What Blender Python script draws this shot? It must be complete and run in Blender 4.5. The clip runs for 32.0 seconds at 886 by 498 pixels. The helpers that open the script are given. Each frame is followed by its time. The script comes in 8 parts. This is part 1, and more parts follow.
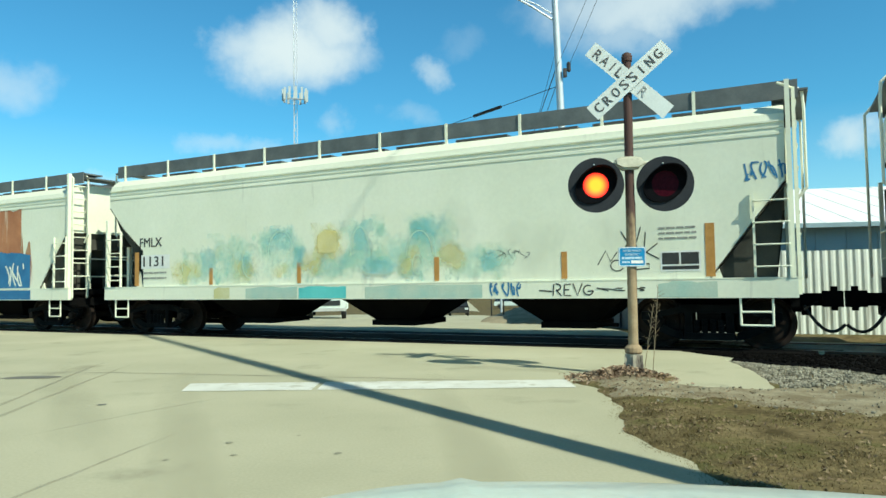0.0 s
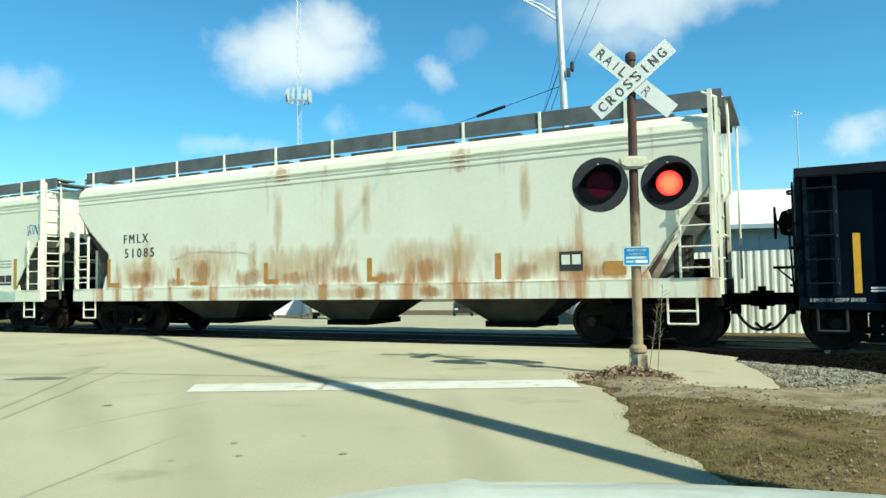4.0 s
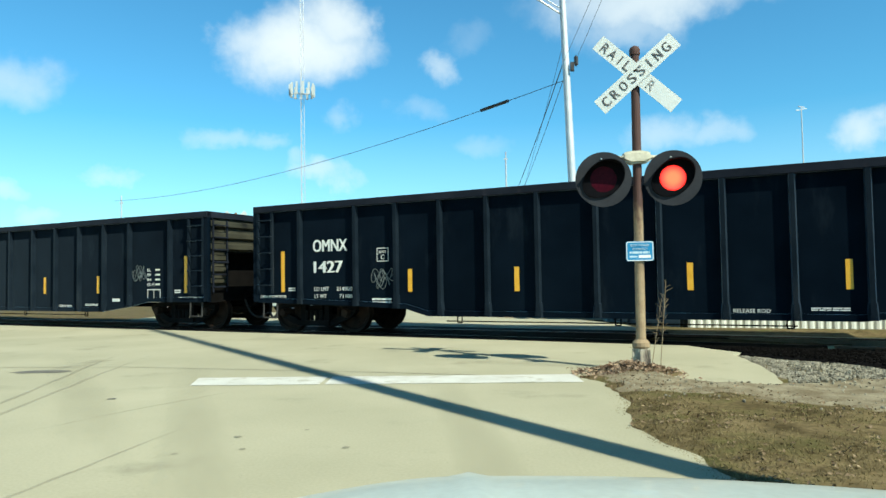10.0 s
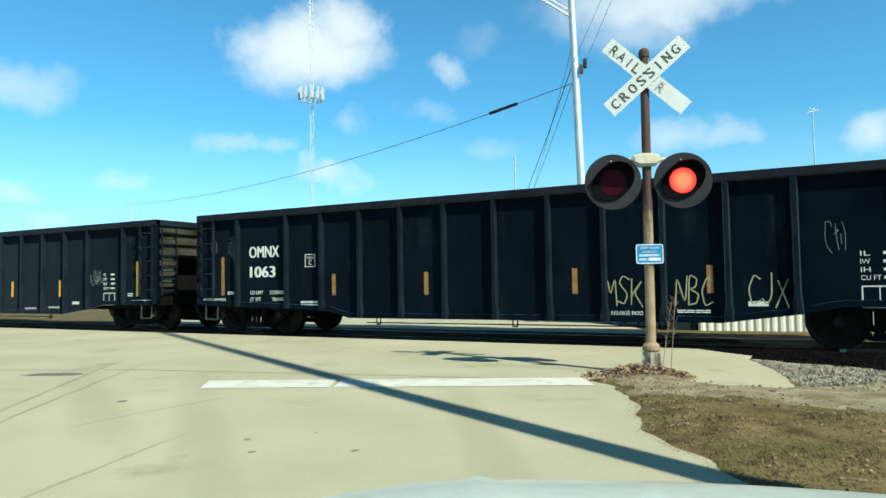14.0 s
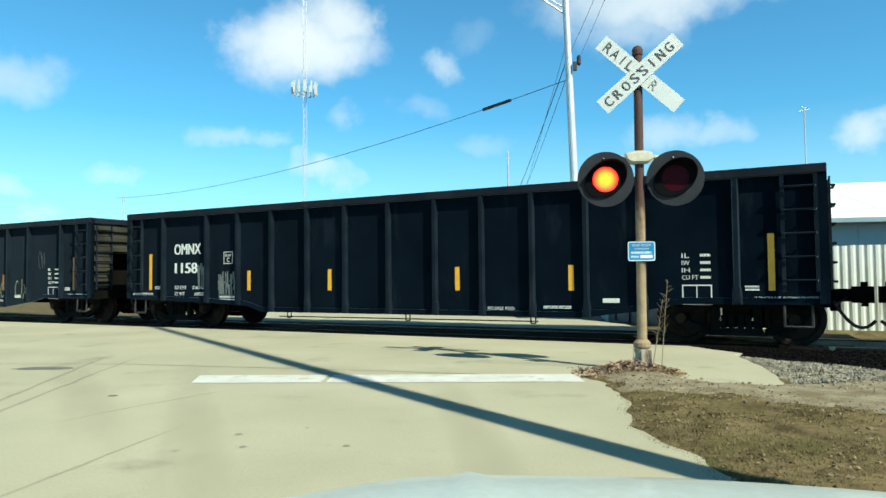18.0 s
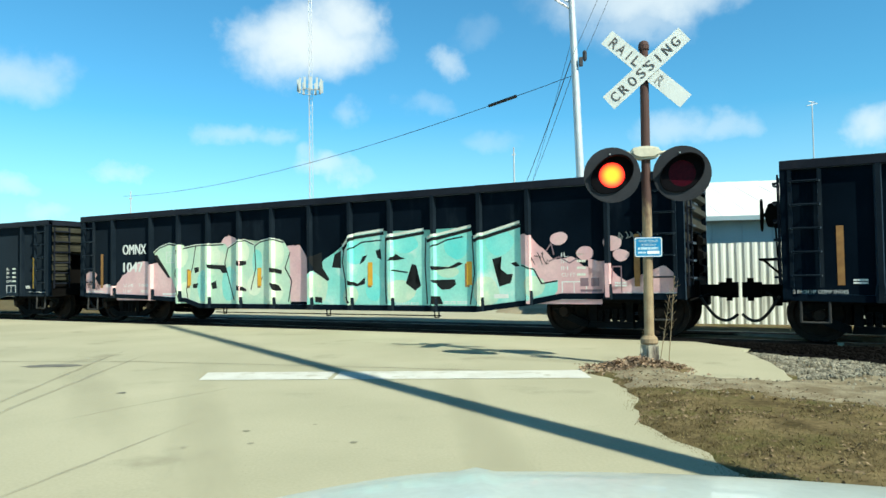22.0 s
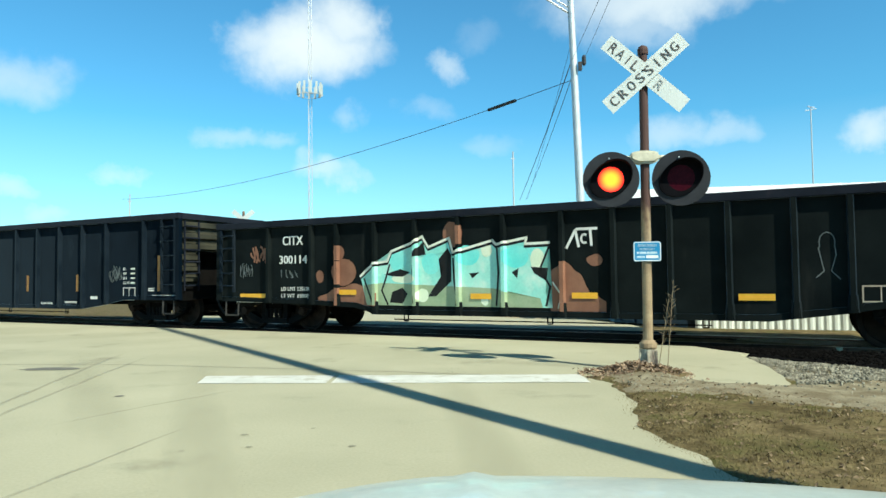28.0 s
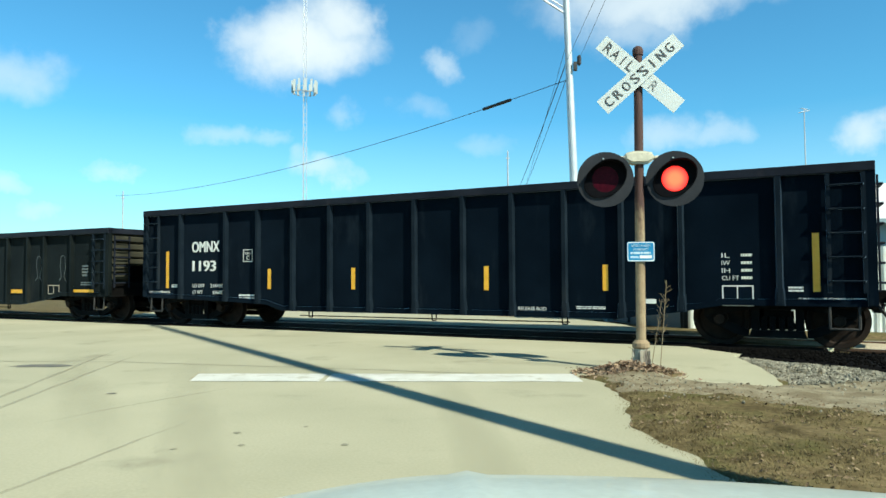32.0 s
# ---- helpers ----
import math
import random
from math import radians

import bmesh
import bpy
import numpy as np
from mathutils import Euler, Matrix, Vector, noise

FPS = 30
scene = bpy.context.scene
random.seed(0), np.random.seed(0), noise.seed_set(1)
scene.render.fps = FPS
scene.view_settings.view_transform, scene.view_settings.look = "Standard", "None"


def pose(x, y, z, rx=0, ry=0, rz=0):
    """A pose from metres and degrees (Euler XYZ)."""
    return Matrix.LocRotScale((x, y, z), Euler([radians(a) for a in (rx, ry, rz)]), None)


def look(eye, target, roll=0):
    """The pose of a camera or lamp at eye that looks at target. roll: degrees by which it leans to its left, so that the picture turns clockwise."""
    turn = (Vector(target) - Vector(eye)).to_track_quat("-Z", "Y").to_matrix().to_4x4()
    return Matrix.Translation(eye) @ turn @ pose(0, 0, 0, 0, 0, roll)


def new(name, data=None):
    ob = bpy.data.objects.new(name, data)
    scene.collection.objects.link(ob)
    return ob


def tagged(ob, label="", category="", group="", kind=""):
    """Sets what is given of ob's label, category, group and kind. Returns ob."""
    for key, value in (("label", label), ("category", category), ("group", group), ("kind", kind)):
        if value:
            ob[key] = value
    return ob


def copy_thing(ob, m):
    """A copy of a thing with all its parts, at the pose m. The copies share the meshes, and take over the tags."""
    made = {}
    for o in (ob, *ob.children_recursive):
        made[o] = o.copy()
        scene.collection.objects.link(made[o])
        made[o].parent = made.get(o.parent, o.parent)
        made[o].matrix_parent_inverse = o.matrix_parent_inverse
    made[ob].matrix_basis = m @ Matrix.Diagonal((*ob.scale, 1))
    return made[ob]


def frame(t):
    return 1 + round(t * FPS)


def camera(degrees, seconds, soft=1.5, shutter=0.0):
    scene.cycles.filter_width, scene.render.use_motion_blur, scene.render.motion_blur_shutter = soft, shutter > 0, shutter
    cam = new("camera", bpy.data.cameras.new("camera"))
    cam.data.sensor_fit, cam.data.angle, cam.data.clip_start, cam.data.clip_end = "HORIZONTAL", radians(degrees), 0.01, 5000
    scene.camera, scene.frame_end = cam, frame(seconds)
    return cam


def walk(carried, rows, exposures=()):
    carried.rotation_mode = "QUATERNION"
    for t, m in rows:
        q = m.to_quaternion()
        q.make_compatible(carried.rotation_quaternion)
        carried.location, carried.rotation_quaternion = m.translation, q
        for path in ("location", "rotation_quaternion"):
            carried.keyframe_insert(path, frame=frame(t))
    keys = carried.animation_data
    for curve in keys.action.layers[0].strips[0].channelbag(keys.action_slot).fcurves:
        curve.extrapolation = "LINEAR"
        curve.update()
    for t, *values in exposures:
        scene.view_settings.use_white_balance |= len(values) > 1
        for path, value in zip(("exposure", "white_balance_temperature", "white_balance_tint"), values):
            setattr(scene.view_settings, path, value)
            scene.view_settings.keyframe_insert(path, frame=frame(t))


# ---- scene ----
# camera: held still in the driver's seat, turning slightly by hand
EYE_Z = 1.22
cam = camera(66.05, 32.0, 1.5)


def aim(y, p, r):
    return pose(0, 0, EYE_Z, 0, 0, y) @ pose(0, 0, 0, p) @ pose(0, 0, 0, 0, r) @ pose(0, 0, 0, 90)


walk(cam, [(t, aim(y, p, r)) for t, y, p, r in ((0, -0.909, 2.841, 0.857), (0.5, -1.051, 2.75, 0.915), (1, -1.104, 2.644, 0.93), (1.5, -0.68, 2.807, 1.083), (2, -1.059, 2.74, 1.011), (2.5, -0.662, 2.712, 1.345), (3, -0.537, 2.849, 1.011), (3.5, -0.465, 2.751, 1.088), (4, -0.57, 2.861, 1.033), (4.5, -0.596, 2.717, 0.943), (6.5, -0.721, 2.598, 0.717), (7, -0.767, 2.651, 0.692), (7.5, -0.775, 2.523, 0.752), (8, -1.045, 2.469, 0.93), (8.5, -1.01, 2.556, 1.04), (9, -1.009, 2.281, 0.554), (9.5, -1.152, 2.166, 0.658), (10, -0.304, 2.408, 0.911), (10.5, 0.106, 2.399, 0.514), (11, 0.102, 2.382, 0.702), (11.5, 0.739, 2.725, 0.962), (12, 0.73, 2.782, 0.95), (12.5, 0.925, 2.829, 1.111), (13, 0.799, 2.801, 1.029), (13.5, 0.647, 2.589, 0.537), (14, 0.452, 2.668, 0.935), (14.5, 0.298, 2.565, 0.99), (15, 0.375, 2.251, 0.633), (15.5, 0.578, 2.36, 0.462), (17.5, -0.169, 2.548, 0.876), (18, -0.171, 2.321, 0.579), (18.5, -0.255, 2.307, 0.529), (19, -0.32, 2.182, 0.439), (19.5, -0.208, 2.178, 0.504), (20, -0.267, 2.329, 0.433), (20.5, -0.127, 1.951, 0.449), (21, 0.268, 2.139, 0.657), (21.5, 0.421, 2.099, 0.647), (22, 0.357, 2.047, 0.802), (22.5, 0.263, 2.146, 0.765), (23, 0.579, 2.374, 1.179), (23.5, 0.301, 2.252, 0.96), (24, 0.48, 2.404, 0.901), (24.5, 0.489, 2.288, 1.051), (25, 0.424, 2.354, 1.012), (25.5, 0.199, 2.04, 0.755), (26, 0.17, 2.107, 0.733), (26.5, 0.023, 1.799, 0.478), (28.5, 0.561, 2.537, 0.891), (29, 0.96, 2.573, 0.99), (29.5, 0.232, 2.057, 0.387), (30, 0.169, 2.269, 0.579), (30.5, 0.162, 2.334, 0.652), (31, -0.186, 2.146, 0.448), (31.5, -0.105, 2.098, 0.549), (32, -0.222, 2.271, 0.306))],
     exposures=((0, 0.21, 6400, -1), (1.2, 0.21, 6400, -1), (2, 0.32, 6450, 0), (4, 0.38, 6500, 1), (6.5, 0.34, 6500, -6), (7.3, 0.35, 6500, -5), (8.5, 0.42, 6500, 4), (32, 0.42, 6500, 4)))

# ---- world, sun, exposure ----
SUN_TO = Vector((0.675, -0.737, 0.92)).normalized()


def make_world():
    world = bpy.data.worlds.new("sky")
    scene.world = world
    world.use_nodes = True
    nt = world.node_tree
    nt.nodes.clear()
    add, link = nt.nodes.new, nt.links.new

    def math_node(op, a, b=None, c=None, clamp=False):
        m = add("ShaderNodeMath")
        m.operation, m.use_clamp = op, clamp
        for i, v in enumerate((a, b, c)):
            if v is None:
                continue
            if isinstance(v, (int, float)):
                m.inputs[i].default_value = v
            else:
                link(v, m.inputs[i])
        return m.outputs[0]

    sky = add("ShaderNodeTexSky")
    sky.sky_type, sky.sun_disc = "NISHITA", False
    sky.sun_elevation = math.asin(SUN_TO.z)
    sky.sun_rotation = math.atan2(SUN_TO.x, SUN_TO.y)
    sky.air_density, sky.dust_density, sky.ozone_density = 1.0, 0.4, 3.0
    coord = add("ShaderNodeTexCoord")
    warp = add("ShaderNodeTexNoise")
    warp.inputs["Scale"].default_value, warp.inputs["Detail"].default_value = 9.0, 6.0
    warp.inputs["Roughness"].default_value = 0.60
    link(coord.outputs["Generated"], warp.inputs["Vector"])
    split = add("ShaderNodeSeparateXYZ")
    link(coord.outputs["Generated"], split.inputs[0])
    wsplit = add("ShaderNodeSeparateColor")
    link(warp.outputs["Color"], wsplit.inputs[0])
    az = math_node("ARCTAN2", split.outputs[0], split.outputs[1])
    el = math_node("ARCSINE", split.outputs[2])
    az = math_node("ADD", az, math_node("MULTIPLY", math_node("SUBTRACT", wsplit.outputs[0], 0.5), 0.15))
    el = math_node("ADD", el, math_node("MULTIPLY", math_node("SUBTRACT", wsplit.outputs[1], 0.5), 0.10))
    total = None
    # azimuth, elevation, half width, half height (degrees), strength
    for a, e, ra, re, k in CLOUDS:
        da = math_node("MULTIPLY", math_node("SUBTRACT", az, radians(a)), 1 / radians(ra))
        de = math_node("MULTIPLY", math_node("SUBTRACT", el, radians(e)), 1 / radians(re))
        dd = math_node("ADD", math_node("MULTIPLY", da, da), math_node("MULTIPLY", de, de))
        m = math_node("MULTIPLY", math_node("SUBTRACT", 1.0, dd, clamp=True), k)
        total = m if total is None else math_node("MAXIMUM", total, m)
    # thin scattered cloud over the rest of the sky
    rest = add("ShaderNodeTexNoise")
    rest.inputs["Scale"].default_value, rest.inputs["Detail"].default_value = 3.2, 8.0
    link(coord.outputs["Generated"], rest.inputs["Vector"])
    thin = math_node("MULTIPLY", math_node("SUBTRACT", rest.outputs[0], 0.62, clamp=True), 1.0)
    low = math_node("MULTIPLY", math_node("SUBTRACT", 0.22, split.outputs[2], clamp=True), 1.2)
    veil = math_node("MULTIPLY", low, 1.3)
    total = math_node("MAXIMUM", total, thin)
    soft = add("ShaderNodeMapRange")
    soft.interpolation_type = "SMOOTHSTEP"
    soft.inputs[1].default_value, soft.inputs[2].default_value = 0.0, 1.15
    link(total, soft.inputs[0])
    dens = math_node("MAXIMUM", soft.outputs[0], veil)
    tint = add("ShaderNodeMix")
    tint.data_type, tint.blend_type = "RGBA", "MULTIPLY"
    tint.inputs[0].default_value = 1.0
    link(sky.outputs[0], tint.inputs[6])
    tint.inputs[7].default_value = SKY_TINT
    mix = add("ShaderNodeMix")
    mix.data_type = "RGBA"
    link(dens, mix.inputs[0])
    # the clear air deepens towards the zenith
    deep = add("ShaderNodeMapRange")
    deep.interpolation_type = "SMOOTHSTEP"
    deep.inputs[1].default_value, deep.inputs[2].default_value, deep.inputs[3].default_value, deep.inputs[4].default_value = 0.36, 0.85, 1.0, 0.20
    link(split.outputs[2], deep.inputs[0])
    deepen = add("ShaderNodeMix")
    deepen.data_type, deepen.blend_type = "RGBA", "MULTIPLY"
    deepen.inputs[0].default_value = 1.0
    link(tint.outputs[2], deepen.inputs[6])
    link(deep.outputs[0], deepen.inputs[7])
    link(deepen.outputs[2], mix.inputs[6])
    mix.inputs[7].default_value = CLOUD_COLOUR
    back = add("ShaderNodeBackground")
    back.inputs["Strength"].default_value = SKY_STRENGTH
    link(mix.outputs[2], back.inputs[0])
    out = add("ShaderNodeOutputWorld")
    link(back.outputs[0], out.inputs[0])


SKY_STRENGTH = 0.115
SKY_TINT = (0.46, 1.07, 1.19, 1)
CLOUD_COLOUR = (6.4, 6.9, 7.1, 1)
CLOUDS = (
    (-11.9, 18.5, 7.4, 4.0, 0.95), (-15.5, 18.7, 3.8, 2.7, 0.72), (-8.6, 20.5, 4.2, 3.4, 0.85),
    (-32.3, 14.5, 4.2, 2.5, 0.52), (-7.7, 12.9, 2.2, 1.3, 0.40), (-17.8, 10.9, 2.9, 1.3, 0.46),
    (-14.8, 10.8, 2.9, 1.1, 0.42), (-9.3, 8.4, 4.8, 1.6, 0.62), (-11.6, 9.5, 1.8, 1.3, 0.45),
    (-25.9, 8.5, 2.6, 1.4, 0.50), (-32.6, 6.4, 2.8, 1.4, 0.55), (-30.4, 4.9, 3.0, 1.3, 0.50),
    (0.2, 17.8, 2.3, 1.6, 0.55), (3.2, 19.4, 2.6, 1.3, 0.24), (-1.5, 13.7, 3.0, 1.2, 0.32),
    (4.5, 10.8, 4.4, 1.5, 0.36), (18.0, 21.6, 12.5, 3.2, 0.78), (16.0, 19.8, 5.6, 2.6, 0.55),
    (18.7, 11.1, 4.8, 2.0, 0.55), (22.1, 11.1, 3.0, 1.7, 0.50), (32.5, 10.2, 3.2, 2.2, 0.70),
    (60.0, 25.0, 11.0, 5.0, 0.8), (-75.0, 22.0, 10.0, 5.0, 0.8), (150.0, 28.0, 12.0, 6.0, 0.8), (-140.0, 18.0, 10.0, 4.0, 0.7),
)
make_world()

sun_data = bpy.data.lights.new("sun", "SUN")
sun_data.energy, sun_data.angle, sun_data.color = 5.0, radians(0.55), (0.97, 0.94, 0.79)
sun = new("sun", sun_data)
sun.matrix_basis = look(SUN_TO * 60, (0, 0, 0))

# ---- materials ----
MATS = {}


def surf(name, c1, c2, rough=0.6, metal=0.0, scale=2.0, fine=40.0, bump=0.15, stain=None, stain_amount=0.0,
         stretch=(1, 1, 1), stain_scale=1.2, emit=None, emit_strength=0.0, random_amount=0.0, coat=0.0, gloss=0.5, grain=0.07, low_stain=None, dust=0.0):
    """A surface with colour variation at two scales, fine relief and, where given, stains."""
    if name in MATS:
        return MATS[name]
    m = bpy.data.materials.new(name)
    m.use_nodes = True
    nt = m.node_tree
    b = nt.nodes["Principled BSDF"]
    add, link = nt.nodes.new, nt.links.new
    co = add("ShaderNodeTexCoord")
    n1 = add("ShaderNodeTexNoise")
    n1.inputs["Scale"].default_value, n1.inputs["Detail"].default_value = scale, 5.0
    n2 = add("ShaderNodeTexNoise")
    n2.inputs["Scale"].default_value, n2.inputs["Detail"].default_value = fine, 3.0
    link(co.outputs["Object"], n1.inputs["Vector"])
    link(co.outputs["Object"], n2.inputs["Vector"])
    ramp = add("ShaderNodeMapRange")
    ramp.inputs[1].default_value, ramp.inputs[2].default_value = 0.32, 0.68
    link(n1.outputs[0], ramp.inputs[0])
    mix = add("ShaderNodeMix")
    mix.data_type = "RGBA"
    link(ramp.outputs[0], mix.inputs[0])
    mix.inputs[6].default_value, mix.inputs[7].default_value = (*c1, 1), (*c2, 1)
    fine_range = add("ShaderNodeMapRange")
    fine_range.inputs[1].default_value, fine_range.inputs[2].default_value = 0.25, 0.75
    fine_range.inputs[3].default_value, fine_range.inputs[4].default_value = 1 - grain, 1 + grain
    link(n2.outputs[0], fine_range.inputs[0])
    mul = add("ShaderNodeMix")
    mul.data_type, mul.blend_type = "RGBA", "MULTIPLY"
    mul.inputs[0].default_value = 1.0
    link(mix.outputs[2], mul.inputs[6])
    link(fine_range.outputs[0], mul.inputs[7])
    colour = mul.outputs[2]
    if random_amount:
        info = add("ShaderNodeObjectInfo")
        rr = add("ShaderNodeMapRange")
        rr.inputs[3].default_value, rr.inputs[4].default_value = 1 - random_amount, 1 + random_amount
        link(info.outputs["Random"], rr.inputs[0])
        mr = add("ShaderNodeMix")
        mr.data_type, mr.blend_type = "RGBA", "MULTIPLY"
        mr.inputs[0].default_value = 1.0
        link(colour, mr.inputs[6])
        link(rr.outputs[0], mr.inputs[7])
        colour = mr.outputs[2]
    if stain:
        mp = add("ShaderNodeMapping")
        mp.inputs["Scale"].default_value = stretch
        link(co.outputs["Object"], mp.inputs[0])
        n3 = add("ShaderNodeTexNoise")
        n3.inputs["Scale"].default_value, n3.inputs["Detail"].default_value = stain_scale, 7.0
        n3.inputs["Roughness"].default_value = 0.6
        link(mp.outputs[0], n3.inputs["Vector"])
        sr = add("ShaderNodeMapRange")
        sr.interpolation_type = "SMOOTHSTEP"
        sr.inputs[1].default_value, sr.inputs[2].default_value = 0.66 - 0.3 * stain_amount, 0.86 - 0.3 * stain_amount
        if low_stain:
            # more of it low down, where water has stood
            sep = add("ShaderNodeSeparateXYZ")
            link(co.outputs["Object"], sep.inputs[0])
            lo = add("ShaderNodeMapRange")
            lo.inputs[1].default_value, lo.inputs[2].default_value, lo.inputs[3].default_value, lo.inputs[4].default_value = low_stain
            link(sep.outputs[2], lo.inputs[0])
            sm_add = add("ShaderNodeMath")
            sm_add.operation = "ADD"
            link(n3.outputs[0], sm_add.inputs[0])
            link(lo.outputs[0], sm_add.inputs[1])
            link(sm_add.outputs[0], sr.inputs[0])
        else:
            link(n3.outputs[0], sr.inputs[0])
        sm = add("ShaderNodeMix")
        sm.data_type = "RGBA"
        link(sr.outputs[0], sm.inputs[0])
        link(colour, sm.inputs[6])
        sm.inputs[7].default_value = (*stain, 1)
        colour = sm.outputs[2]
    link(colour, b.inputs["Base Color"])
    rv = add("ShaderNodeMapRange")
    rv.inputs[3].default_value, rv.inputs[4].default_value = max(0.02, rough - 0.1), min(1.0, rough + 0.1)
    link(n1.outputs[0], rv.inputs[0])
    link(rv.outputs[0], b.inputs["Roughness"])
    b.inputs["Metallic"].default_value = metal
    b.inputs["Coat Weight"].default_value = coat
    b.inputs["Specular IOR Level"].default_value = gloss
    if dust:
        # a film of dust that shows at a slant
        b.inputs["Sheen Weight"].default_value, b.inputs["Sheen Roughness"].default_value = dust, 0.28
        b.inputs["Sheen Tint"].default_value = (0.52, 0.76, 1.0, 1)
    if bump:
        bp = add("ShaderNodeBump")
        bp.inputs["Strength"].default_value, bp.inputs["Distance"].default_value = bump, 0.01
        link(n2.outputs[0], bp.inputs["Height"])
        link(bp.outputs[0], b.inputs["Normal"])
    if emit:
        b.inputs["Emission Color"].default_value = (*emit, 1)
        b.inputs["Emission Strength"].default_value = emit_strength
    MATS[name] = m
    return m


def mist(name, c1, c2, body=1.6, ragged=1.6, scale=3.0, stretch=(1, 1, 1), flat=False, thin=0.9):
    """Paint or dirt laid thin on another surface: it fades out raggedly towards the edges of its patch."""
    if name in MATS:
        return MATS[name]
    m = surf(name, c1, c2, 0.85, scale=scale, fine=30, gloss=0.2)
    nt = m.node_tree
    add, link = nt.nodes.new, nt.links.new
    co = add("ShaderNodeTexCoord")
    mid = add("ShaderNodeVectorMath")
    mid.operation = "SUBTRACT"
    mid.inputs[1].default_value = (0.5, 0.5, 0.5)
    link(co.outputs["Generated"], mid.inputs[0])
    out = add("ShaderNodeVectorMath")
    out.operation = "MULTIPLY"
    out.inputs[1].default_value = (2, 2, 0) if flat else (2, 0, 2)
    link(mid.outputs[0], out.inputs[0])
    square = add("ShaderNodeVectorMath")
    square.operation = "MULTIPLY"
    link(out.outputs[0], square.inputs[0])
    link(out.outputs[0], square.inputs[1])
    rest = add("ShaderNodeVectorMath")
    rest.operation = "SUBTRACT"
    rest.inputs[0].default_value = (1, 1, 1)
    link(square.outputs[0], rest.inputs[1])
    axes = add("ShaderNodeSeparateXYZ")
    link(rest.outputs[0], axes.inputs[0])
    both = add("ShaderNodeMath")
    both.operation = "MULTIPLY"
    link(axes.outputs[0], both.inputs[0])
    link(axes.outputs[1 if flat else 2], both.inputs[1])
    far = add("ShaderNodeMath")
    far.operation = "SUBTRACT"
    far.inputs[0].default_value = 1.0
    link(both.outputs[0], far.inputs[1])
    mp = add("ShaderNodeMapping")
    mp.inputs["Scale"].default_value = stretch
    link(co.outputs["Object"], mp.inputs[0])
    n = add("ShaderNodeTexNoise")
    n.inputs["Scale"].default_value, n.inputs["Detail"].default_value, n.inputs["Roughness"].default_value = scale, 6.0, 0.65
    link(mp.outputs[0], n.inputs["Vector"])
    a = add("ShaderNodeMath")
    a.operation = "MULTIPLY_ADD"
    link(far.outputs[0], a.inputs[0])
    a.inputs[1].default_value, a.inputs[2].default_value = -body, body - ragged * 0.5
    b = add("ShaderNodeMath")
    b.operation = "MULTIPLY_ADD"
    link(n.outputs[0], b.inputs[0])
    b.inputs[1].default_value = ragged
    link(a.outputs[0], b.inputs[2])
    c = add("ShaderNodeMapRange")
    c.interpolation_type = "SMOOTHSTEP"
    c.inputs[1].default_value, c.inputs[2].default_value, c.inputs[3].default_value, c.inputs[4].default_value = 0.0, 0.9, 0.0, thin
    link(b.outputs[0], c.inputs[0])
    link(c.outputs[0], nt.nodes["Principled BSDF"].inputs["Alpha"])
    return m


def lamp_glow(name, centre, edge, strength):
    """A lit lens: hottest in the middle, deep red at the rim."""
    m = surf(name, (0.4, 0.03, 0.02), (0.4, 0.03, 0.02), 0.5, bump=0, emit=edge, emit_strength=strength)
    nt = m.node_tree
    add, link = nt.nodes.new, nt.links.new
    co = add("ShaderNodeTexCoord")
    far = add("ShaderNodeVectorMath")
    far.operation = "LENGTH"
    link(co.outputs["Object"], far.inputs[0])
    r = add("ShaderNodeMapRange")
    r.interpolation_type = "SMOOTHSTEP"
    r.inputs[1].default_value, r.inputs[2].default_value = 0.05, 0.15
    link(far.outputs["Value"], r.inputs[0])
    mix = add("ShaderNodeMix")
    mix.data_type = "RGBA"
    link(r.outputs[0], mix.inputs[0])
    mix.inputs[6].default_value, mix.inputs[7].default_value = (*centre, 1), (*edge, 1)
    link(mix.outputs[2], nt.nodes["Principled BSDF"].inputs["Emission Color"])
    return m


M_CONC = surf("worn_pavement", (0.380, 0.362, 0.248), (0.462, 0.438, 0.308), 0.9, scale=0.5, fine=45, bump=0.10,
              stain=(0.285, 0.270, 0.185), stain_amount=0.34, stain_scale=0.8)
# panels and header strips: the train's shade is put into these near-blacks
M_PANEL = surf("shade_dark_crossing_panel", (0.003, 0.003, 0.003), (0.008, 0.0075, 0.007), 0.9, scale=1.5, fine=70, gloss=0.06)
M_NEARBLACK = surf("near_black_shade_and_bed", (0.0025, 0.0025, 0.0027), (0.0075, 0.007, 0.007), 0.95, scale=1.5, fine=60, bump=0.3, gloss=0.06)
# end sheets and bays: grime, with the shade under the car end added in
M_SLOPE = surf("shade_and_grime_steel", (0.034, 0.035, 0.030), (0.078, 0.076, 0.062), 0.8, scale=1.5, gloss=0.15)
M_PAINT = surf("worn_white_road_paint", (0.60, 0.60, 0.54), (0.70, 0.70, 0.645), 0.7, scale=3, fine=50, stain=(0.46, 0.44, 0.35), stain_amount=0.48, stain_scale=5)
M_GRASS = surf("dry_winter_ground", (0.070, 0.053, 0.023), (0.215, 0.165, 0.085), 0.95, scale=3.2, fine=22, bump=0.9, gloss=0.1, grain=0.35,
               stain=(0.088, 0.086, 0.028), stain_amount=0.6, stain_scale=1.6)
M_BALLAST = surf("near_black_ballast_stone", (0.0016, 0.0015, 0.0014), (0.006, 0.0055, 0.005), 0.95, scale=5, fine=40, bump=0.8, gloss=0.05)
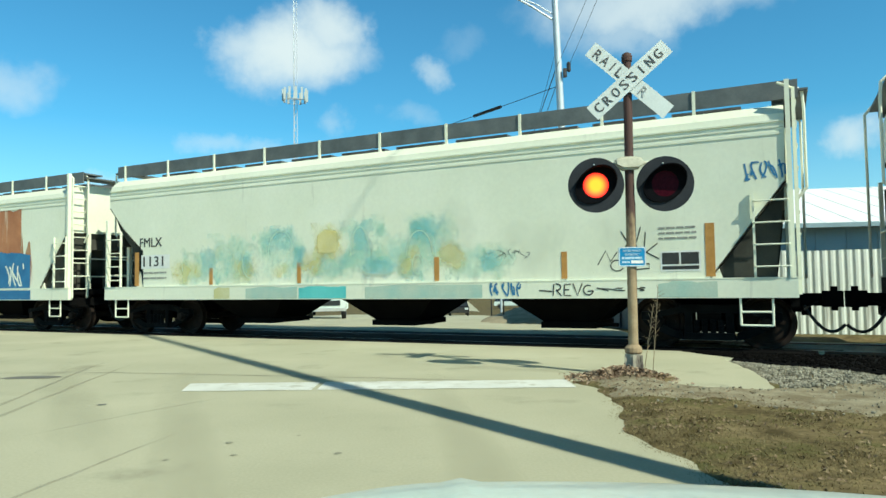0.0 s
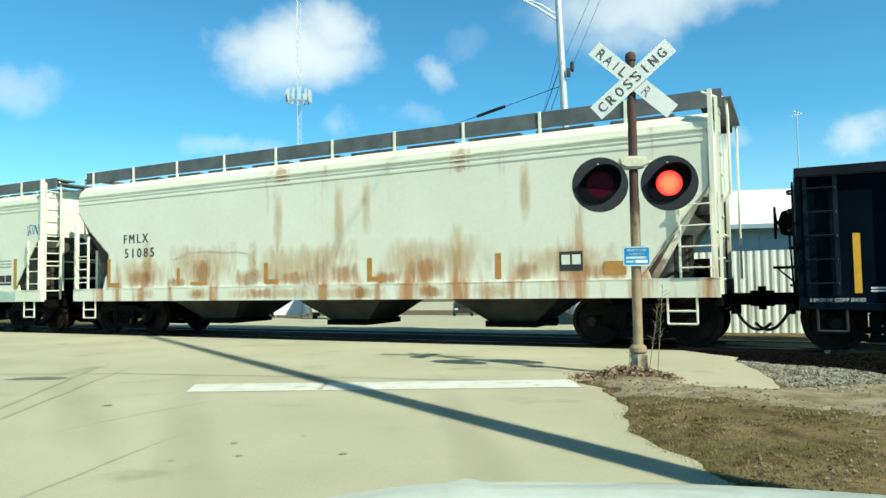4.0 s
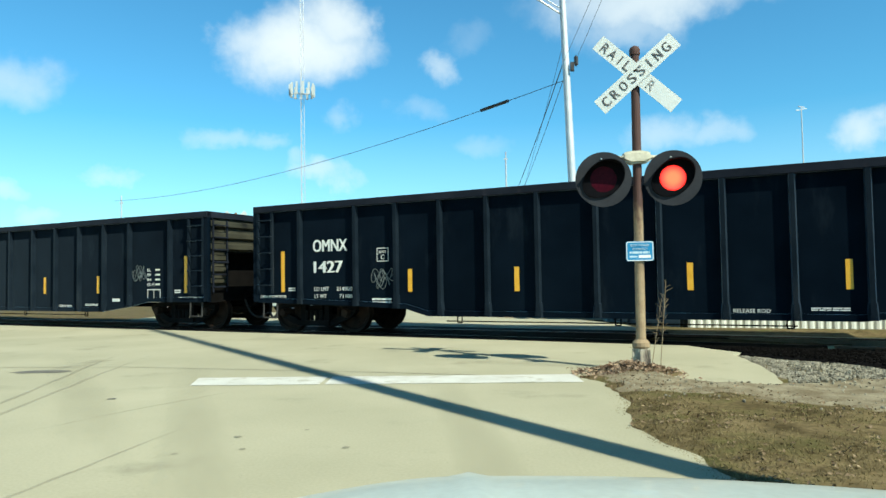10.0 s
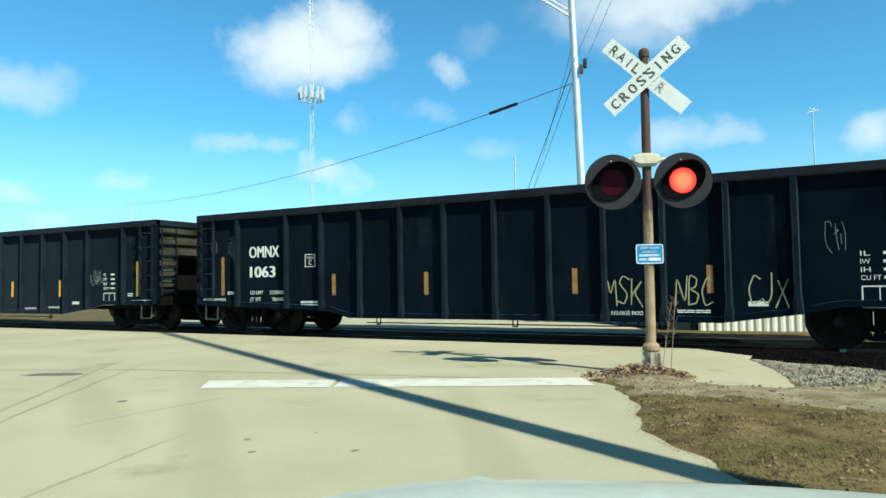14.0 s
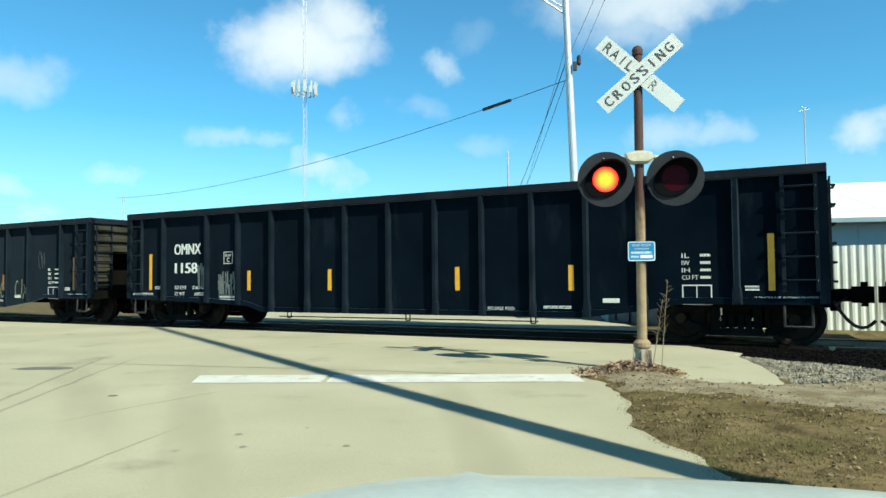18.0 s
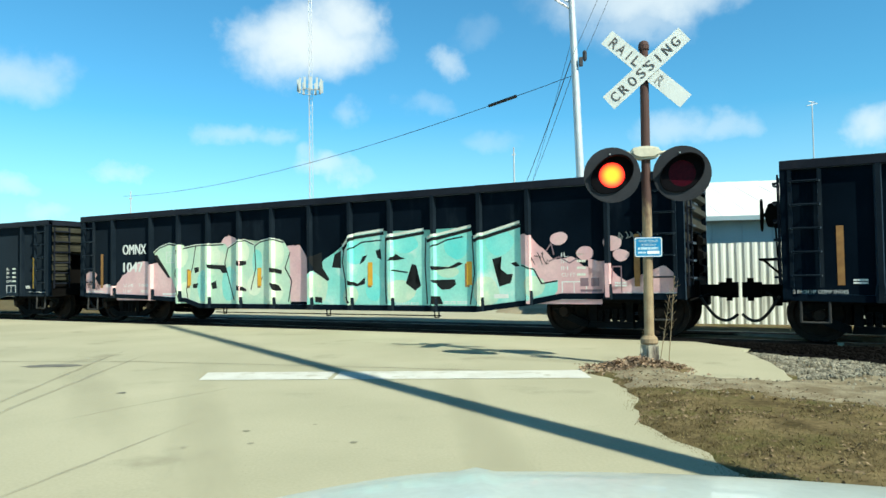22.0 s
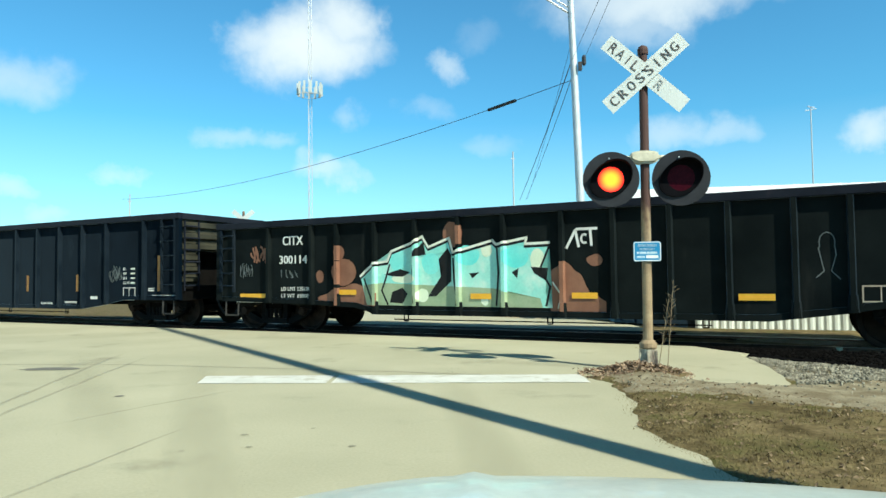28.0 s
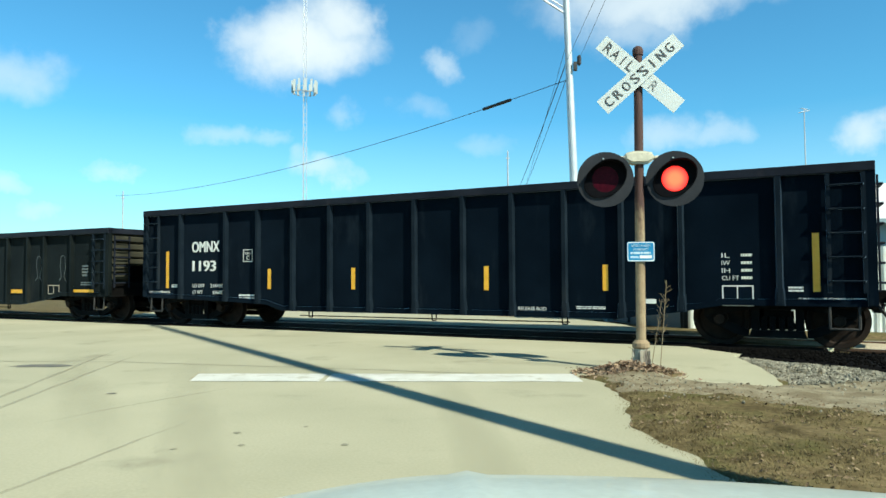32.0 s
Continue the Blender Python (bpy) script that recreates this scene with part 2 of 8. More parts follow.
M_RAIL = surf("rusty_rail_steel", (0.10, 0.055, 0.035), (0.18, 0.10, 0.06), 0.6, 0.6, scale=6)
M_RAILTOP = surf("polished_rail_head", (0.10, 0.098, 0.095), (0.16, 0.155, 0.15), 0.45, 1.0, scale=6, bump=0.02)
M_TIE = surf("creosoted_timber", (0.05, 0.04, 0.03), (0.10, 0.08, 0.06), 0.9, scale=5, bump=0.4)
M_BLACK = surf("dusty_black_car_paint", (0.0016, 0.0044, 0.0088), (0.0034, 0.0080, 0.0146), 0.55, scale=1.1, fine=25, bump=0.05,
               stain=(0.009, 0.0150, 0.022), stain_amount=0.36, stretch=(1, 1, 0.3), stain_scale=2.2, gloss=0.008, dust=0.85)
# posts and ladders: car black lightened, as the sun catches their flanks
M_RIBBLACK = surf("dusty_sunlit_post_paint", (0.0058, 0.0105, 0.0165), (0.0115, 0.0180, 0.0260), 0.55, scale=2.0, fine=25, bump=0.05,
                  stain=(0.024, 0.029, 0.034), stain_amount=0.3, stretch=(1, 1, 0.15), stain_scale=3.0, gloss=0.02, dust=0.7)
M_CHORD = surf("dusty_grey_black_chord_paint", (0.010, 0.0125, 0.019), (0.018, 0.021, 0.030), 0.6, scale=1.6, fine=25, bump=0.05,
               stain=(0.034, 0.031, 0.037), stain_amount=0.22, stretch=(1, 1, 0.6), stain_scale=3.0, gloss=0.04, dust=0.3)
M_TRUCK = surf("dusty_black_truck_steel", (0.0035, 0.0042, 0.0048), (0.010, 0.0105, 0.011), 0.8, scale=3, gloss=0.06, stain=(0.026, 0.023, 0.019), stain_amount=0.3, stain_scale=4)
M_STEP = surf("worn_grey_step_steel", (0.022, 0.022, 0.022), (0.050, 0.048, 0.045), 0.6, scale=5, gloss=0.2)
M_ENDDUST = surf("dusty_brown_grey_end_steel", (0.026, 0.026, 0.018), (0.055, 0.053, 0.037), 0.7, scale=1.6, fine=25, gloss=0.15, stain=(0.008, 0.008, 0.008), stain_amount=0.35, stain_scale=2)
M_CITX = surf("dusty_greenish_black_paint", (0.0055, 0.0078, 0.0080), (0.011, 0.0145, 0.0145), 0.6, scale=1.5, fine=25, bump=0.05,
              stain=(0.022, 0.023, 0.021), stain_amount=0.3, stretch=(1, 1, 0.25), stain_scale=2.0, gloss=0.015, dust=0.40)
# underframe steel: grime, with the shade below the cars put into the near-black
M_UNDER = surf("grimy_shade_black_steel", (0.0022, 0.0022, 0.0022), (0.006, 0.0055, 0.005), 0.9, scale=3, gloss=0.08)
M_WHEEL = surf("rusted_wheel_steel", (0.010, 0.007, 0.0055), (0.034, 0.022, 0.016), 0.7, 0.1, scale=4, gloss=0.15)
M_HOP = surf("weathered_cream_hopper_paint", (0.75, 0.755, 0.60), (0.81, 0.81, 0.665), 0.5, scale=0.7, fine=14, grain=0.03, bump=0.02,
             stain=(0.42, 0.39, 0.31), stain_amount=0.2, stretch=(1.4, 1.4, 0.18), stain_scale=1.6)
M_HOP_RUST = surf("rust_streaked_hopper_paint", (0.78, 0.765, 0.625), (0.83, 0.815, 0.69), 0.5, scale=0.7, fine=14, grain=0.03, bump=0.02,
                  stain=(0.50, 0.25, 0.10), stain_amount=0.24, stretch=(1.6, 1.6, 0.16), stain_scale=1.5, low_stain=(1.2, 2.2, 0.13, 0.0))
M_ROOFGREY = surf("grey_running_board_steel", (0.10, 0.11, 0.11), (0.16, 0.17, 0.17), 0.6, 0.3, scale=3)
M_WHITE = surf("white_lettering_paint", (0.70, 0.70, 0.66), (0.80, 0.80, 0.76), 0.6, scale=4)
M_DARKTXT = surf("black_lettering_paint", (0.02, 0.02, 0.02), (0.04, 0.04, 0.04), 0.6, scale=4)
M_GREYTXT = surf("faded_grey_lettering_paint", (0.22, 0.22, 0.19), (0.34, 0.33, 0.29), 0.6, scale=9)
M_ORANGE = surf("yellow_reflective_stripe", (0.78, 0.38, 0.02), (0.85, 0.45, 0.04), 0.4, scale=8, fine=60)
M_ORANGE_DULL = surf("faded_orange_stripe", (0.42, 0.20, 0.045), (0.52, 0.26, 0.07), 0.6, scale=8)
M_ORANGE_OLD = surf("grimy_orange_stripe", (0.24, 0.11, 0.028), (0.36, 0.18, 0.05), 0.6, scale=8)
M_POST = surf("rusted_peeling_post_paint", (0.22, 0.150, 0.085), (0.38, 0.285, 0.17), 0.8, scale=5, stain=(0.075, 0.036, 0.030), stain_amount=0.75, stain_scale=4, stretch=(1, 1, 0.35),
              low_stain=(1.45, 2.3, -0.20, 0.17))
M_BASE = surf("flaking_pale_base_paint", (0.30, 0.26, 0.20), (0.46, 0.42, 0.33), 0.85, scale=7, stain=(0.05, 0.035, 0.03), stain_amount=0.62, stain_scale=7, stretch=(1, 1, 0.3))
M_HUB = surf("cream_painted_casting", (0.50, 0.47, 0.36), (0.60, 0.57, 0.45), 0.6, scale=9, stain=(0.30, 0.24, 0.15), stain_amount=0.3, stain_scale=12)
M_SIGNWHITE = surf("reflective_white_sheeting", (0.50, 0.54, 0.53), (0.57, 0.61, 0.60), 0.5, scale=3)
M_SIGNTXT = surf("worn_black_sign_lettering", (0.03, 0.03, 0.033), (0.09, 0.09, 0.095), 0.6, scale=20)
M_SIGNTXT_PALE = surf("faded_grey_sign_lettering", (0.22, 0.235, 0.24), (0.30, 0.31, 0.31), 0.6, scale=2)
M_LAMPBLACK = surf("matt_black_signal_paint", (0.018, 0.020, 0.025), (0.028, 0.031, 0.038), 0.75, scale=5, gloss=0.25)
M_LENS_OFF = surf("unlit_red_lens", (0.030, 0.0015, 0.006), (0.050, 0.003, 0.009), 0.35, scale=20, bump=0.05, gloss=0.06)
M_LENS_RIM = surf("deep_red_lens_rim", (0.4, 0.02, 0.01), (0.4, 0.02, 0.01), 0.5, bump=0, emit=(1.0, 0.02, 0.012), emit_strength=1.5)
# hood black, darker than the disc: the shade inside is in the colour
M_HOODBLACK = surf("shade_black_hood_lining", (0.004, 0.004, 0.005), (0.007, 0.007, 0.009), 0.9, scale=5, gloss=0.05)
M_LAMP_L = lamp_glow("lit_amber_red_lamp", (1.0, 0.22, 0.012), (1.0, 0.025, 0.008), 3.2)
M_LAMP_R = lamp_glow("lit_red_lamp", (1.0, 0.085, 0.035), (1.0, 0.020, 0.016), 3.0)
M_ALU = surf("dull_cast_aluminium", (0.50, 0.51, 0.50), (0.62, 0.63, 0.61), 0.45, 0.6, scale=8)
M_BLUE = surf("blue_notice_enamel", (0.004, 0.19, 0.42), (0.008, 0.23, 0.48), 0.4, scale=6)
M_GALV = surf("galvanised_pole_steel", (0.50, 0.53, 0.55), (0.60, 0.63, 0.65), 0.5, 0.4, scale=1.5)
M_WIRE = surf("black_cable_sheath", (0.015, 0.015, 0.018), (0.025, 0.025, 0.028), 0.6, bump=0)
M_CORR = surf("pale_corrugated_steel", (0.58, 0.63, 0.58), (0.68, 0.72, 0.67), 0.5, scale=1.2, stain=(0.36, 0.37, 0.33), stain_amount=0.25, stretch=(2, 2, 0.3), random_amount=0.06)
M_WALLBLUE = surf("blue_grey_metal_siding", (0.24, 0.33, 0.36), (0.30, 0.39, 0.42), 0.5, 0.1, scale=1.0)
M_ROOFWHITE = surf("white_standing_seam_roof", (0.88, 0.88, 0.88), (0.91, 0.91, 0.91), 0.5, scale=0.8)
M_SHED = surf("weathered_grey_metal", (0.30, 0.33, 0.35), (0.42, 0.45, 0.46), 0.6, 0.2, scale=1.0, stain=(0.2, 0.2, 0.2), stain_amount=0.3, stretch=(2, 2, 0.2))
M_BARK = surf("grey_bare_bark", (0.10, 0.085, 0.07), (0.18, 0.15, 0.125), 0.9, scale=8, bump=0.4)
M_WOOD = surf("grey_weathered_pole_wood", (0.16, 0.12, 0.085), (0.24, 0.19, 0.14), 0.9, scale=3, bump=0.4)
M_CARWHITE = surf("white_car_paint", (0.58, 0.66, 0.61), (0.62, 0.70, 0.65), 0.3, scale=1, bump=0, coat=0.4)
M_CARBLACK = surf("black_car_paint", (0.015, 0.016, 0.02), (0.02, 0.022, 0.026), 0.2, scale=1, bump=0, coat=0.6)
M_GLASS_DARK = surf("dark_tinted_window", (0.02, 0.025, 0.03), (0.03, 0.035, 0.04), 0.1, scale=1, bump=0)
M_RUBBER = surf("tyre_rubber", (0.015, 0.015, 0.015), (0.03, 0.03, 0.03), 0.85, scale=8)
M_RED = surf("red_painted_metal", (0.50, 0.03, 0.03), (0.58, 0.05, 0.045), 0.5, scale=2)
M_LEAF = surf("dead_brown_leaves", (0.11, 0.065, 0.042), (0.50, 0.36, 0.235), 0.9, scale=9, random_amount=0.3)
M_WEED = surf("dry_weed_stalk", (0.22, 0.16, 0.09), (0.32, 0.25, 0.16), 0.9, scale=9)
M_AIRHOSE = surf("black_rubber_hose", (0.012, 0.012, 0.012), (0.02, 0.02, 0.02), 0.7, bump=0)

# ---- building blocks ----


def box(bm, x0, x1, y0, y1, z0, z1):
    vs = [bm.verts.new((x, y, z)) for x in (x0, x1) for y in (y0, y1) for z in (z0, z1)]
    for f in ((0, 1, 3, 2), (4, 6, 7, 5), (0, 4, 5, 1), (2, 3, 7, 6), (0, 2, 6, 4), (1, 5, 7, 3)):
        bm.faces.new([vs[i] for i in f])


def tube(bm, p, q, r0, r1=None, seg=8):
    p, q = Vector(p), Vector(q)
    r1 = r0 if r1 is None else r1
    rot = (q - p).to_track_quat("Z", "Y")
    ring = []
    for c, r in ((p, r0), (q, r1)):
        ring.append([bm.verts.new(c + rot @ Vector((r * math.cos(2 * math.pi * i / seg), r * math.sin(2 * math.pi * i / seg), 0))) for i in range(seg)])
    for i in range(seg):
        j = (i + 1) % seg
        bm.faces.new((ring[0][i], ring[0][j], ring[1][j], ring[1][i]))
    bm.faces.new(ring[0][::-1])
    bm.faces.new(ring[1])


def pipe(bm, points, r, seg=6):
    for a, b in zip(points, points[1:]):
        tube(bm, a, b, r, r, seg)


def prism(bm, outline, axis, a, b):
    """The outline, in the two axes other than axis (in order), drawn out from a to b."""
    def at(u, v, w):
        return {"x": (w, u, v), "y": (u, w, v), "z": (u, v, w)}[axis]
    lo = [bm.verts.new(at(u, v, a)) for u, v in outline]
    hi = [bm.verts.new(at(u, v, b)) for u, v in outline]
    n = len(outline)
    bm.faces.new(lo[::-1])
    bm.faces.new(hi)
    for i in range(n):
        j = (i + 1) % n
        bm.faces.new((lo[i], lo[j], hi[j], hi[i]))


def lathe(bm, profile, axis, centre, seg=20):
    """profile: (along, radius) pairs, turned about the axis through centre."""
    c = Vector(centre)
    rings = []
    for along, r in profile:
        ring = []
        for i in range(seg):
            a = 2 * math.pi * i / seg
            u, v = r * math.cos(a), r * math.sin(a)
            ring.append(bm.verts.new(c + Vector({"x": (along, u, v), "y": (u, along, v), "z": (u, v, along)}[axis])))
        rings.append(ring)
    for p, q in zip(rings, rings[1:]):
        for i in range(seg):
            j = (i + 1) % seg
            bm.faces.new((p[i], p[j], q[j], q[i]))
    bm.faces.new(rings[0][::-1])
    bm.faces.new(rings[-1])


def mesh_of(name, bm, material, smooth=False):
    bmesh.ops.recalc_face_normals(bm, faces=bm.faces)
    me = bpy.data.meshes.new(name)
    bm.to_mesh(me)
    bm.free()
    me.materials.append(material)
    if smooth:
        me.shade_smooth()
    return me


def part(name, bm, material, parent, label="", smooth=False, at=None):
    ob = new(name, mesh_of(name, bm, material, smooth))
    ob.parent = parent
    if at is not None:
        ob.matrix_basis = at
    return tagged(ob, label)


def thing(name, m, label, category, group="", kind=""):
    ob = new(name)
    ob.empty_display_size = 0.2
    ob.matrix_basis = m
    return tagged(ob, label, category, group, kind)


def solid(name, bm, material, label, category, group="", kind="", m=None, smooth=False):
    ob = new(name, mesh_of(name, bm, material, smooth))
    if m is not None:
        ob.matrix_basis = m
    return tagged(ob, label, category, group, kind)


def letters(body, size, bold=0.0, spacing=1.0, depth=0.003, align="LEFT"):
    """A mesh of the word in the built-in font, in the local x-z plane, facing -y."""
    cu = bpy.data.curves.new("word", "FONT")
    cu.body, cu.size, cu.offset, cu.extrude, cu.space_character, cu.align_x = body, size, bold, depth, spacing, align
    cu.resolution_u = 3
    ob = bpy.data.objects.new("word", cu)
    scene.collection.objects.link(ob)
    bpy.context.view_layer.update()
    me = bpy.data.meshes.new_from_object(ob.evaluated_get(bpy.context.evaluated_depsgraph_get()))
    bpy.data.objects.remove(ob)
    me.transform(Matrix.Rotation(radians(90), 4, "X"))
    return me


def thicken(me, dx, dz, steps=2):
    """The same word in bolder strokes: copies of it set side by side, each a hair nearer."""
    out, k = bmesh.new(), 0
    for i in range(-steps, steps + 1):
        for j in ((-1, 0, 1) if dz else (0,)):
            part_me = me.copy()
            part_me.transform(Matrix.Translation((dx * i / steps, -0.00035 * k, dz * j)))
            out.from_mesh(part_me)
            bpy.data.meshes.remove(part_me)
            k += 1
    out.to_mesh(me)
    out.free()
    return me


def fit_letters(body, width, height, bold=0.0, bold_up=0.0, spacing=1.0):
    """The word scaled to the given width and height, its lower left corner at the origin."""
    me = letters(body, 1.0, 0.0, spacing)
    if bold:
        thicken(me, bold, bold_up)
    xs = [v.co.x for v in me.vertices]
    zs = [v.co.z for v in me.vertices]
    sx, sz = width / (max(xs) - min(xs)), height / (max(zs) - min(zs))
    me.transform(Matrix.Diagonal((sx, 1, sz, 1)) @ Matrix.Translation((-min(xs), 0, -min(zs))))
    return me


def word(body, material, parent, x, y, z, width, height, bold=0.0, name="lettering", turn=None, spacing=1.0):
    me = fit_letters(body, width, height, bold, 0.0, spacing)
    me.materials.append(material)
    ob = new(name, me)
    ob.parent = parent
    ob.matrix_basis = pose(x, y, z) @ (turn or Matrix())
    return ob


def bars(material, parent, x, y, z, width, height, count, name="small_print"):
    bm = bmesh.new()
    rng = random.Random(int(x * 100 + z * 1000))
    step = height / count
    for i in range(count):
        w0 = x
        while w0 < x + width * 0.96:
            w1 = min(x + width, w0 + width * rng.uniform(0.12, 0.35))
            box(bm, w0, w1 - width * 0.03, y - 0.003, y, z + i * step + step * 0.22, z + (i + 1) * step - step * 0.18)
            w0 = w1
    return part(name, bm, material, parent)

# ---- the lie of the place ----
TRACK_TURN = -27.47
TRACK_AWAY = 13.76
ALONG = Vector((math.cos(radians(TRACK_TURN)), math.sin(radians(TRACK_TURN)), 0))
ACROSS = Vector((-ALONG.y, ALONG.x, 0))


def on_track(s, q, z=0.0):
    """The place s metres along the track and q metres across it, from the camera's foot."""
    p = ALONG * s + ACROSS * q
    return Vector((p.x, p.y, z))


def track_pose(s, q, z=0.0):
    p = on_track(s, q, z)
    return pose(p.x, p.y, z, 0, 0, TRACK_TURN)


def fall(x, y):
    """Height of the land: level to the track, then falling away."""
    q = ACROSS.x * x + ACROSS.y * y
    return -min(2.5, max(0.0, (q - 17.0) * 0.046))


def smooth01(a, b, v):
    t = min(1.0, max(0.0, (v - a) / (b - a)))
    return t * t * (3 - 2 * t)


def verge_edge(y):
    """The ragged edge between pavement and verge, as x for a given y."""
    return 1.60 + 0.16 * math.sin(y * 1.9 + 0.4) * 0.8 + 0.10 * noise.noise((y * 2.1, 3.0, 0.0)) - 0.22 * smooth01(5.0, 3.6, y)


def build_ground():
    fx = [-14 + 0.25 * i for i in range(130)]
    fy = [1.0 + 0.25 * i for i in range(96)]
    far = [40, 55, 75, 100, 150, 230, 400, 800, 1600, 2600]
    xs = [-v for v in far[::-1]] + [-30, -22, -17] + fx + [21, 24, 28, 33] + far
    ys = [-v for v in far[::-1]] + [-25, -14, -7, -3] + fy + [28, 31, 35] + far
    xs, ys = sorted(set(xs)), sorted(set(ys))
    bm = bmesh.new()
    grid = []
    for y in ys:
        row = []
        for x in xs:
            z = fall(x, y) - 0.06
            s, q = ALONG.x * x + ALONG.y * y, ACROSS.x * x + ACROSS.y * y
            if s > 1.0 and 11.4 < q < 17.5:
                z -= 0.10
            row.append(bm.verts.new((x, y, z)))
        grid.append(row)
    for a, b in zip(grid, grid[1:]):
        for i in range(len(xs) - 1):
            bm.faces.new((a[i], a[i + 1], b[i + 1], b[i]))
    solid("ground", bm, M_GRASS, "dry winter grass and bare brown earth", "ground", kind="structure", smooth=True)


def build_pavement():
    # near road: up to the near rail, running on under the verge, with an apron behind the signal
    tip = on_track(0.55, 12.94)
    edge = [(3.2, -12), (3.35, 6.4), (3.48, 7.25), (3.66, 7.42), (3.80, 7.62), (3.86, 7.85), (4.00, 8.2), (4.06, 8.5), (4.19, 8.95), (4.24, 9.35), (4.32, 9.75), (4.36, 10.1), (4.42, 10.4)]
    left_far = on_track(-60, 12.94)
    outline = edge + [(tip.x, tip.y), (left_far.x, left_far.y), (-70, 20), (-70, -12)]
    bm = bmesh.new()
    f = bm.faces.new([bm.verts.new((x, y, 0)) for x, y in outline])
    bmesh.ops.triangulate(bm, faces=[f])
    res = bmesh.ops.extrude_face_region(bm, geom=bm.faces[:])
    bmesh.ops.translate(bm, verts=[v for v in res["geom"] if isinstance(v, bmesh.types.BMVert)], vec=(0, 0, -0.12))
    solid("pavement", bm, M_CONC, "worn pale concrete road with faint cracks", "road", kind="structure")
    # far road beyond the track, falling away
    bm = bmesh.new()
    rows = []
    for i in range(50):
        y = 9.0 + i * 2.6
        left, right = -11.0 + 0.03 * y, 4.2 + 0.02 * y
        row = []
        for k in range(9):
            x = left + (right - left) * k / 8
            q = ACROSS.x * x + ACROSS.y * y
            if q < 14.58:
                yy = (14.58 - ACROSS.x * x) / ACROSS.y
            else:
                yy = y
            row.append(bm.verts.new((x, yy, fall(x, yy) - (0.0 if yy < 20 else 0.01))))
        rows.append(row)
    for a, b in zip(rows, rows[1:]):
        for k in range(8):
            bm.faces.new((a[k], a[k + 1], b[k + 1], b[k]))
    bmesh.ops.remove_doubles(bm, verts=bm.verts, dist=0.002)
    solid("road", bm, M_CONC, "pale worn road running on beyond the track", "road", kind="structure")
    # stop line, in two worn lengths
    for x0, x1 in ((-2.95, -1.42), (-1.36, 1.63)):
        bm = bmesh.new()
        a0, a1 = 8.02 - 0.047 * x0, 8.02 - 0.047 * x1
        n = 24
        lo, hi = [], []
        for i in range(n + 1):
            x = x0 + (x1 - x0) * i / n
            y = a0 + (a1 - a0) * i / n
            sk = -0.11 * (1 if i == 0 and x0 < -2 else 0)
            lo.append(bm.verts.new((x + (0 if i else 0), y - 0.10 + 0.02 * noise.noise((x * 3, 0, 0)), 0.005)))
            hi.append(bm.verts.new((x + sk, y + 0.52 + 0.02 * noise.noise((x * 3, 5, 0)), 0.005)))
        for i in range(n):
            bm.faces.new((lo[i], lo[i + 1], hi[i + 1], hi[i]))
        solid("stop_line", bm, M_PAINT, "worn white painted stop line across the lane", "road marking", kind="structure")


def verge_far(x):
    """The ragged far edge of the verge, towards the apron and the ballast, as y for a given x."""
    y = float(np.interp(x, (1.4, 2.6, 2.95, 3.65, 4.1, 4.6, 6.0, 9.0), (8.55, 8.38, 7.85, 7.48, 7.75, 7.9, 7.5, 6.9)))
    return y + 0.11 * noise.noise((x * 2.3, 9.0, 0.0)) + 0.05 * noise.noise((x * 7, 4.0, 0.0))


def dust_edge(x):
    """Where the grass gives way to dust and gravel, as y for a given x."""
    return 7.25 - 0.55 * smooth01(1.7, 2.3, x) - 0.95 * smooth01(2.3, 3.9, x) - 0.25 * smooth01(3.9, 6.5, x)


def verge_top(x, y):
    """Height of the soil, dipping under the pavement along the ragged edges."""
    d = min(x - verge_edge(y) - 0.03 * noise.noise((x * 5, y * 5, 4.0)), verge_far(x) - y + 0.08 * noise.noise((x * 4, y * 4, 1.0)))
    rise = smooth01(-0.12, 0.45, d)
    z = -0.02 - 0.08 * smooth01(3.8, 4.6, x) * (1 - rise) + 0.055 * rise + 0.022 * rise * noise.noise((x * 1.6, y * 1.6, 0)) + 0.012 * rise * noise.noise((x * 6, y * 6, 0))
    return z + 0.07 * smooth01(0.75, 0.05, math.hypot(x - 2.5, y - 8.6))


def build_verge():
    xs = [1.0 + 0.07 * i for i in range(130)] + [10.4 + 0.5 * i for i in range(20)]
    ys = [-6 + 0.5 * i for i in range(16)] + [2.0 + 0.07 * i for i in range(106)]
    bm = bmesh.new()
    rows = [[bm.verts.new((x, y, verge_top(x, y))) for x in xs] for y in ys]
    for a, b in zip(rows, rows[1:]):
        for i in range(len(xs) - 1):
            bm.faces.new((a[i], a[i + 1], b[i + 1], b[i]))
    solid("verge", bm, M_GRASS, "trodden brown verge of dry grass and soil", "ground", kind="structure", smooth=True)


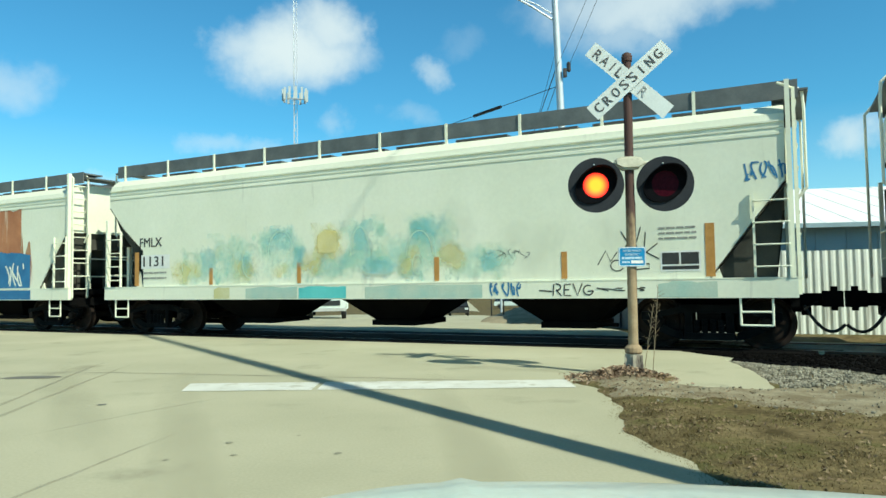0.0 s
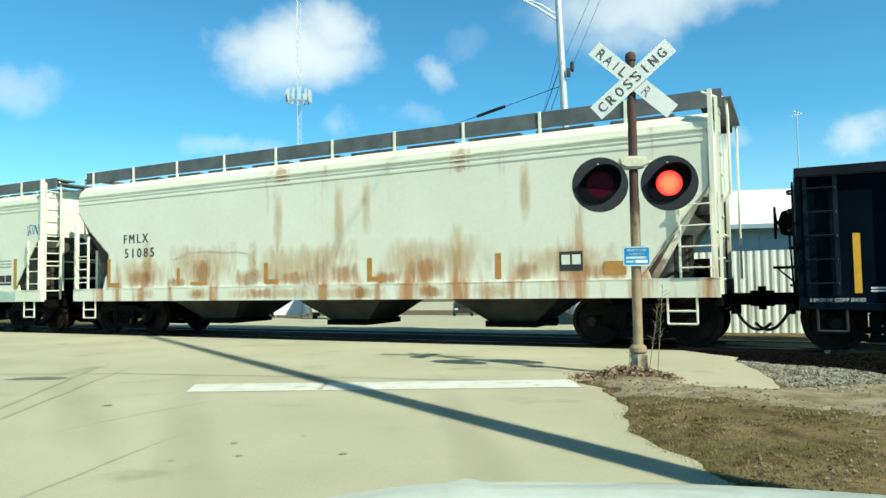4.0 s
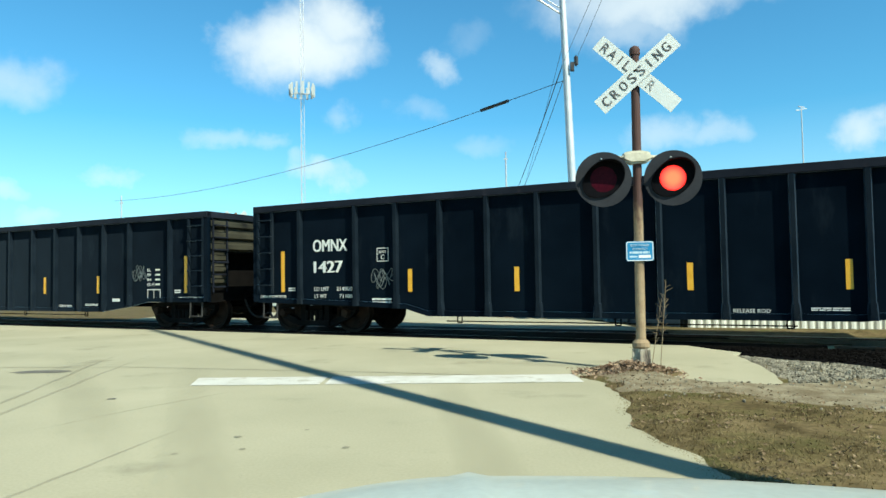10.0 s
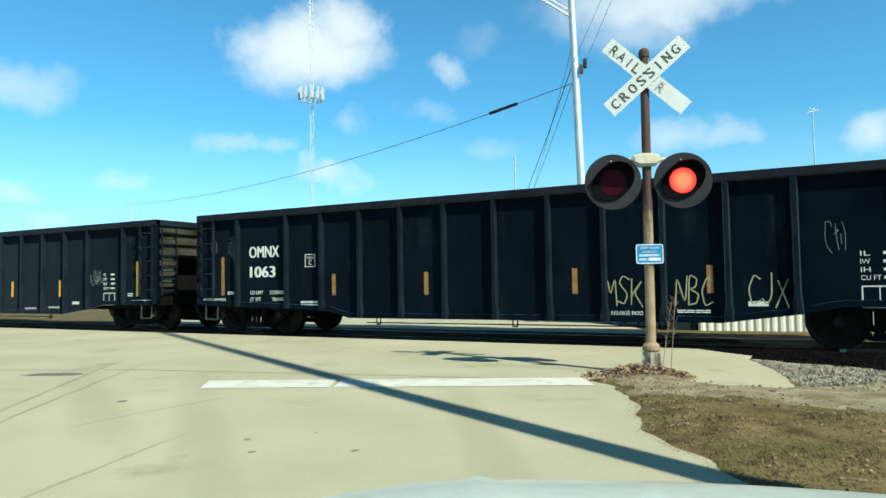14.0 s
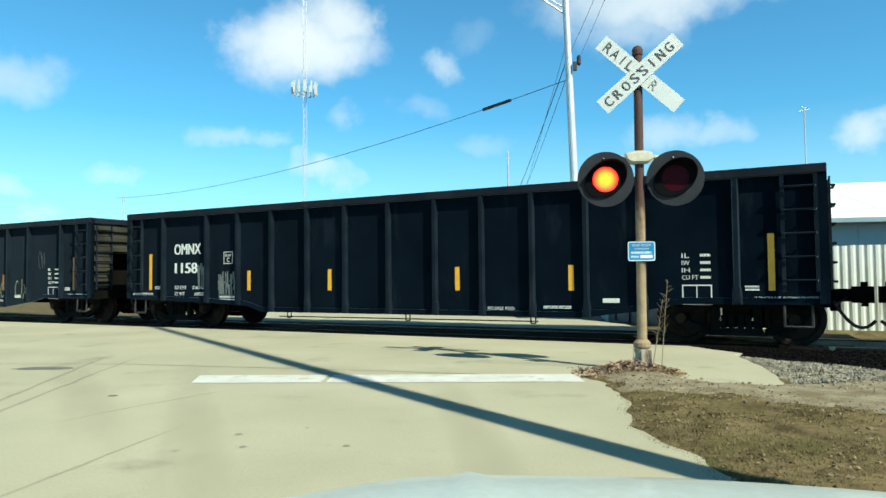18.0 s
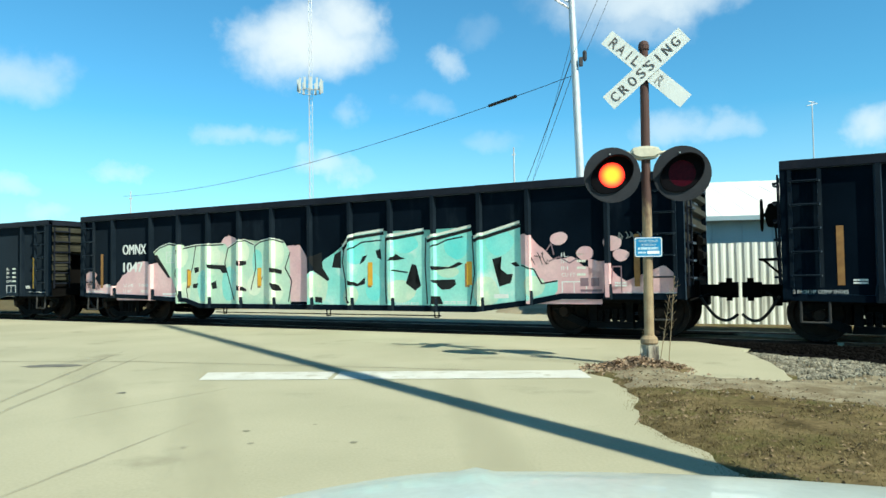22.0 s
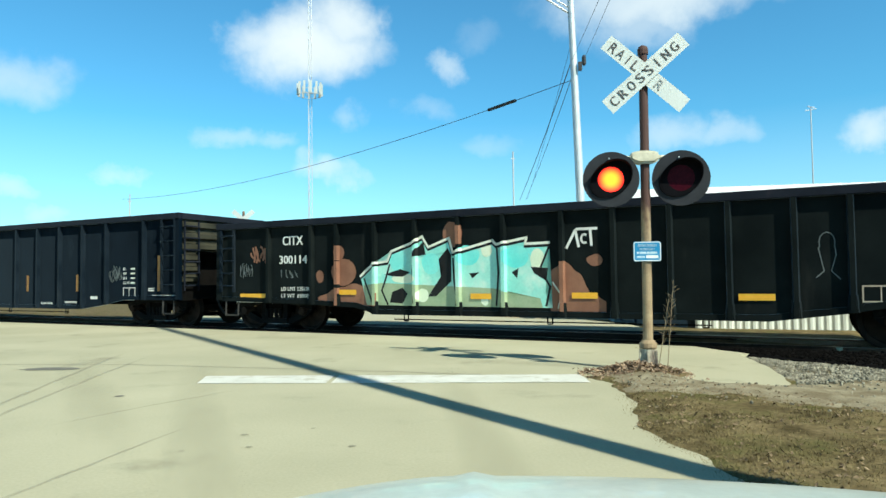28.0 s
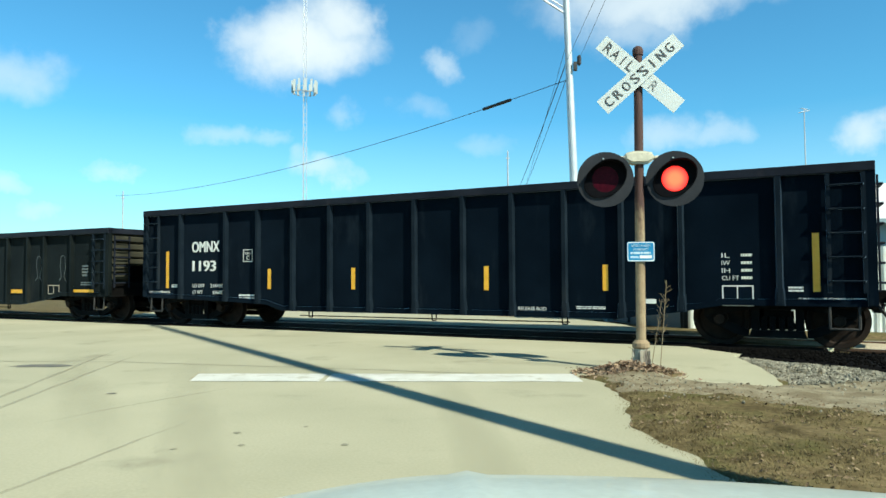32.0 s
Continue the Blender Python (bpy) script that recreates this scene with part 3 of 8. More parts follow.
def build_track():
    track = thing("railway_track", track_pose(0, TRACK_AWAY), "single railway track with rusty rails", "railway track", kind="structure")
    for side in (-0.7525, 0.7525):
        bm = bmesh.new()
        o = [(-0.07, -0.18), (0.07, -0.18), (0.07, -0.165), (0.012, -0.145), (0.012, -0.045), (0.036, -0.035), (0.036, -0.004), (-0.036, -0.004),
             (-0.036, -0.035), (-0.012, -0.045), (-0.012, -0.145), (-0.07, -0.165)]
        prism(bm, [(side + u, v) for u, v in o], "x", -120, 120)
        rail = part("rail", bm, M_RAIL, track)
        bm = bmesh.new()
        box(bm, -120, 120, side - 0.032, side + 0.032, -0.004, 0.0)
        part("rail_head", bm, M_RAILTOP, rail, "polished running surface")
    bm = bmesh.new()
    box(bm, -0.115, 0.115, -1.3, 1.3, -0.34, -0.185)
    tie = mesh_of("tie", bm, M_TIE)
    for i in range(44):
        ob = new("tie", tie)
        ob.parent = track
        ob.location = (0.9 + i * 0.53, 0, 0)
    # timber and concrete panels of the crossing, near-black with the train's shade
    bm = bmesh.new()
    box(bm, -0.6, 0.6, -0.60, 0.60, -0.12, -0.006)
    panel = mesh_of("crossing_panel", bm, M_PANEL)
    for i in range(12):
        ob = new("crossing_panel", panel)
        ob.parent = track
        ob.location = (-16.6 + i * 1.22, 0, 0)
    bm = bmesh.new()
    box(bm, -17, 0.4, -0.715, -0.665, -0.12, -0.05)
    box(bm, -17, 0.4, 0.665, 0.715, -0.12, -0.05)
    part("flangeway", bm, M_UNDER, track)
    # strips along the rails, added as the dark of the train's shade
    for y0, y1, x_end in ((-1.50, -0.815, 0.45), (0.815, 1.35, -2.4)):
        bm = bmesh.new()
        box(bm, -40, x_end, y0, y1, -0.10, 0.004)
        part("asphalt_header", bm, M_NEARBLACK, track)
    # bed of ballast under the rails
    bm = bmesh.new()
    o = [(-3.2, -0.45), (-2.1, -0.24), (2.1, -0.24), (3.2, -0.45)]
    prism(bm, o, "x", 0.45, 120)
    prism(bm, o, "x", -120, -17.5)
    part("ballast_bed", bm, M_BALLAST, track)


BED_EDGE = ((-1.6, 12.12), (-0.68, 11.31), (0.13, 10.86), (0.87, 10.43), (2.5, 9.6), (6.0, 8.6), (40.0, 8.0))


def bed_edge(s):
    """How near the dark track bed comes, across the track, at s metres along it."""
    return float(np.interp(s, [p[0] for p in BED_EDGE], [p[1] for p in BED_EDGE])) + 0.06 * noise.noise((s * 2.2, 0, 3))


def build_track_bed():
    """The near-black bed that spreads beside the track past the end of the road."""
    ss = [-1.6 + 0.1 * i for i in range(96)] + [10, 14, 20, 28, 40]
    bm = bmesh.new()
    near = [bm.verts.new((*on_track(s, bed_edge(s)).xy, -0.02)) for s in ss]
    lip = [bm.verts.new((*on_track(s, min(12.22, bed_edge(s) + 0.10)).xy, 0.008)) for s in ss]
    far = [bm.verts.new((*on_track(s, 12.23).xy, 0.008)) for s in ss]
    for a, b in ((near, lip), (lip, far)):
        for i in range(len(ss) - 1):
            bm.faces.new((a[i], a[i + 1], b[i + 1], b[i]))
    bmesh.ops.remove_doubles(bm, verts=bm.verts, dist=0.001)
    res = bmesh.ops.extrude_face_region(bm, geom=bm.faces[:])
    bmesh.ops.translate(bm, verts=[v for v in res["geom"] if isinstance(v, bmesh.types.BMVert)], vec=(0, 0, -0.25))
    solid("track_bed", bm, M_NEARBLACK, "near-black bed beside the track", "ground", kind="structure")


def build_far_strip():
    """Pale trodden gravel between the track and the fence."""
    bm = bmesh.new()
    rows = []
    for j in range(12):
        row = []
        for i in range(70):
            s = -4.6 + 0.22 * i
            q0 = float(np.interp(s, (-4.6, -2.4, 0.0, 8.0), (15.3, 14.75, 13.62, 13.50)))
            q = q0 + (18.0 - q0) * j / 11
            p = on_track(s, q + (0.08 * noise.noise((s * 2, q, 1)) if j else 0.0))
            drop = 0.03 + 0.30 * smooth01(14.7, 18.0, q)
            row.append(bm.verts.new((p.x, p.y, -drop + 0.012 * noise.noise((s * 3, q * 3, 5)) - (0.12 if i in (0, 69) or j in (0, 11) else 0))))
        rows.append(row)
    for a, b in zip(rows, rows[1:]):
        for i in range(69):
            bm.faces.new((a[i], a[i + 1], b[i + 1], b[i]))
    solid("gravel_strip", bm, surf("tan_trodden_gravel", (0.34, 0.29, 0.20), (0.50, 0.44, 0.33), 0.95, scale=2.5, fine=30, bump=0.6, grain=0.3, gloss=0.1),
          "pale trodden gravel between the track and the fence", "ground", kind="structure", smooth=True)


def stone_shape():
    b = bmesh.new()
    bmesh.ops.create_icosphere(b, subdivisions=1, radius=1)
    b.verts.index_update()
    base = [v.co.copy() for v in b.verts]
    tris = [[v.index for v in f.verts] for f in b.faces]
    b.free()
    return base, tris


def add_stone(verts, faces, shape, rng, x, y, z, r):
    base, tris = shape
    sc = Vector((r * rng.uniform(0.7, 1.3), r * rng.uniform(0.7, 1.3), r * rng.uniform(0.5, 0.9)))
    rot = Euler((rng.random() * 6, rng.random() * 6, rng.random() * 6)).to_matrix()
    k = len(verts)
    for v in base:
        w = rot @ Vector((v.x * sc.x, v.y * sc.y, v.z * sc.z)) * rng.uniform(0.85, 1.15)
        verts.append((x + w.x, y + w.y, z + w.z))
    faces += [[k + i for i in t] for t in tris]


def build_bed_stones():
    """Near-black stones on the track bed."""
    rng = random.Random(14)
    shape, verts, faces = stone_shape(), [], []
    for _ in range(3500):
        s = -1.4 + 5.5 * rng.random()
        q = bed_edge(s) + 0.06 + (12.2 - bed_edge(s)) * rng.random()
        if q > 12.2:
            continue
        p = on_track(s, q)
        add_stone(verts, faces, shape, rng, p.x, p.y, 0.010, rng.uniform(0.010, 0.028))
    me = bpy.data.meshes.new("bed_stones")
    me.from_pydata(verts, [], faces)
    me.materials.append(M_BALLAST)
    tagged(new("bed_stones", me), "near-black stones on the track bed", "gravel", kind="stuff")


def build_ballast():
    rng = random.Random(4)
    shape, verts, faces = stone_shape(), [], []
    for _ in range(20000):
        kind = rng.random()
        if kind < 0.52:
            s = -1.0 + 7.0 * rng.random() ** 1.3
            q = bed_edge(s) + 0.05 - 2.6 * rng.random() ** 1.25
        elif kind < 0.74:
            q, s = 8.3 + 2.6 * rng.random(), -0.9 + 3.6 * rng.random()
        elif kind < 0.81:
            # strays thinning out over the dust
            q, s = 9.4 - abs(rng.gauss(0, 1.6)), -1.8 + 7.0 * rng.random() ** 0.8
        else:
            q, s = 14.9 + 1.9 * rng.random(), -4.0 + 14.0 * rng.random()
        p = on_track(s, q)
        stray = 0.74 <= kind < 0.81
        if stray and not (dust_edge(p.x) - 0.25 < p.y < 9.0):
            continue
        if not stray and q < 14 and (q > bed_edge(s) + 0.04 or p.x < float(np.interp(p.y, (6.9, 7.5, 8.2, 9.35, 10.1, 11.0), (4.2, 3.85, 4.02, 4.26, 4.40, 4.7))) + 0.06 * rng.gauss(0, 1)):
            continue
        if not stray and q < 14 and p.y < verge_far(p.x) - 0.5 * rng.random():
            continue
        z = -0.03 if q < 12.4 else (-0.10 if q < 13.2 else -0.19)
        if p.y < verge_far(p.x):
            z = verge_top(p.x, p.y) + 0.03
        r = rng.uniform(0.008, 0.026) * (0.7 if stray else 1.0)
        add_stone(verts, faces, shape, rng, p.x, p.y, z - 0.02 + 0.03 * noise.noise((p.x, p.y, 0)), r)
    me = bpy.data.meshes.new("ballast_stones")
    me.from_pydata(verts, [], faces)
    me.materials.append(surf("loose_ballast", (0.085, 0.078, 0.058), (0.40, 0.37, 0.285), 0.95, scale=9, fine=70, gloss=0.1))
    tagged(new("ballast_stones", me), "loose grey ballast stones beside the track", "gravel", kind="stuff")


# ---- rail cars ----
WIDE = 3.16
HALF = WIDE / 2
WHEEL_R = 0.457
SHEET = 0.11  # how far the side sheet lies behind the posts
RIB_HALF = 0.036
RIB_BASE = 0.056
CARS = []
WHEELSETS = []


def add_truck(car, x, length):
    """A two-axle truck with its centre x metres from the car's left end."""
    bm = bmesh.new()
    box(bm, -0.2, 0.2, -1.05, 1.05, 0.40, 0.62)
    truck = part("truck", bm, M_UNDER, car, "", at=pose(x - length / 2, 0, 0))
    for side in (-1, 1):
        # cast side frame: an arch over the springs, sloping arms to the bearings, a low spring seat
        bm = bmesh.new()
        y = side * 1.0
        for o, half in (([(-1.14, 0.50), (-1.14, 0.64), (-0.78, 0.66), (-0.42, 0.77), (0.42, 0.77), (0.78, 0.66), (1.14, 0.64), (1.14, 0.50), (0.80, 0.56), (0.40, 0.63), (-0.40, 0.63), (-0.80, 0.56)], 0.075),
                        ([(-0.40, 0.63), (-0.27, 0.63), (-0.27, 0.27), (-0.40, 0.27)], 0.066), ([(0.27, 0.63), (0.40, 0.63), (0.40, 0.27), (0.27, 0.27)], 0.066),
                        ([(-0.44, 0.16), (-0.40, 0.28), (0.40, 0.28), (0.44, 0.16)], 0.115),
                        ([(-1.14, 0.50), (-0.98, 0.50), (-0.44, 0.28), (-0.44, 0.16), (-0.62, 0.20), (-1.02, 0.38)], 0.070), ([(1.14, 0.50), (1.02, 0.38), (0.62, 0.20), (0.44, 0.16), (0.44, 0.28), (0.98, 0.50)], 0.070)):
            prism(bm, o, "y", y - half, y + half)
        part("side_frame", bm, M_TRUCK, truck, "dusty cast-steel side frame")
    for side in (-1, 1):
        for dx in (-0.2, -0.07, 0.07, 0.2):
            bm = bmesh.new()
            lathe(bm, [(0.285 + 0.0225 * k, 0.055 if k % 2 else 0.042) for k in range(11)], "z", (dx, side * 1.085, 0), 8)
            part("spring", bm, M_TRUCK, truck)
        for ax in (-0.89, 0.89):
            bm = bmesh.new()
            lathe(bm, [(-0.10, 0.085), (0.03, 0.12), (0.10, 0.12)], "y", (ax, side * 1.06, WHEEL_R), 12)
            part("bearing_cap", bm, M_WHEEL, truck)
    for ax in (-0.89, 0.89):
        bm = bmesh.new()
        for side in (-1, 1):
            prof = [(-0.066, WHEEL_R - 0.07), (-0.066, WHEEL_R), (0.05, WHEEL_R + 0.004), (0.05, WHEEL_R + 0.028), (0.068, WHEEL_R + 0.022), (0.068, WHEEL_R - 0.07),
                    (0.02, WHEEL_R - 0.10), (0.01, 0.17), (0.05, 0.12), (-0.07, 0.12), (-0.04, 0.17), (-0.02, WHEEL_R - 0.10)]
            prof = [(-a if side < 0 else a, r) for a, r in [(-p[0], p[1]) for p in prof]] if side > 0 else prof
            ring = []
            seg = 28
            for along, r in prof:
                ring.append([bm.verts.new((r * math.cos(2 * math.pi * i / seg), side * 0.7525 + along, r * math.sin(2 * math.pi * i / seg))) for i in range(seg)])
            for a, b in zip(ring, ring[1:] + ring[:1]):
                for i in range(seg):
                    j = (i + 1) % seg
                    bm.faces.new((a[i], a[j], b[j], b[i]))
            # pressed marks and a chalk smear give the turning wheel something to show
            box(bm, 0.22, 0.30, side * 0.795 - 0.012, side * 0.795 + 0.012, -0.03, 0.03)
        tube(bm, (0, -0.95, 0), (0, 0.95, 0), 0.085, None, 12)
        part("wheelset", bm, M_WHEEL, truck, "rust-brown steel wheels on their axle", at=pose(ax, 0, WHEEL_R))
    return truck


def add_coupler(car, length, end):
    """Draft gear, knuckle and air hose at one end (-1 left, 1 right)."""
    x = end * length / 2
    bm = bmesh.new()
    box(bm, min(x, x + end * 0.38), max(x, x + end * 0.38), -0.09, 0.09, 0.72, 0.94)
    box(bm, min(x + end * 0.38, x + end * 0.70), max(x + end * 0.38, x + end * 0.70), -0.17, 0.14, 0.70, 0.98)
    box(bm, min(x - end * 0.3, x + end * 0.06), max(x - end * 0.3, x + end * 0.06), -0.3, 0.3, 0.62, 1.02)
    tube(bm, (x + end * 0.56, -0.10, 0.64), (x + end * 0.56, -0.10, 1.06), 0.055, None, 10)
    box(bm, min(x + end * 0.05, x + end * 0.20), max(x + end * 0.05, x + end * 0.20), -0.24, 0.24, 0.56, 0.72)
    part("coupler", bm, M_UNDER, car)
    bm = bmesh.new()
    pts = []
    for i in range(13):
        t = i / 12
        u = [(1 - t) ** 3, 3 * t * (1 - t) ** 2, 3 * t * t * (1 - t), t ** 3]
        pts.append(tuple(sum(w * p[k] for w, p in zip(u, ((x + end * 0.08, -0.35, 0.74), (x + end * 0.26, -0.42, 0.42), (x + end * 0.44, -0.36, 0.12), (x + end * 0.70, -0.2, 0.40)))) for k in range(3)))
    pipe(bm, pts, 0.028, 7)
    part("air_hose", bm, M_AIRHOSE, car)
    bm = bmesh.new()
    tube(bm, (x + end * 0.05, -HALF + 0.1, 0.70), (x + end * 0.3, -0.2, 0.80), 0.015, None, 6)
    part("cut_lever", bm, M_UNDER, car)


def grab_ladder(car, x0, x1, y, z0, z1, count, material, rail_r=0.022, stile=0.03):
    bm = bmesh.new()
    box(bm, x0 - stile, x0 + stile, y - 0.025, y + 0.025, z0, z1)
    box(bm, x1 - stile, x1 + stile, y - 0.025, y + 0.025, z0, z1)
    ladder = part("ladder", bm, material, car)
    for i in range(count):
        z = z0 + (z1 - z0) * (i + 0.5) / count
        bm = bmesh.new()
        pipe(bm, [(x0, y, z), (x0 + 0.02, y - 0.07, z), (x1 - 0.02, y - 0.07, z), (x1, y, z)], rail_r * 0.8, 6)
        part("rung", bm, material, ladder)


RIBS = (1.34, 2.85, 3.87, 4.91, 5.95, 6.99, 8.10, 9.21, 10.25, 11.29, 12.33, 13.35, 14.86)


def build_gondola(length=16.2, top=2.95, ribs=RIBS, material=None, rib_label=""):
    """A high-sided gondola, open at the top, its middle dropped between the trucks."""
    paint = material or M_BLACK
    car = thing("gondola_car", pose(0, 0, 0), "black high-sided steel gondola rail car", "gondola car", "cars of the passing train")
    L2 = length / 2
    low, mid = 0.73, 0.46
    out = [(0, low), (2.75, 0.66), (4.1, 0.60), (4.6, mid), (length - 4.0, mid), (length - 2.9, 0.60), (length - 2.2, low), (length, low)]
    for side in (-1, 1):
        bm = bmesh.new()
        y = side * (HALF - SHEET)
        o = [(u - L2, v) for u, v in out] + [(L2, top - 0.02), (-L2, top - 0.02)]
        prism(bm, o, "y", y - 0.012, y + 0.012)
        part("side_sheet", bm, paint, car)
        # top chord
        bm = bmesh.new()
        y0, y1 = sorted((side * (HALF - SHEET - 0.04), side * HALF))
        box(bm, -L2, L2, y0, y1, top - 0.15, top)
        bmesh.ops.bevel(bm, geom=bm.edges[:], offset=0.012, segments=1, affect="EDGES")
        part("top_chord", bm, M_CHORD, car)
        # bottom sill
        bm = bmesh.new()
        y0, y1 = sorted((side * (HALF - SHEET - 0.03), side * (HALF - SHEET + 0.04)))
        for (a, za), (b, zb) in zip(out, out[1:]):
            vs = []
            for yy in (y0, y1):
                vs += [bm.verts.new((a - L2, yy, za - 0.02)), bm.verts.new((b - L2, yy, zb - 0.02)), bm.verts.new((b - L2, yy, zb + 0.09)), bm.verts.new((a - L2, yy, za + 0.09))]
            for f in ((0, 1, 2, 3), (7, 6, 5, 4), (0, 4, 5, 1), (1, 5, 6, 2), (2, 6, 7, 3), (3, 7, 4, 0)):
                bm.faces.new([vs[i] for i in f])
        bmesh.ops.remove_doubles(bm, verts=bm.verts, dist=0.001)
        part("side_sill", bm, paint, car)
        for r in ribs:
            za = np.interp(r, [p[0] for p in out], [p[1] for p in out])
            bm = bmesh.new()
            y_in, y_out = side * (HALF - SHEET + 0.010), side * (HALF - 0.005)
            prof = [(r - RIB_BASE, y_in), (r - RIB_HALF, y_out), (r + RIB_HALF, y_out), (r + RIB_BASE, y_in)]
            prism(bm, [(a - L2, b) for a, b in prof], "z", za + 0.02, top - 0.14)
            # splayed foot
            y_foot = y_out - side * 0.006
            foot = [bm.verts.new((r - L2 + w, y, z)) for z, k in ((za - 0.015, 1.35), (za + 0.26, 0.98)) for w, y in ((-0.068 * k, y_in), (-0.045 * k, y_foot), (0.045 * k, y_foot), (0.068 * k, y_in))]
            for f in ((3, 2, 1, 0), (4, 5, 6, 7), (0, 1, 5, 4), (1, 2, 6, 5), (2, 3, 7, 6), (3, 0, 4, 7)):
                bm.faces.new([foot[v] for v in f])
            part("side_post", bm, M_RIBBLACK if paint is M_BLACK else paint, car)
    for end in (-1, 1):
        x = end * (L2 - 0.10)
        shelf = top - 0.98
        bm = bmesh.new()
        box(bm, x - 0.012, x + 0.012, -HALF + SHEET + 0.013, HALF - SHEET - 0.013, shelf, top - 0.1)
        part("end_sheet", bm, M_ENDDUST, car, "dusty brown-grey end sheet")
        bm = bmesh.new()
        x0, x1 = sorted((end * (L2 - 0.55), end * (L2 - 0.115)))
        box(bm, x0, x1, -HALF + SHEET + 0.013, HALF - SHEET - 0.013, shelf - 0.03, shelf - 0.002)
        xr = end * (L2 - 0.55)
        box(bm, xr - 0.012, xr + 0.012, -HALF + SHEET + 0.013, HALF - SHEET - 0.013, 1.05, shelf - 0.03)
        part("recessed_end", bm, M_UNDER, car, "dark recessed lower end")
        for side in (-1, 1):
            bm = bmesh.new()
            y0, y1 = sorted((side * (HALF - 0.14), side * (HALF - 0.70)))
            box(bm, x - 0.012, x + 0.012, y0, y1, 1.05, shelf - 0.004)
            # far-side sheet near-black: the shade between cars is put into its colour
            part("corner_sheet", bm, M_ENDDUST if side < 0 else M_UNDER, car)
        bm = bmesh.new()
        x0, x1 = sorted((end * (L2 - 0.14), end * L2))
        box(bm, x0, x1, -HALF + 0.02, HALF - 0.02, top - 0.15, top - 0.004)
        part("end_chord", bm, M_CHORD, car)
        for k in range(6):
            z = 1.24 + k * (top - 1.54) / 5.0
            x0, x1 = end * (L2 - 0.089), end * (L2 + 0.005)
            for ya, yb in (((-HALF + 0.14, HALF - 0.14),) if z > shelf else ((-HALF + 0.14, -HALF + 0.70), (HALF - 0.70, HALF - 0.14))):
                bm = bmesh.new()
                prism(bm, [(x0, z - 0.10), (x1, z - 0.055), (x1, z + 0.05), (x0, z + 0.10)], "y", ya, yb)
                # lower ribs on the far side hold the same shade in their colour
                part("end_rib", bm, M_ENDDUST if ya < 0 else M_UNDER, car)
        for side in (-1, 1):
            bm = bmesh.new()
            x0, x1 = sorted((end * (L2 - 0.14), end * L2))
            y0, y1 = sorted((side * (HALF - 0.13), side * (HALF - 0.02)))
            box(bm, x0, x1, y0, y1, low, top - 0.15)
            part("corner_post", bm, paint, car)
        bm = bmesh.new()
        x0, x1 = sorted((end * (L2 - 0.3), end * (L2 - 0.02)))
        box(bm, x0, x1, -HALF + 0.12, HALF - 0.12, 0.72, 1.08)
        part("end_sill", bm, M_UNDER, car)
        add_coupler(car, length, end)
    # ladders at both ends of the near side and on both ends
    grab_ladder(car, L2 - 0.64, L2 - 0.16, -HALF + 0.03, 0.92, top - 0.16, 5, M_RIBBLACK)
    grab_ladder(car, -L2 + 0.14, -L2 + 0.56, -HALF + 0.03, 0.92, top - 0.16, 5, M_RIBBLACK)
    for end in (-1, 1):
        bm = bmesh.new()
        x = end * (L2 + 0.02)
        box(bm, min(x, x + end * 0.03), max(x, x + end * 0.03), -HALF + 0.16, -HALF + 0.20, 0.95, top - 0.2)
        box(bm, min(x, x + end * 0.03), max(x, x + end * 0.03), -HALF + 0.62, -HALF + 0.66, 0.95, top - 0.2)
        lad = part("end_ladder", bm, M_CHORD, car)
        for k in range(6):
            bm = bmesh.new()
            z = 1.08 + k * (top - 1.42) / 5
            pipe(bm, [(x, -HALF + 0.18, z), (x + end * 0.08, -HALF + 0.2, z), (x + end * 0.08, -HALF + 0.62, z), (x, -HALF + 0.64, z)], 0.022, 6)
            part("rung", bm, M_CHORD, lad)
        bm = bmesh.new()
        xs = end * (L2 - 0.45)
        pipe(bm, [(xs - 0.2, -HALF + 0.1, 0.72), (xs - 0.2, -HALF + 0.08, 0.36), (xs + 0.2, -HALF + 0.08, 0.36), (xs + 0.2, -HALF + 0.1, 0.72)], 0.022, 6)
        part("sill_step", bm, M_STEP, car)
    # hand brake on the left end: wheel, gear housing and a small platform
    bm = bmesh.new()
    hx, hy, hz = -L2 - 0.31, -0.75, top - 0.80
    ring = [(hx, hy + 0.27 * math.cos(2 * math.pi * i / 20), hz + 0.27 * math.sin(2 * math.pi * i / 20)) for i in range(21)]
    pipe(bm, ring, 0.018, 6)
    for i in range(5):
        a = 2 * math.pi * i / 5
        tube(bm, (hx + 0.03, hy, hz), (hx, hy + 0.27 * math.cos(a), hz + 0.27 * math.sin(a)), 0.013, None, 5)
    tube(bm, (-L2 - 0.1, hy, hz), (hx, hy, hz), 0.03, None, 8)
    part("hand_brake_wheel", bm, M_UNDER, car)
    bm = bmesh.new()
    prism(bm, [(-L2 - 0.02, hz - 0.24), (-L2 - 0.22, hz - 0.20), (-L2 - 0.27, hz), (-L2 - 0.20, hz + 0.18), (-L2 - 0.02, hz + 0.22)], "y", hy - 0.14, hy + 0.14)
    tube(bm, (-L2 - 0.10, hy, hz - 0.2), (-L2 - 0.06, hy, 0.95), 0.018, None, 6)
    part("brake_gear_housing", bm, M_UNDER, car)
    bm = bmesh.new()
    box(bm, -L2 - 0.36, -L2 - 0.012, hy - 0.35, hy + 0.35, 1.36, 1.40)
    tube(bm, (-L2 - 0.30, hy - 0.25, 1.37), (-L2 - 0.02, hy - 0.25, 1.10), 0.015, None, 5)
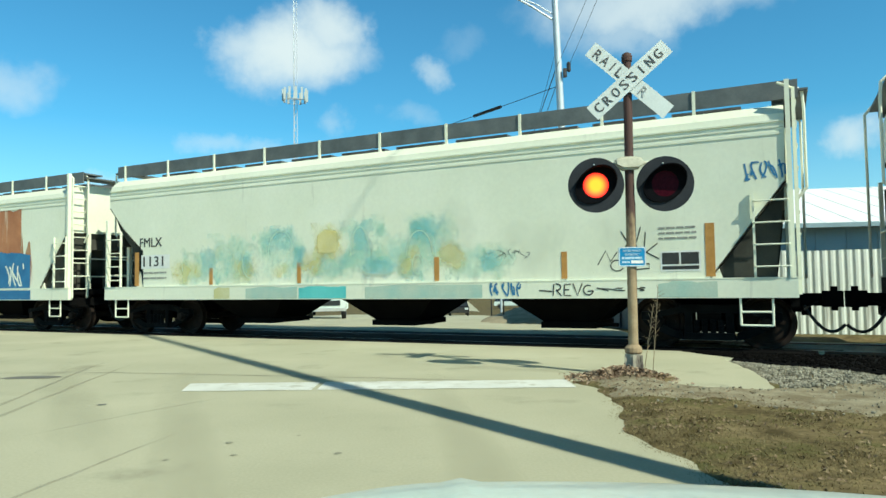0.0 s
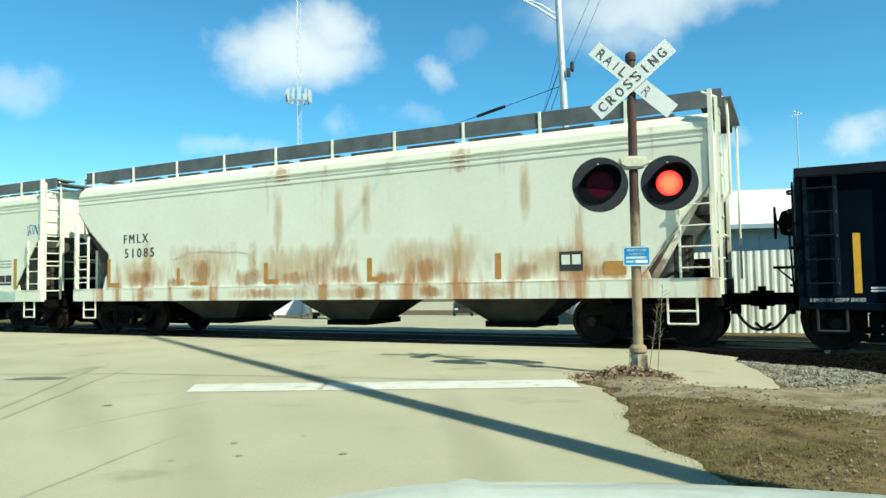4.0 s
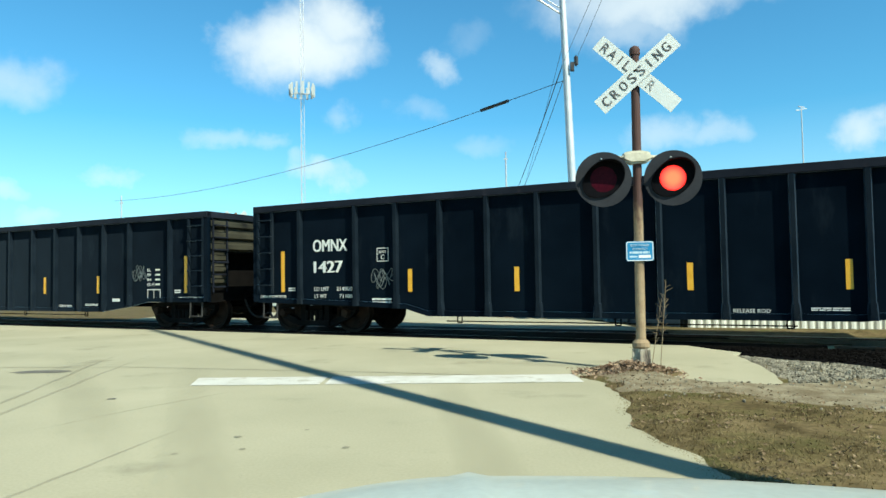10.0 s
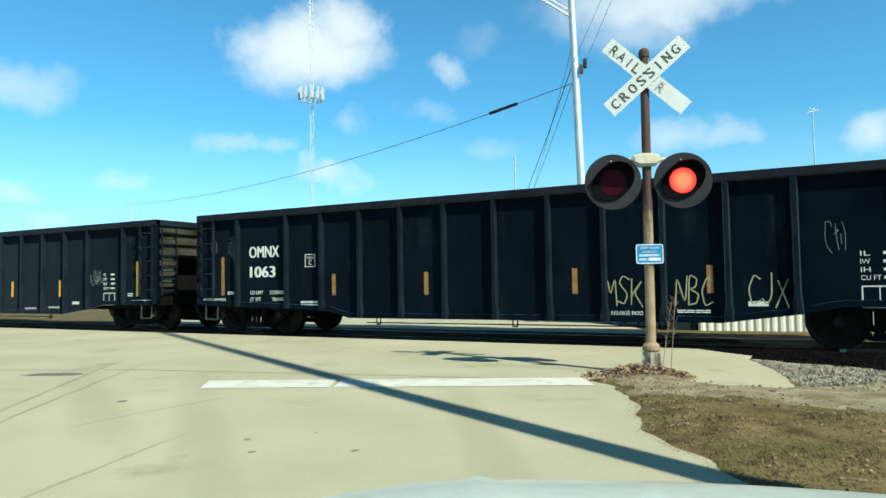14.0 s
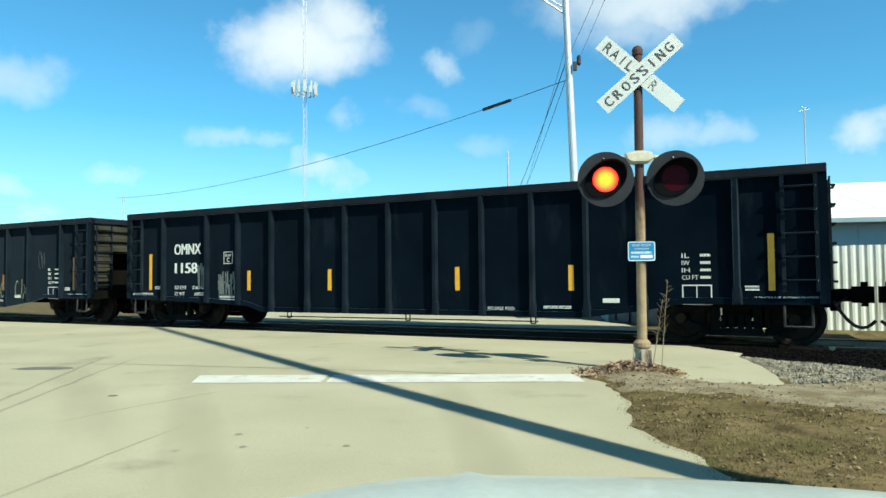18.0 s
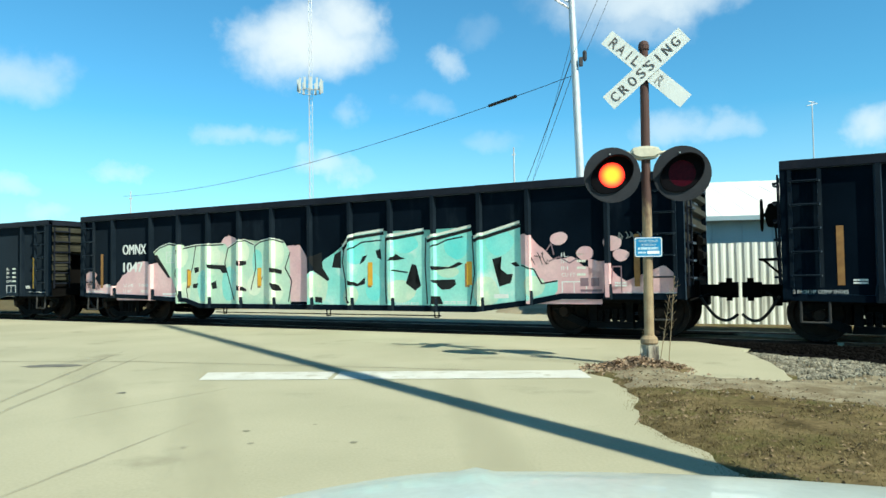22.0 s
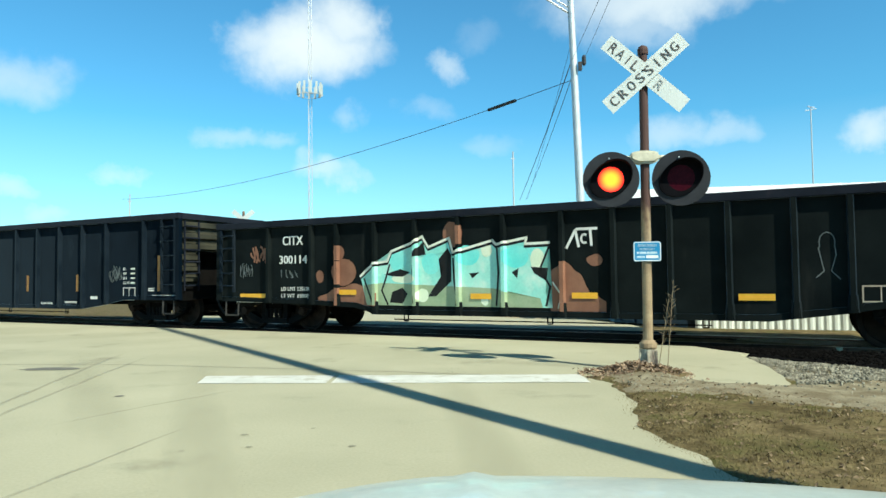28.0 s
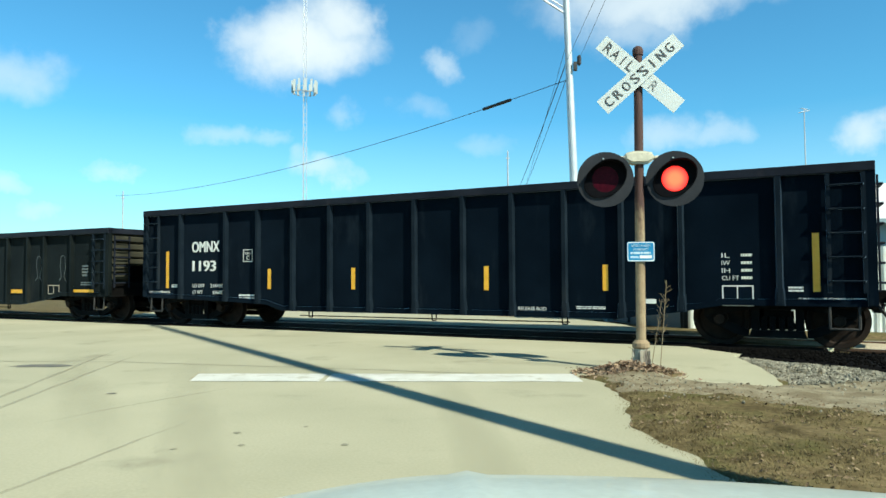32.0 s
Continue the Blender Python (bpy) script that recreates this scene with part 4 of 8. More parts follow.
    tube(bm, (-L2 - 0.30, hy + 0.25, 1.37), (-L2 - 0.02, hy + 0.25, 1.10), 0.015, None, 5)
    part("brake_step", bm, M_UNDER, car)
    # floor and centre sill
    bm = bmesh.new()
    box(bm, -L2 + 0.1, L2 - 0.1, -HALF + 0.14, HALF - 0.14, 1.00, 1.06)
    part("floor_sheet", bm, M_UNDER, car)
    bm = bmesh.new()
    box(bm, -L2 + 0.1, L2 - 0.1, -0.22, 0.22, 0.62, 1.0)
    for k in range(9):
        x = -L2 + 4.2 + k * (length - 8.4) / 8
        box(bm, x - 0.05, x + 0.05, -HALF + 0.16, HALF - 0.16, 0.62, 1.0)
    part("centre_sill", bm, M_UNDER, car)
    # brake rod hangers below the middle
    for x in (5.2, 8.4, 11.2):
        bm = bmesh.new()
        pipe(bm, [(x - L2 - 0.05, -HALF + 0.35, 0.6), (x - L2 - 0.05, -HALF + 0.35, 0.30), (x - L2 + 0.05, -HALF + 0.35, 0.30), (x - L2 + 0.05, -HALF + 0.35, 0.6)], 0.014, 5)
        part("rod_hanger", bm, M_UNDER, car)
    bm = bmesh.new()
    tube(bm, (-3.2, -HALF + 0.35, 0.33), (3.2, -HALF + 0.35, 0.34), 0.013, None, 6)
    part("brake_rod", bm, M_UNDER, car)
    for x in (1.4, length - 1.4):
        add_truck(car, x, length)
    return car


def build_hopper(length, paint):
    """A covered three-bay hopper car."""
    car = thing("covered_hopper_car", pose(0, 0, 0), "cream covered hopper rail car", "hopper car", "cars of the passing train")
    L2 = length / 2
    y_sill, y_body = HALF, HALF - 0.05
    # body: side sheets curving in to the roof, sloped sheets at the ends
    prof = [(-y_body, 1.22), (-y_body, 3.64), (-y_body + 0.05, 3.90), (-y_body + 0.24, 4.07), (-0.75, 4.16), (0.75, 4.16), (y_body - 0.24, 4.07), (y_body - 0.05, 3.90),
            (y_body, 3.64), (y_body, 1.22)]
    STEPS = ((3.32, 0.12), (2.78, 0.60), (2.13, 1.38), (1.0, 1.40))
    bm = bmesh.new()
    rings = []

    def inset(z, end):
        if end > 0:
            # the right end slopes less far up
            return float(np.interp(z, (1.22, 2.13, 2.78), (1.30, 0.62, 0.12)))
        # the end sheet: upright near the roof, sloping in below, upright again over the sill
        for (za, ia), (zb, ib) in zip(STEPS, STEPS[1:]):
            if z >= zb:
                return ia + (ib - ia) * min(1.0, max(0.0, (za - z) / (za - zb)))
        return STEPS[-1][1]
    for end in (-1, 1):
        ring = []
        pts = []
        for (ya, za), (yb, zb) in zip(prof, prof[1:] + prof[:1]):
            pts.append((ya, za))
            for zs in sorted((3.32, 2.78, 2.13), reverse=zb < za):
                if (za - zs) * (zb - zs) < 0:
                    pts.append((ya + (yb - ya) * (zs - za) / (zb - za), zs))
        for y, z in pts:
            ring.append(bm.verts.new((end * (L2 - inset(z, end)), y, z)))
        rings.append(ring)
    n = len(rings[0])
    for i in range(n):
        j = (i + 1) % n
        bm.faces.new((rings[0][i], rings[0][j], rings[1][j], rings[1][i]))
    slopes = []
    for ring in rings:
        bm.faces.new([v for v in ring if v.co.z >= 3.31])
        for hi, lo in ((3.32, 2.78), (2.78, 2.13), (2.13, 1.22)):
            slopes.append([v.co.copy() for v in ring if abs(v.co.z - hi) < 0.001 or abs(v.co.z - lo) < 0.001])
    part("body", bm, paint, car)
    for pts in slopes:
        bm = bmesh.new()
        f = bm.faces.new([bm.verts.new(p) for p in pts])
        res = bmesh.ops.extrude_face_region(bm, geom=[f])
        bmesh.ops.translate(bm, verts=[v for v in res["geom"] if isinstance(v, bmesh.types.BMVert)], vec=(-0.02 if pts[0].x > 0 else 0.02, 0, 0.02))
        # sheets taken as lit keep the car paint, the others hold the shade
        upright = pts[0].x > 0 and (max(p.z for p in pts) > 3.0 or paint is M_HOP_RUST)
        part("slope_sheet", bm, paint if upright else M_SLOPE, car, "" if upright else "sloping end sheet, shade painted into its colour")
    # roof-edge moulding
    for side in (-1, 1):
        for z, h in ((3.785, 0.03), (3.69, 0.03), (3.595, 0.045)):
            bm = bmesh.new()
            y0, y1 = sorted((side * (y_body - 0.02), side * (y_body + 0.014)))
            box(bm, -L2 + 0.13, L2 - 0.13, y0, y1, z - h, z)
            part("eave_moulding", bm, paint, car)
        # side sill: a tall channel the whole length
        bm = bmesh.new()
        y0, y1 = sorted((side * (y_sill - 0.12), side * y_sill))
        box(bm, -L2, L2, y0, y1, 0.90, 1.23)
        y0, y1 = sorted((side * (y_sill - 0.12), side * (y_sill + 0.006)))
        box(bm, -L2, L2, y0, y1, 1.215, 1.235)
        part("side_sill", bm, paint, car)
        # running board supports and edge
        bm = bmesh.new()
        y0, y1 = sorted((side * 0.62, side * 1.22))
        box(bm, -L2 + 0.05, L2 + 0.1, y0, y1, 4.43, 4.47)
        y0, y1 = sorted((side * 1.20, side * 1.24))
        box(bm, -L2 + 0.05, L2 + 0.1, y0, y1, 4.18, 4.49)
        part("running_board", bm, M_ROOFGREY, car)
        for k in range(10):
            x = -L2 + 0.35 + k * (length - 0.9) / 9.6
            bm = bmesh.new()
            y0, y1 = sorted((side * 1.215, side * 1.265))
            box(bm, x - 0.026, x + 0.026, y0, y1, 4.05, 4.50)
            part("board_bracket", bm, paint, car)
    # roof hatch line
    bm = bmesh.new()
    box(bm, -L2 + 0.6, L2 - 0.6, -0.36, 0.36, 4.14, 4.28)
    hatch = part("roof_hatch_coaming", bm, M_ROOFGREY, car)
    for k in range(10):
        x = -L2 + 1.4 + k * (length - 2.8) / 9
        bm = bmesh.new()
        box(bm, x - 0.6, x + 0.6, -0.42, 0.42, 4.28, 4.33)
        part("hatch_cover", bm, M_ROOFGREY, hatch)
    for x in (-L2 + 2, -L2 + 6, 0.5, L2 - 4.5, L2 - 1.5):
        bm = bmesh.new()
        box(bm, x - 0.10, x + 0.10, -0.72, -0.60, 4.10, 4.22)
        part("hatch_latch", bm, M_SIGNWHITE, hatch)
    # outlet bays
    for x in (4.4, 8.40, 12.35):
        bm = bmesh.new()
        xc = x * length / 16.35 - L2
        top, bot = 1.62, 0.50
        lo = [bm.verts.new((xc + sx * bot, sy * 0.62, 0.40)) for sx, sy in ((-1, -1), (1, -1), (1, 1), (-1, 1))]
        hi = [bm.verts.new((xc + sx * top, sy * (HALF - 0.15), 1.25)) for sx, sy in ((-1, -1), (1, -1), (1, 1), (-1, 1))]
        bm.faces.new(lo[::-1])
        bm.faces.new(hi)
        for i in range(4):
            j = (i + 1) % 4
            bm.faces.new((lo[i], lo[j], hi[j], hi[i]))
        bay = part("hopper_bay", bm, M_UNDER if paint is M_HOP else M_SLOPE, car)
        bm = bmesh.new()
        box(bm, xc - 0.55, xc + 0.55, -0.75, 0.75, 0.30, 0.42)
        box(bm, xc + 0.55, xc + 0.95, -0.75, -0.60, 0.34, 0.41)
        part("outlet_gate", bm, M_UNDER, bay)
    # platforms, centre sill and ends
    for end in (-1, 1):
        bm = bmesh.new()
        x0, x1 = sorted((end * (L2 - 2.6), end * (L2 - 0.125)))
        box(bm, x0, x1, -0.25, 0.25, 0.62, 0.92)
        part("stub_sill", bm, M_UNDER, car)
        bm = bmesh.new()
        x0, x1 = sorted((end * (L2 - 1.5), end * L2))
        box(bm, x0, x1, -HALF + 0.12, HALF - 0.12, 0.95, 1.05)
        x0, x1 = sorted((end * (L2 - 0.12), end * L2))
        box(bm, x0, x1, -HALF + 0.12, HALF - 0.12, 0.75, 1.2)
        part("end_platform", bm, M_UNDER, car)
    for end in (-1, 1):
        for side in (-1, 1):
            # triangular gusset and upright between sill and slope sheet
            bm = bmesh.new()
            y0, y1 = sorted((side * (y_body - 0.03), side * (y_body - 0.06)))
            prism(bm, [(end * (L2 - 1.38), 1.23), (end * (L2 - 1.12), 1.23), (end * (L2 - 1.25), 1.62)], "y", y0, y1)
            part("slope_gusset", bm, paint, car)
            # dark web plate under the slope sheet
            bm = bmesh.new()
            y0, y1 = sorted((side * (y_body - 0.10), side * (y_body - 0.13)))
            foot = 1.05 if end < 0 else 0.32
            if end < 0:
                plate = ((0.16, 3.24), (0.62, 2.72), (1.385, 2.08), (1.385, 1.23), (foot, 1.23), (0.86, 2.25), (0.40, 2.75))
            else:
                plate = ((0.15, 2.72), (0.64, 2.08), (1.29, 1.23), (foot, 1.23), (0.20, 2.2))
            if end > 0 and paint is M_HOP_RUST:
                # an open end: a cream diagonal brace in place of the web
                prism(bm, [(end * (L2 - u), v) for u, v in ((0.16, 2.74), (0.26, 2.74), (1.16, 1.23), (1.02, 1.23))], "y", y0, y1)
                part("diagonal_brace", bm, paint, car)
            else:
                prism(bm, [(end * (L2 - u), v) for u, v in plate], "y", y0, y1)
                part("slope_web", bm, M_SLOPE, car, "web plate in the dark of the shaded end")
            bm = bmesh.new()
            xa, xb = sorted((end * (L2 - 0.10), end * (L2 - 0.03)))
            y0, y1 = sorted((side * (HALF - 0.10), side * HALF))
            box(bm, xa, xb, y0, y1, 1.2, 4.42 if end > 0 else 3.0)
            part("end_post", bm, paint, car)
        add_coupler(car, length, end)
        xa = end * (L2 - 0.62)
        bm = bmesh.new()
        pipe(bm, [(xa - 0.24, -HALF + 0.05, 0.9), (xa - 0.24, -HALF + 0.05, 0.45), (xa + 0.24, -HALF + 0.05, 0.45), (xa + 0.24, -HALF + 0.05, 0.9)], 0.02, 6)
        pipe(bm, [(xa - 0.24, -HALF + 0.05, 0.67), (xa + 0.24, -HALF + 0.05, 0.67)], 0.02, 6)
        part("sill_step", bm, paint, car)
        # cross beam and control box at the end
        bm = bmesh.new()
        xa, xb = sorted((end * (L2 - 0.16), end * (L2 - 0.40)))
        box(bm, xa, xb, -HALF + 0.25, HALF - 0.25, 2.32, 2.62)
        part("end_beam", bm, M_SLOPE, car)
        bm = bmesh.new()
        xa, xb = sorted((end * (L2 - 0.52), end * (L2 - 0.82)))
        box(bm, xa, xb, -0.95, -0.55, 1.05, 2.0)
        box(bm, xa + 0.05, xb - 0.05, -1.15, -0.95, 1.35, 1.75)
        part("control_box", bm, M_SLOPE, car)
        # side grab ladder by the slope
        x0, x1 = sorted((end * (L2 - 0.1), end * (L2 - 0.62)))
        grab_ladder(car, x0, x1, -HALF + 0.0, 1.23, 2.65, 4, paint, 0.019, 0.018)
    # bent handrails and pipework at the ends
    for end in (-1, 1):
        bm = bmesh.new()
        e = end * L2
        pipe(bm, [(e - end * 0.25, -1.05, 4.40), (e + end * 0.05, -1.1, 4.40), (e + end * 0.16, -1.12, 4.30), (e + end * 0.18, -1.12, 4.0), (e + end * 0.18, -1.12, 2.7), (e + end * 0.02, -1.12, 2.5)], 0.025, 7)
        part("end_handrail", bm, paint, car)
        bm = bmesh.new()
        pipe(bm, [(e + end * 0.05, 1.1, 4.40), (e + end * 0.18, 1.12, 4.25), (e + end * 0.18, 1.12, 1.2)], 0.025, 7)
        part("end_handrail", bm, paint, car)
        for y in (-0.9, -0.35, 0.4, 0.95):
            bm = bmesh.new()
            box(bm, min(e - end * 0.16, e - end * 0.06), max(e - end * 0.16, e - end * 0.06), y - 0.05, y + 0.05, 1.05, 2.8)
            # inner uprights get the dark end colour, the near one the car paint
            part("end_upright", bm, M_SLOPE if y > -0.5 else paint, car)
        for z in (1.55, 2.05):
            bm = bmesh.new()
            tube(bm, (e - end * 0.05, -HALF + 0.1, z), (e - end * 0.05, HALF - 0.1, z), 0.02, None, 6)
            part("end_rail", bm, paint, car)
        bm = bmesh.new()
        pipe(bm, [(e - end * 1.2, -1.2, 1.1), (e - end * 0.8, -1.25, 1.32), (e - end * 0.5, -1.2, 1.15), (e - end * 0.3, -0.9, 1.12)], 0.03, 6)
        part("brake_pipe", bm, M_SLOPE, car)
    # tall ladder to the roof on the right end
    bm = bmesh.new()
    for y in (-HALF + 0.1, -HALF + 0.56):
        box(bm, L2 + 0.0, L2 + 0.05, y - 0.02, y + 0.02, 0.95, 4.30)
        tube(bm, (L2 + 0.03, y, 4.28), (L2 - 0.2, y + 0.06, 4.42), 0.025, None, 6)
    lad = part("end_ladder", bm, paint, car)
    for k in range(9):
        bm = bmesh.new()
        z = 1.2 + k * 0.36
        tube(bm, (L2 + 0.05, -HALF + 0.1, z), (L2 + 0.05, -HALF + 0.56, z), 0.018, None, 6)
        part("rung", bm, paint, lad)
    bm = bmesh.new()
    box(bm, L2 - 0.3, L2 + 0.25, -1.2, 1.2, 4.30, 4.34)
    part("crossover_board", bm, M_ROOFGREY, car)
    bm = bmesh.new()
    box(bm, -L2 - 0.1, -L2 + 0.3, -1.2, 1.2, 4.30, 4.34)
    part("crossover_board", bm, M_ROOFGREY, car)
    # brake gear boxes on the end platforms
    for end in (-1, 1):
        bm = bmesh.new()
        x = end * (L2 - 0.55)
        lathe(bm, [(-0.35, 0.16), (0.35, 0.16)], "y", (x, -0.3, 1.35), 12)
        box(bm, x - 0.2, x + 0.2, 0.2, 0.5, 1.05, 1.6)
        part("brake_cylinder", bm, M_UNDER, car)
    for x in (1.4, length - 1.4):
        add_truck(car, x, length)
    return car


# ---- crossing signal ----
SIGNAL = Vector((2.54, 8.68, 0))
LAMPS = []


def build_signal():
    sig = thing("crossing_signal", pose(SIGNAL.x, SIGNAL.y, 0, 0, 0, -4), "rusty railway crossing signal with crossbuck and twin red lamps", "crossing signal")
    bm = bmesh.new()
    tube(bm, (0, 0, 0.05), (0.02, 0, 4.10), 0.062, 0.055, 16)
    post = part("post", bm, M_POST, sig, "peeling rust-streaked round post")
    bm = bmesh.new()
    lathe(bm, [(0.02, 0.15), (0.05, 0.15), (0.07, 0.115), (0.22, 0.10), (0.31, 0.090), (0.32, 0.06)], "z", (0, 0, 0), 14)
    for i in range(6):
        a = 2 * math.pi * i / 6 + 0.3
        box(bm, 0.112 * math.cos(a) - 0.012, 0.112 * math.cos(a) + 0.012, 0.112 * math.sin(a) - 0.012, 0.112 * math.sin(a) + 0.012, 0.03, 0.27)
    for i in range(4):
        a = math.pi / 4 + i * math.pi / 2
        box(bm, 0.11 * math.cos(a) - 0.02, 0.11 * math.cos(a) + 0.02, 0.11 * math.sin(a) - 0.02, 0.11 * math.sin(a) + 0.02, 0.02, 0.16)
    part("base_casting", bm, M_BASE, sig, "flaking pale cast post foot")
    bm = bmesh.new()
    lathe(bm, [(0.29, 0.10), (0.31, 0.112), (0.36, 0.108), (0.40, 0.07)], "z", (0, 0, 0), 14)
    part("base_collar", bm, M_POST, sig, "rusty collar")
    bm = bmesh.new()
    lathe(bm, [(4.05, 0.068), (4.11, 0.07), (4.15, 0.055), (4.17, 0.02)], "z", (0.02, 0, 0), 14)
    part("post_cap", bm, M_POST, sig)
    # crossbuck: two blades
    zc = 3.78
    for ang_deg, y, text in ((-41.5, -0.085, "first"), (41.5, -0.105, "second")):
        bm = bmesh.new()
        box(bm, -0.645, 0.645, -0.002, 0.002, -0.108, 0.108)
        blade = part("crossbuck_blade", bm, M_SIGNWHITE, sig, "white crossbuck blade with worn black letters", at=pose(0.025, y, zc) @ pose(0, 0, 0, 0, -ang_deg, 0))
        row = ("CROSSING", -0.575, 0.146, M_SIGNTXT) if text == "second" else ("RAIL", -0.565, 0.122, M_SIGNTXT)
        for i, ch in enumerate(row[0]):
            wide = 0.018 if ch == "I" else 0.092
            word(ch, row[3], blade, row[1] + i * row[2] + (0.035 if ch == "I" else 0.0), -0.006, -0.062, wide, 0.124, 0.004 if ch != "I" else 0.0)
        if text == "first":
            word("R", M_SIGNTXT_PALE, blade, 0.185, -0.006, -0.062, 0.09, 0.124, 0.004)
        for bx in (-0.0,):
            bm = bmesh.new()
            lathe(bm, [(-0.012, 0.012), (0.0, 0.016)], "y", (bx, 0, 0.05), 8)
            part("bolt", bm, M_WHEEL, blade)
    # lamp cross-arm and hub
    zl = 2.715
    bm = bmesh.new()
    tube(bm, (-0.5, -0.02, zl + 0.0), (0.5, -0.02, zl + 0.0), 0.028, None, 10)
    part("lamp_arm", bm, M_HUB, sig)
    bm = bmesh.new()
    prism(bm, [(-0.19, -0.035), (-0.10, -0.085), (0.10, -0.085), (0.19, -0.035), (0.19, 0.045), (0.10, 0.080), (-0.10, 0.080), (-0.19, 0.045)], "y", -0.115, 0.07)
    bmesh.ops.bevel(bm, geom=bm.edges[:], offset=0.028, segments=3, affect="EDGES")
    part("arm_hub", bm, M_HUB, sig, "pale cast arm hub", at=pose(0, 0, zl))
    for k, (x, turn, lit) in enumerate(((-0.44, -6, M_LAMP_L), (0.425, -10, M_LAMP_R))):
        bm = bmesh.new()
        # background disc with a round opening
        seg = 36
        r_in, r_out = 0.166, 0.35
        inner, outer, inner_b, outer_b = [], [], [], []
        for i in range(seg):
            a = 2 * math.pi * i / seg
            c, s = math.cos(a), math.sin(a)
            inner.append(bm.verts.new((r_in * c, -0.01, r_in * s)))
            outer.append(bm.verts.new((r_out * c, -0.01, r_out * s)))
            inner_b.append(bm.verts.new((r_in * c, 0.0, r_in * s)))
            outer_b.append(bm.verts.new((r_out * c, 0.012, r_out * s)))
        for i in range(seg):
            j = (i + 1) % seg
            bm.faces.new((inner[i], inner[j], outer[j], outer[i]))
            bm.faces.new((inner_b[j], inner_b[i], outer_b[i], outer_b[j]))
            bm.faces.new((outer[i], outer[j], outer_b[j], outer_b[i]))
            bm.faces.new((inner[j], inner[i], inner_b[i], inner_b[j]))
        lamp = part("signal_lamp", bm, M_LAMPBLACK, sig, "black lamp disc with hood and red lens", at=pose(x, -0.13, zl - 0.285, 0, 0, turn))
        # hood: an oval sleeve, longest above; its near-black floor round the lens paints shade
        seg = 40
        tilt = radians(34)
        bm = bmesh.new()
        base, rim, rim_o, base_o, hole = [], [], [], [], []
        for i in range(seg):
            a = 2 * math.pi * i / seg
            u, v = 0.275 * math.cos(a), 0.205 * math.sin(a)
            ex, ez = u * math.cos(tilt) - v * math.sin(tilt), u * math.sin(tilt) + v * math.cos(tilt)
            d = 0.02 + 0.13 * max(0.0, ez / 0.25 + 0.25)
            hx, hz = 0.164 * math.cos(a + tilt), 0.164 * math.sin(a + tilt)
            hole.append(bm.verts.new((hx, -0.014, hz)))
            base.append(bm.verts.new((ex, -0.014, ez)))
            rim.append(bm.verts.new((ex * 0.98, -0.014 - d, ez * 0.98)))
            rim_o.append(bm.verts.new((ex * 1.02, -0.014 - d, ez * 1.02)))
            base_o.append(bm.verts.new((ex * 1.04, -0.010, ez * 1.04)))
        for i in range(seg):
            j = (i + 1) % seg
            bm.faces.new((hole[i], hole[j], base[j], base[i]))
            bm.faces.new((base[i], base[j], rim[j], rim[i]))
            bm.faces.new((rim[i], rim[j], rim_o[j], rim_o[i]))
            bm.faces.new((rim_o[i], rim_o[j], base_o[j], base_o[i]))
        part("hood", bm, M_HOODBLACK, lamp, "black oval lamp hood")
        bm = bmesh.new()
        lathe(bm, [(-0.030, 0.009), (-0.010, 0.012)], "y", (-0.02, 0, 0.262), 8)
        part("hood_screw", bm, M_SIGNWHITE, lamp, "bright screw head")
        # housing behind
        bm = bmesh.new()
        lathe(bm, [(0.012, 0.325), (0.09, 0.325), (0.16, 0.2), (0.24, 0.12)], "y", (0, 0, 0), 24)
        part("housing", bm, M_LAMPBLACK, lamp)
        bm = bmesh.new()
        lathe(bm, [(0.004, 0.158), (0.010, 0.160)], "y", (0, 0, 0), 32)
        part("lens_rim", bm, M_LENS_RIM, lamp, "deep red edge of the lit lens")
        bm = bmesh.new()
        lathe(bm, [(0.0012, 0.146), (0.0036, 0.150)], "y", (0, 0, 0), 32)
        part("lamp_reflector", bm, lit, lamp, "glowing red lamp")
        # leaves added to hide the glowing lamp when it is off, in lens red
        leaves = []
        for sgn in (-1, 1):
            bm = bmesh.new()
            pts = [(0, -0.165)] + [(sgn * 0.165 * math.sin(radians(180 * i / 14)), -0.165 * math.cos(radians(180 * i / 14))) for i in range(1, 14)] + [(0, 0.165)]
            prism(bm, pts, "y", -0.0035, -0.0015)
            leaves.append((part("shutter_leaf", bm, M_LENS_OFF, lamp, "added leaf in unlit lens red, hiding the lamp"), sgn))
        LAMPS.append((k, leaves))
    # bell of small junction box on the arm, cable
    bm = bmesh.new()
    pipe(bm, [(0.02, 0.05, 2.6), (0.08, 0.06, 2.2), (0.07, 0.06, 1.2), (0.07, 0.06, 0.3)], 0.012, 6)
    part("cable", bm, M_WIRE, sig)
    # blue notice
    def rounded(hw, hh, r):
        return [(sx * (hw - r) + r * math.cos(radians(a0 + 15 * i)), sz * (hh - r) + r * math.sin(radians(a0 + 15 * i))) for sx, sz, a0 in ((1, 1, 0), (-1, 1, 90), (-1, -1, 180), (1, -1, 270)) for i in range(7)]
    bm = bmesh.new()
    prism(bm, rounded(0.172, 0.125, 0.028), "y", -0.006, 0.0)
    plate = part("notice_plate", bm, M_BLUE, sig, "small blue notice with white print", at=pose(0.0, -0.075, 1.515))
    bm = bmesh.new()
    rim_o, rim_i = ([bm.verts.new((x, -0.0085, z)) for x, z in rounded(w, h, r)] for w, h, r in ((0.168, 0.121, 0.026), (0.158, 0.111, 0.020)))
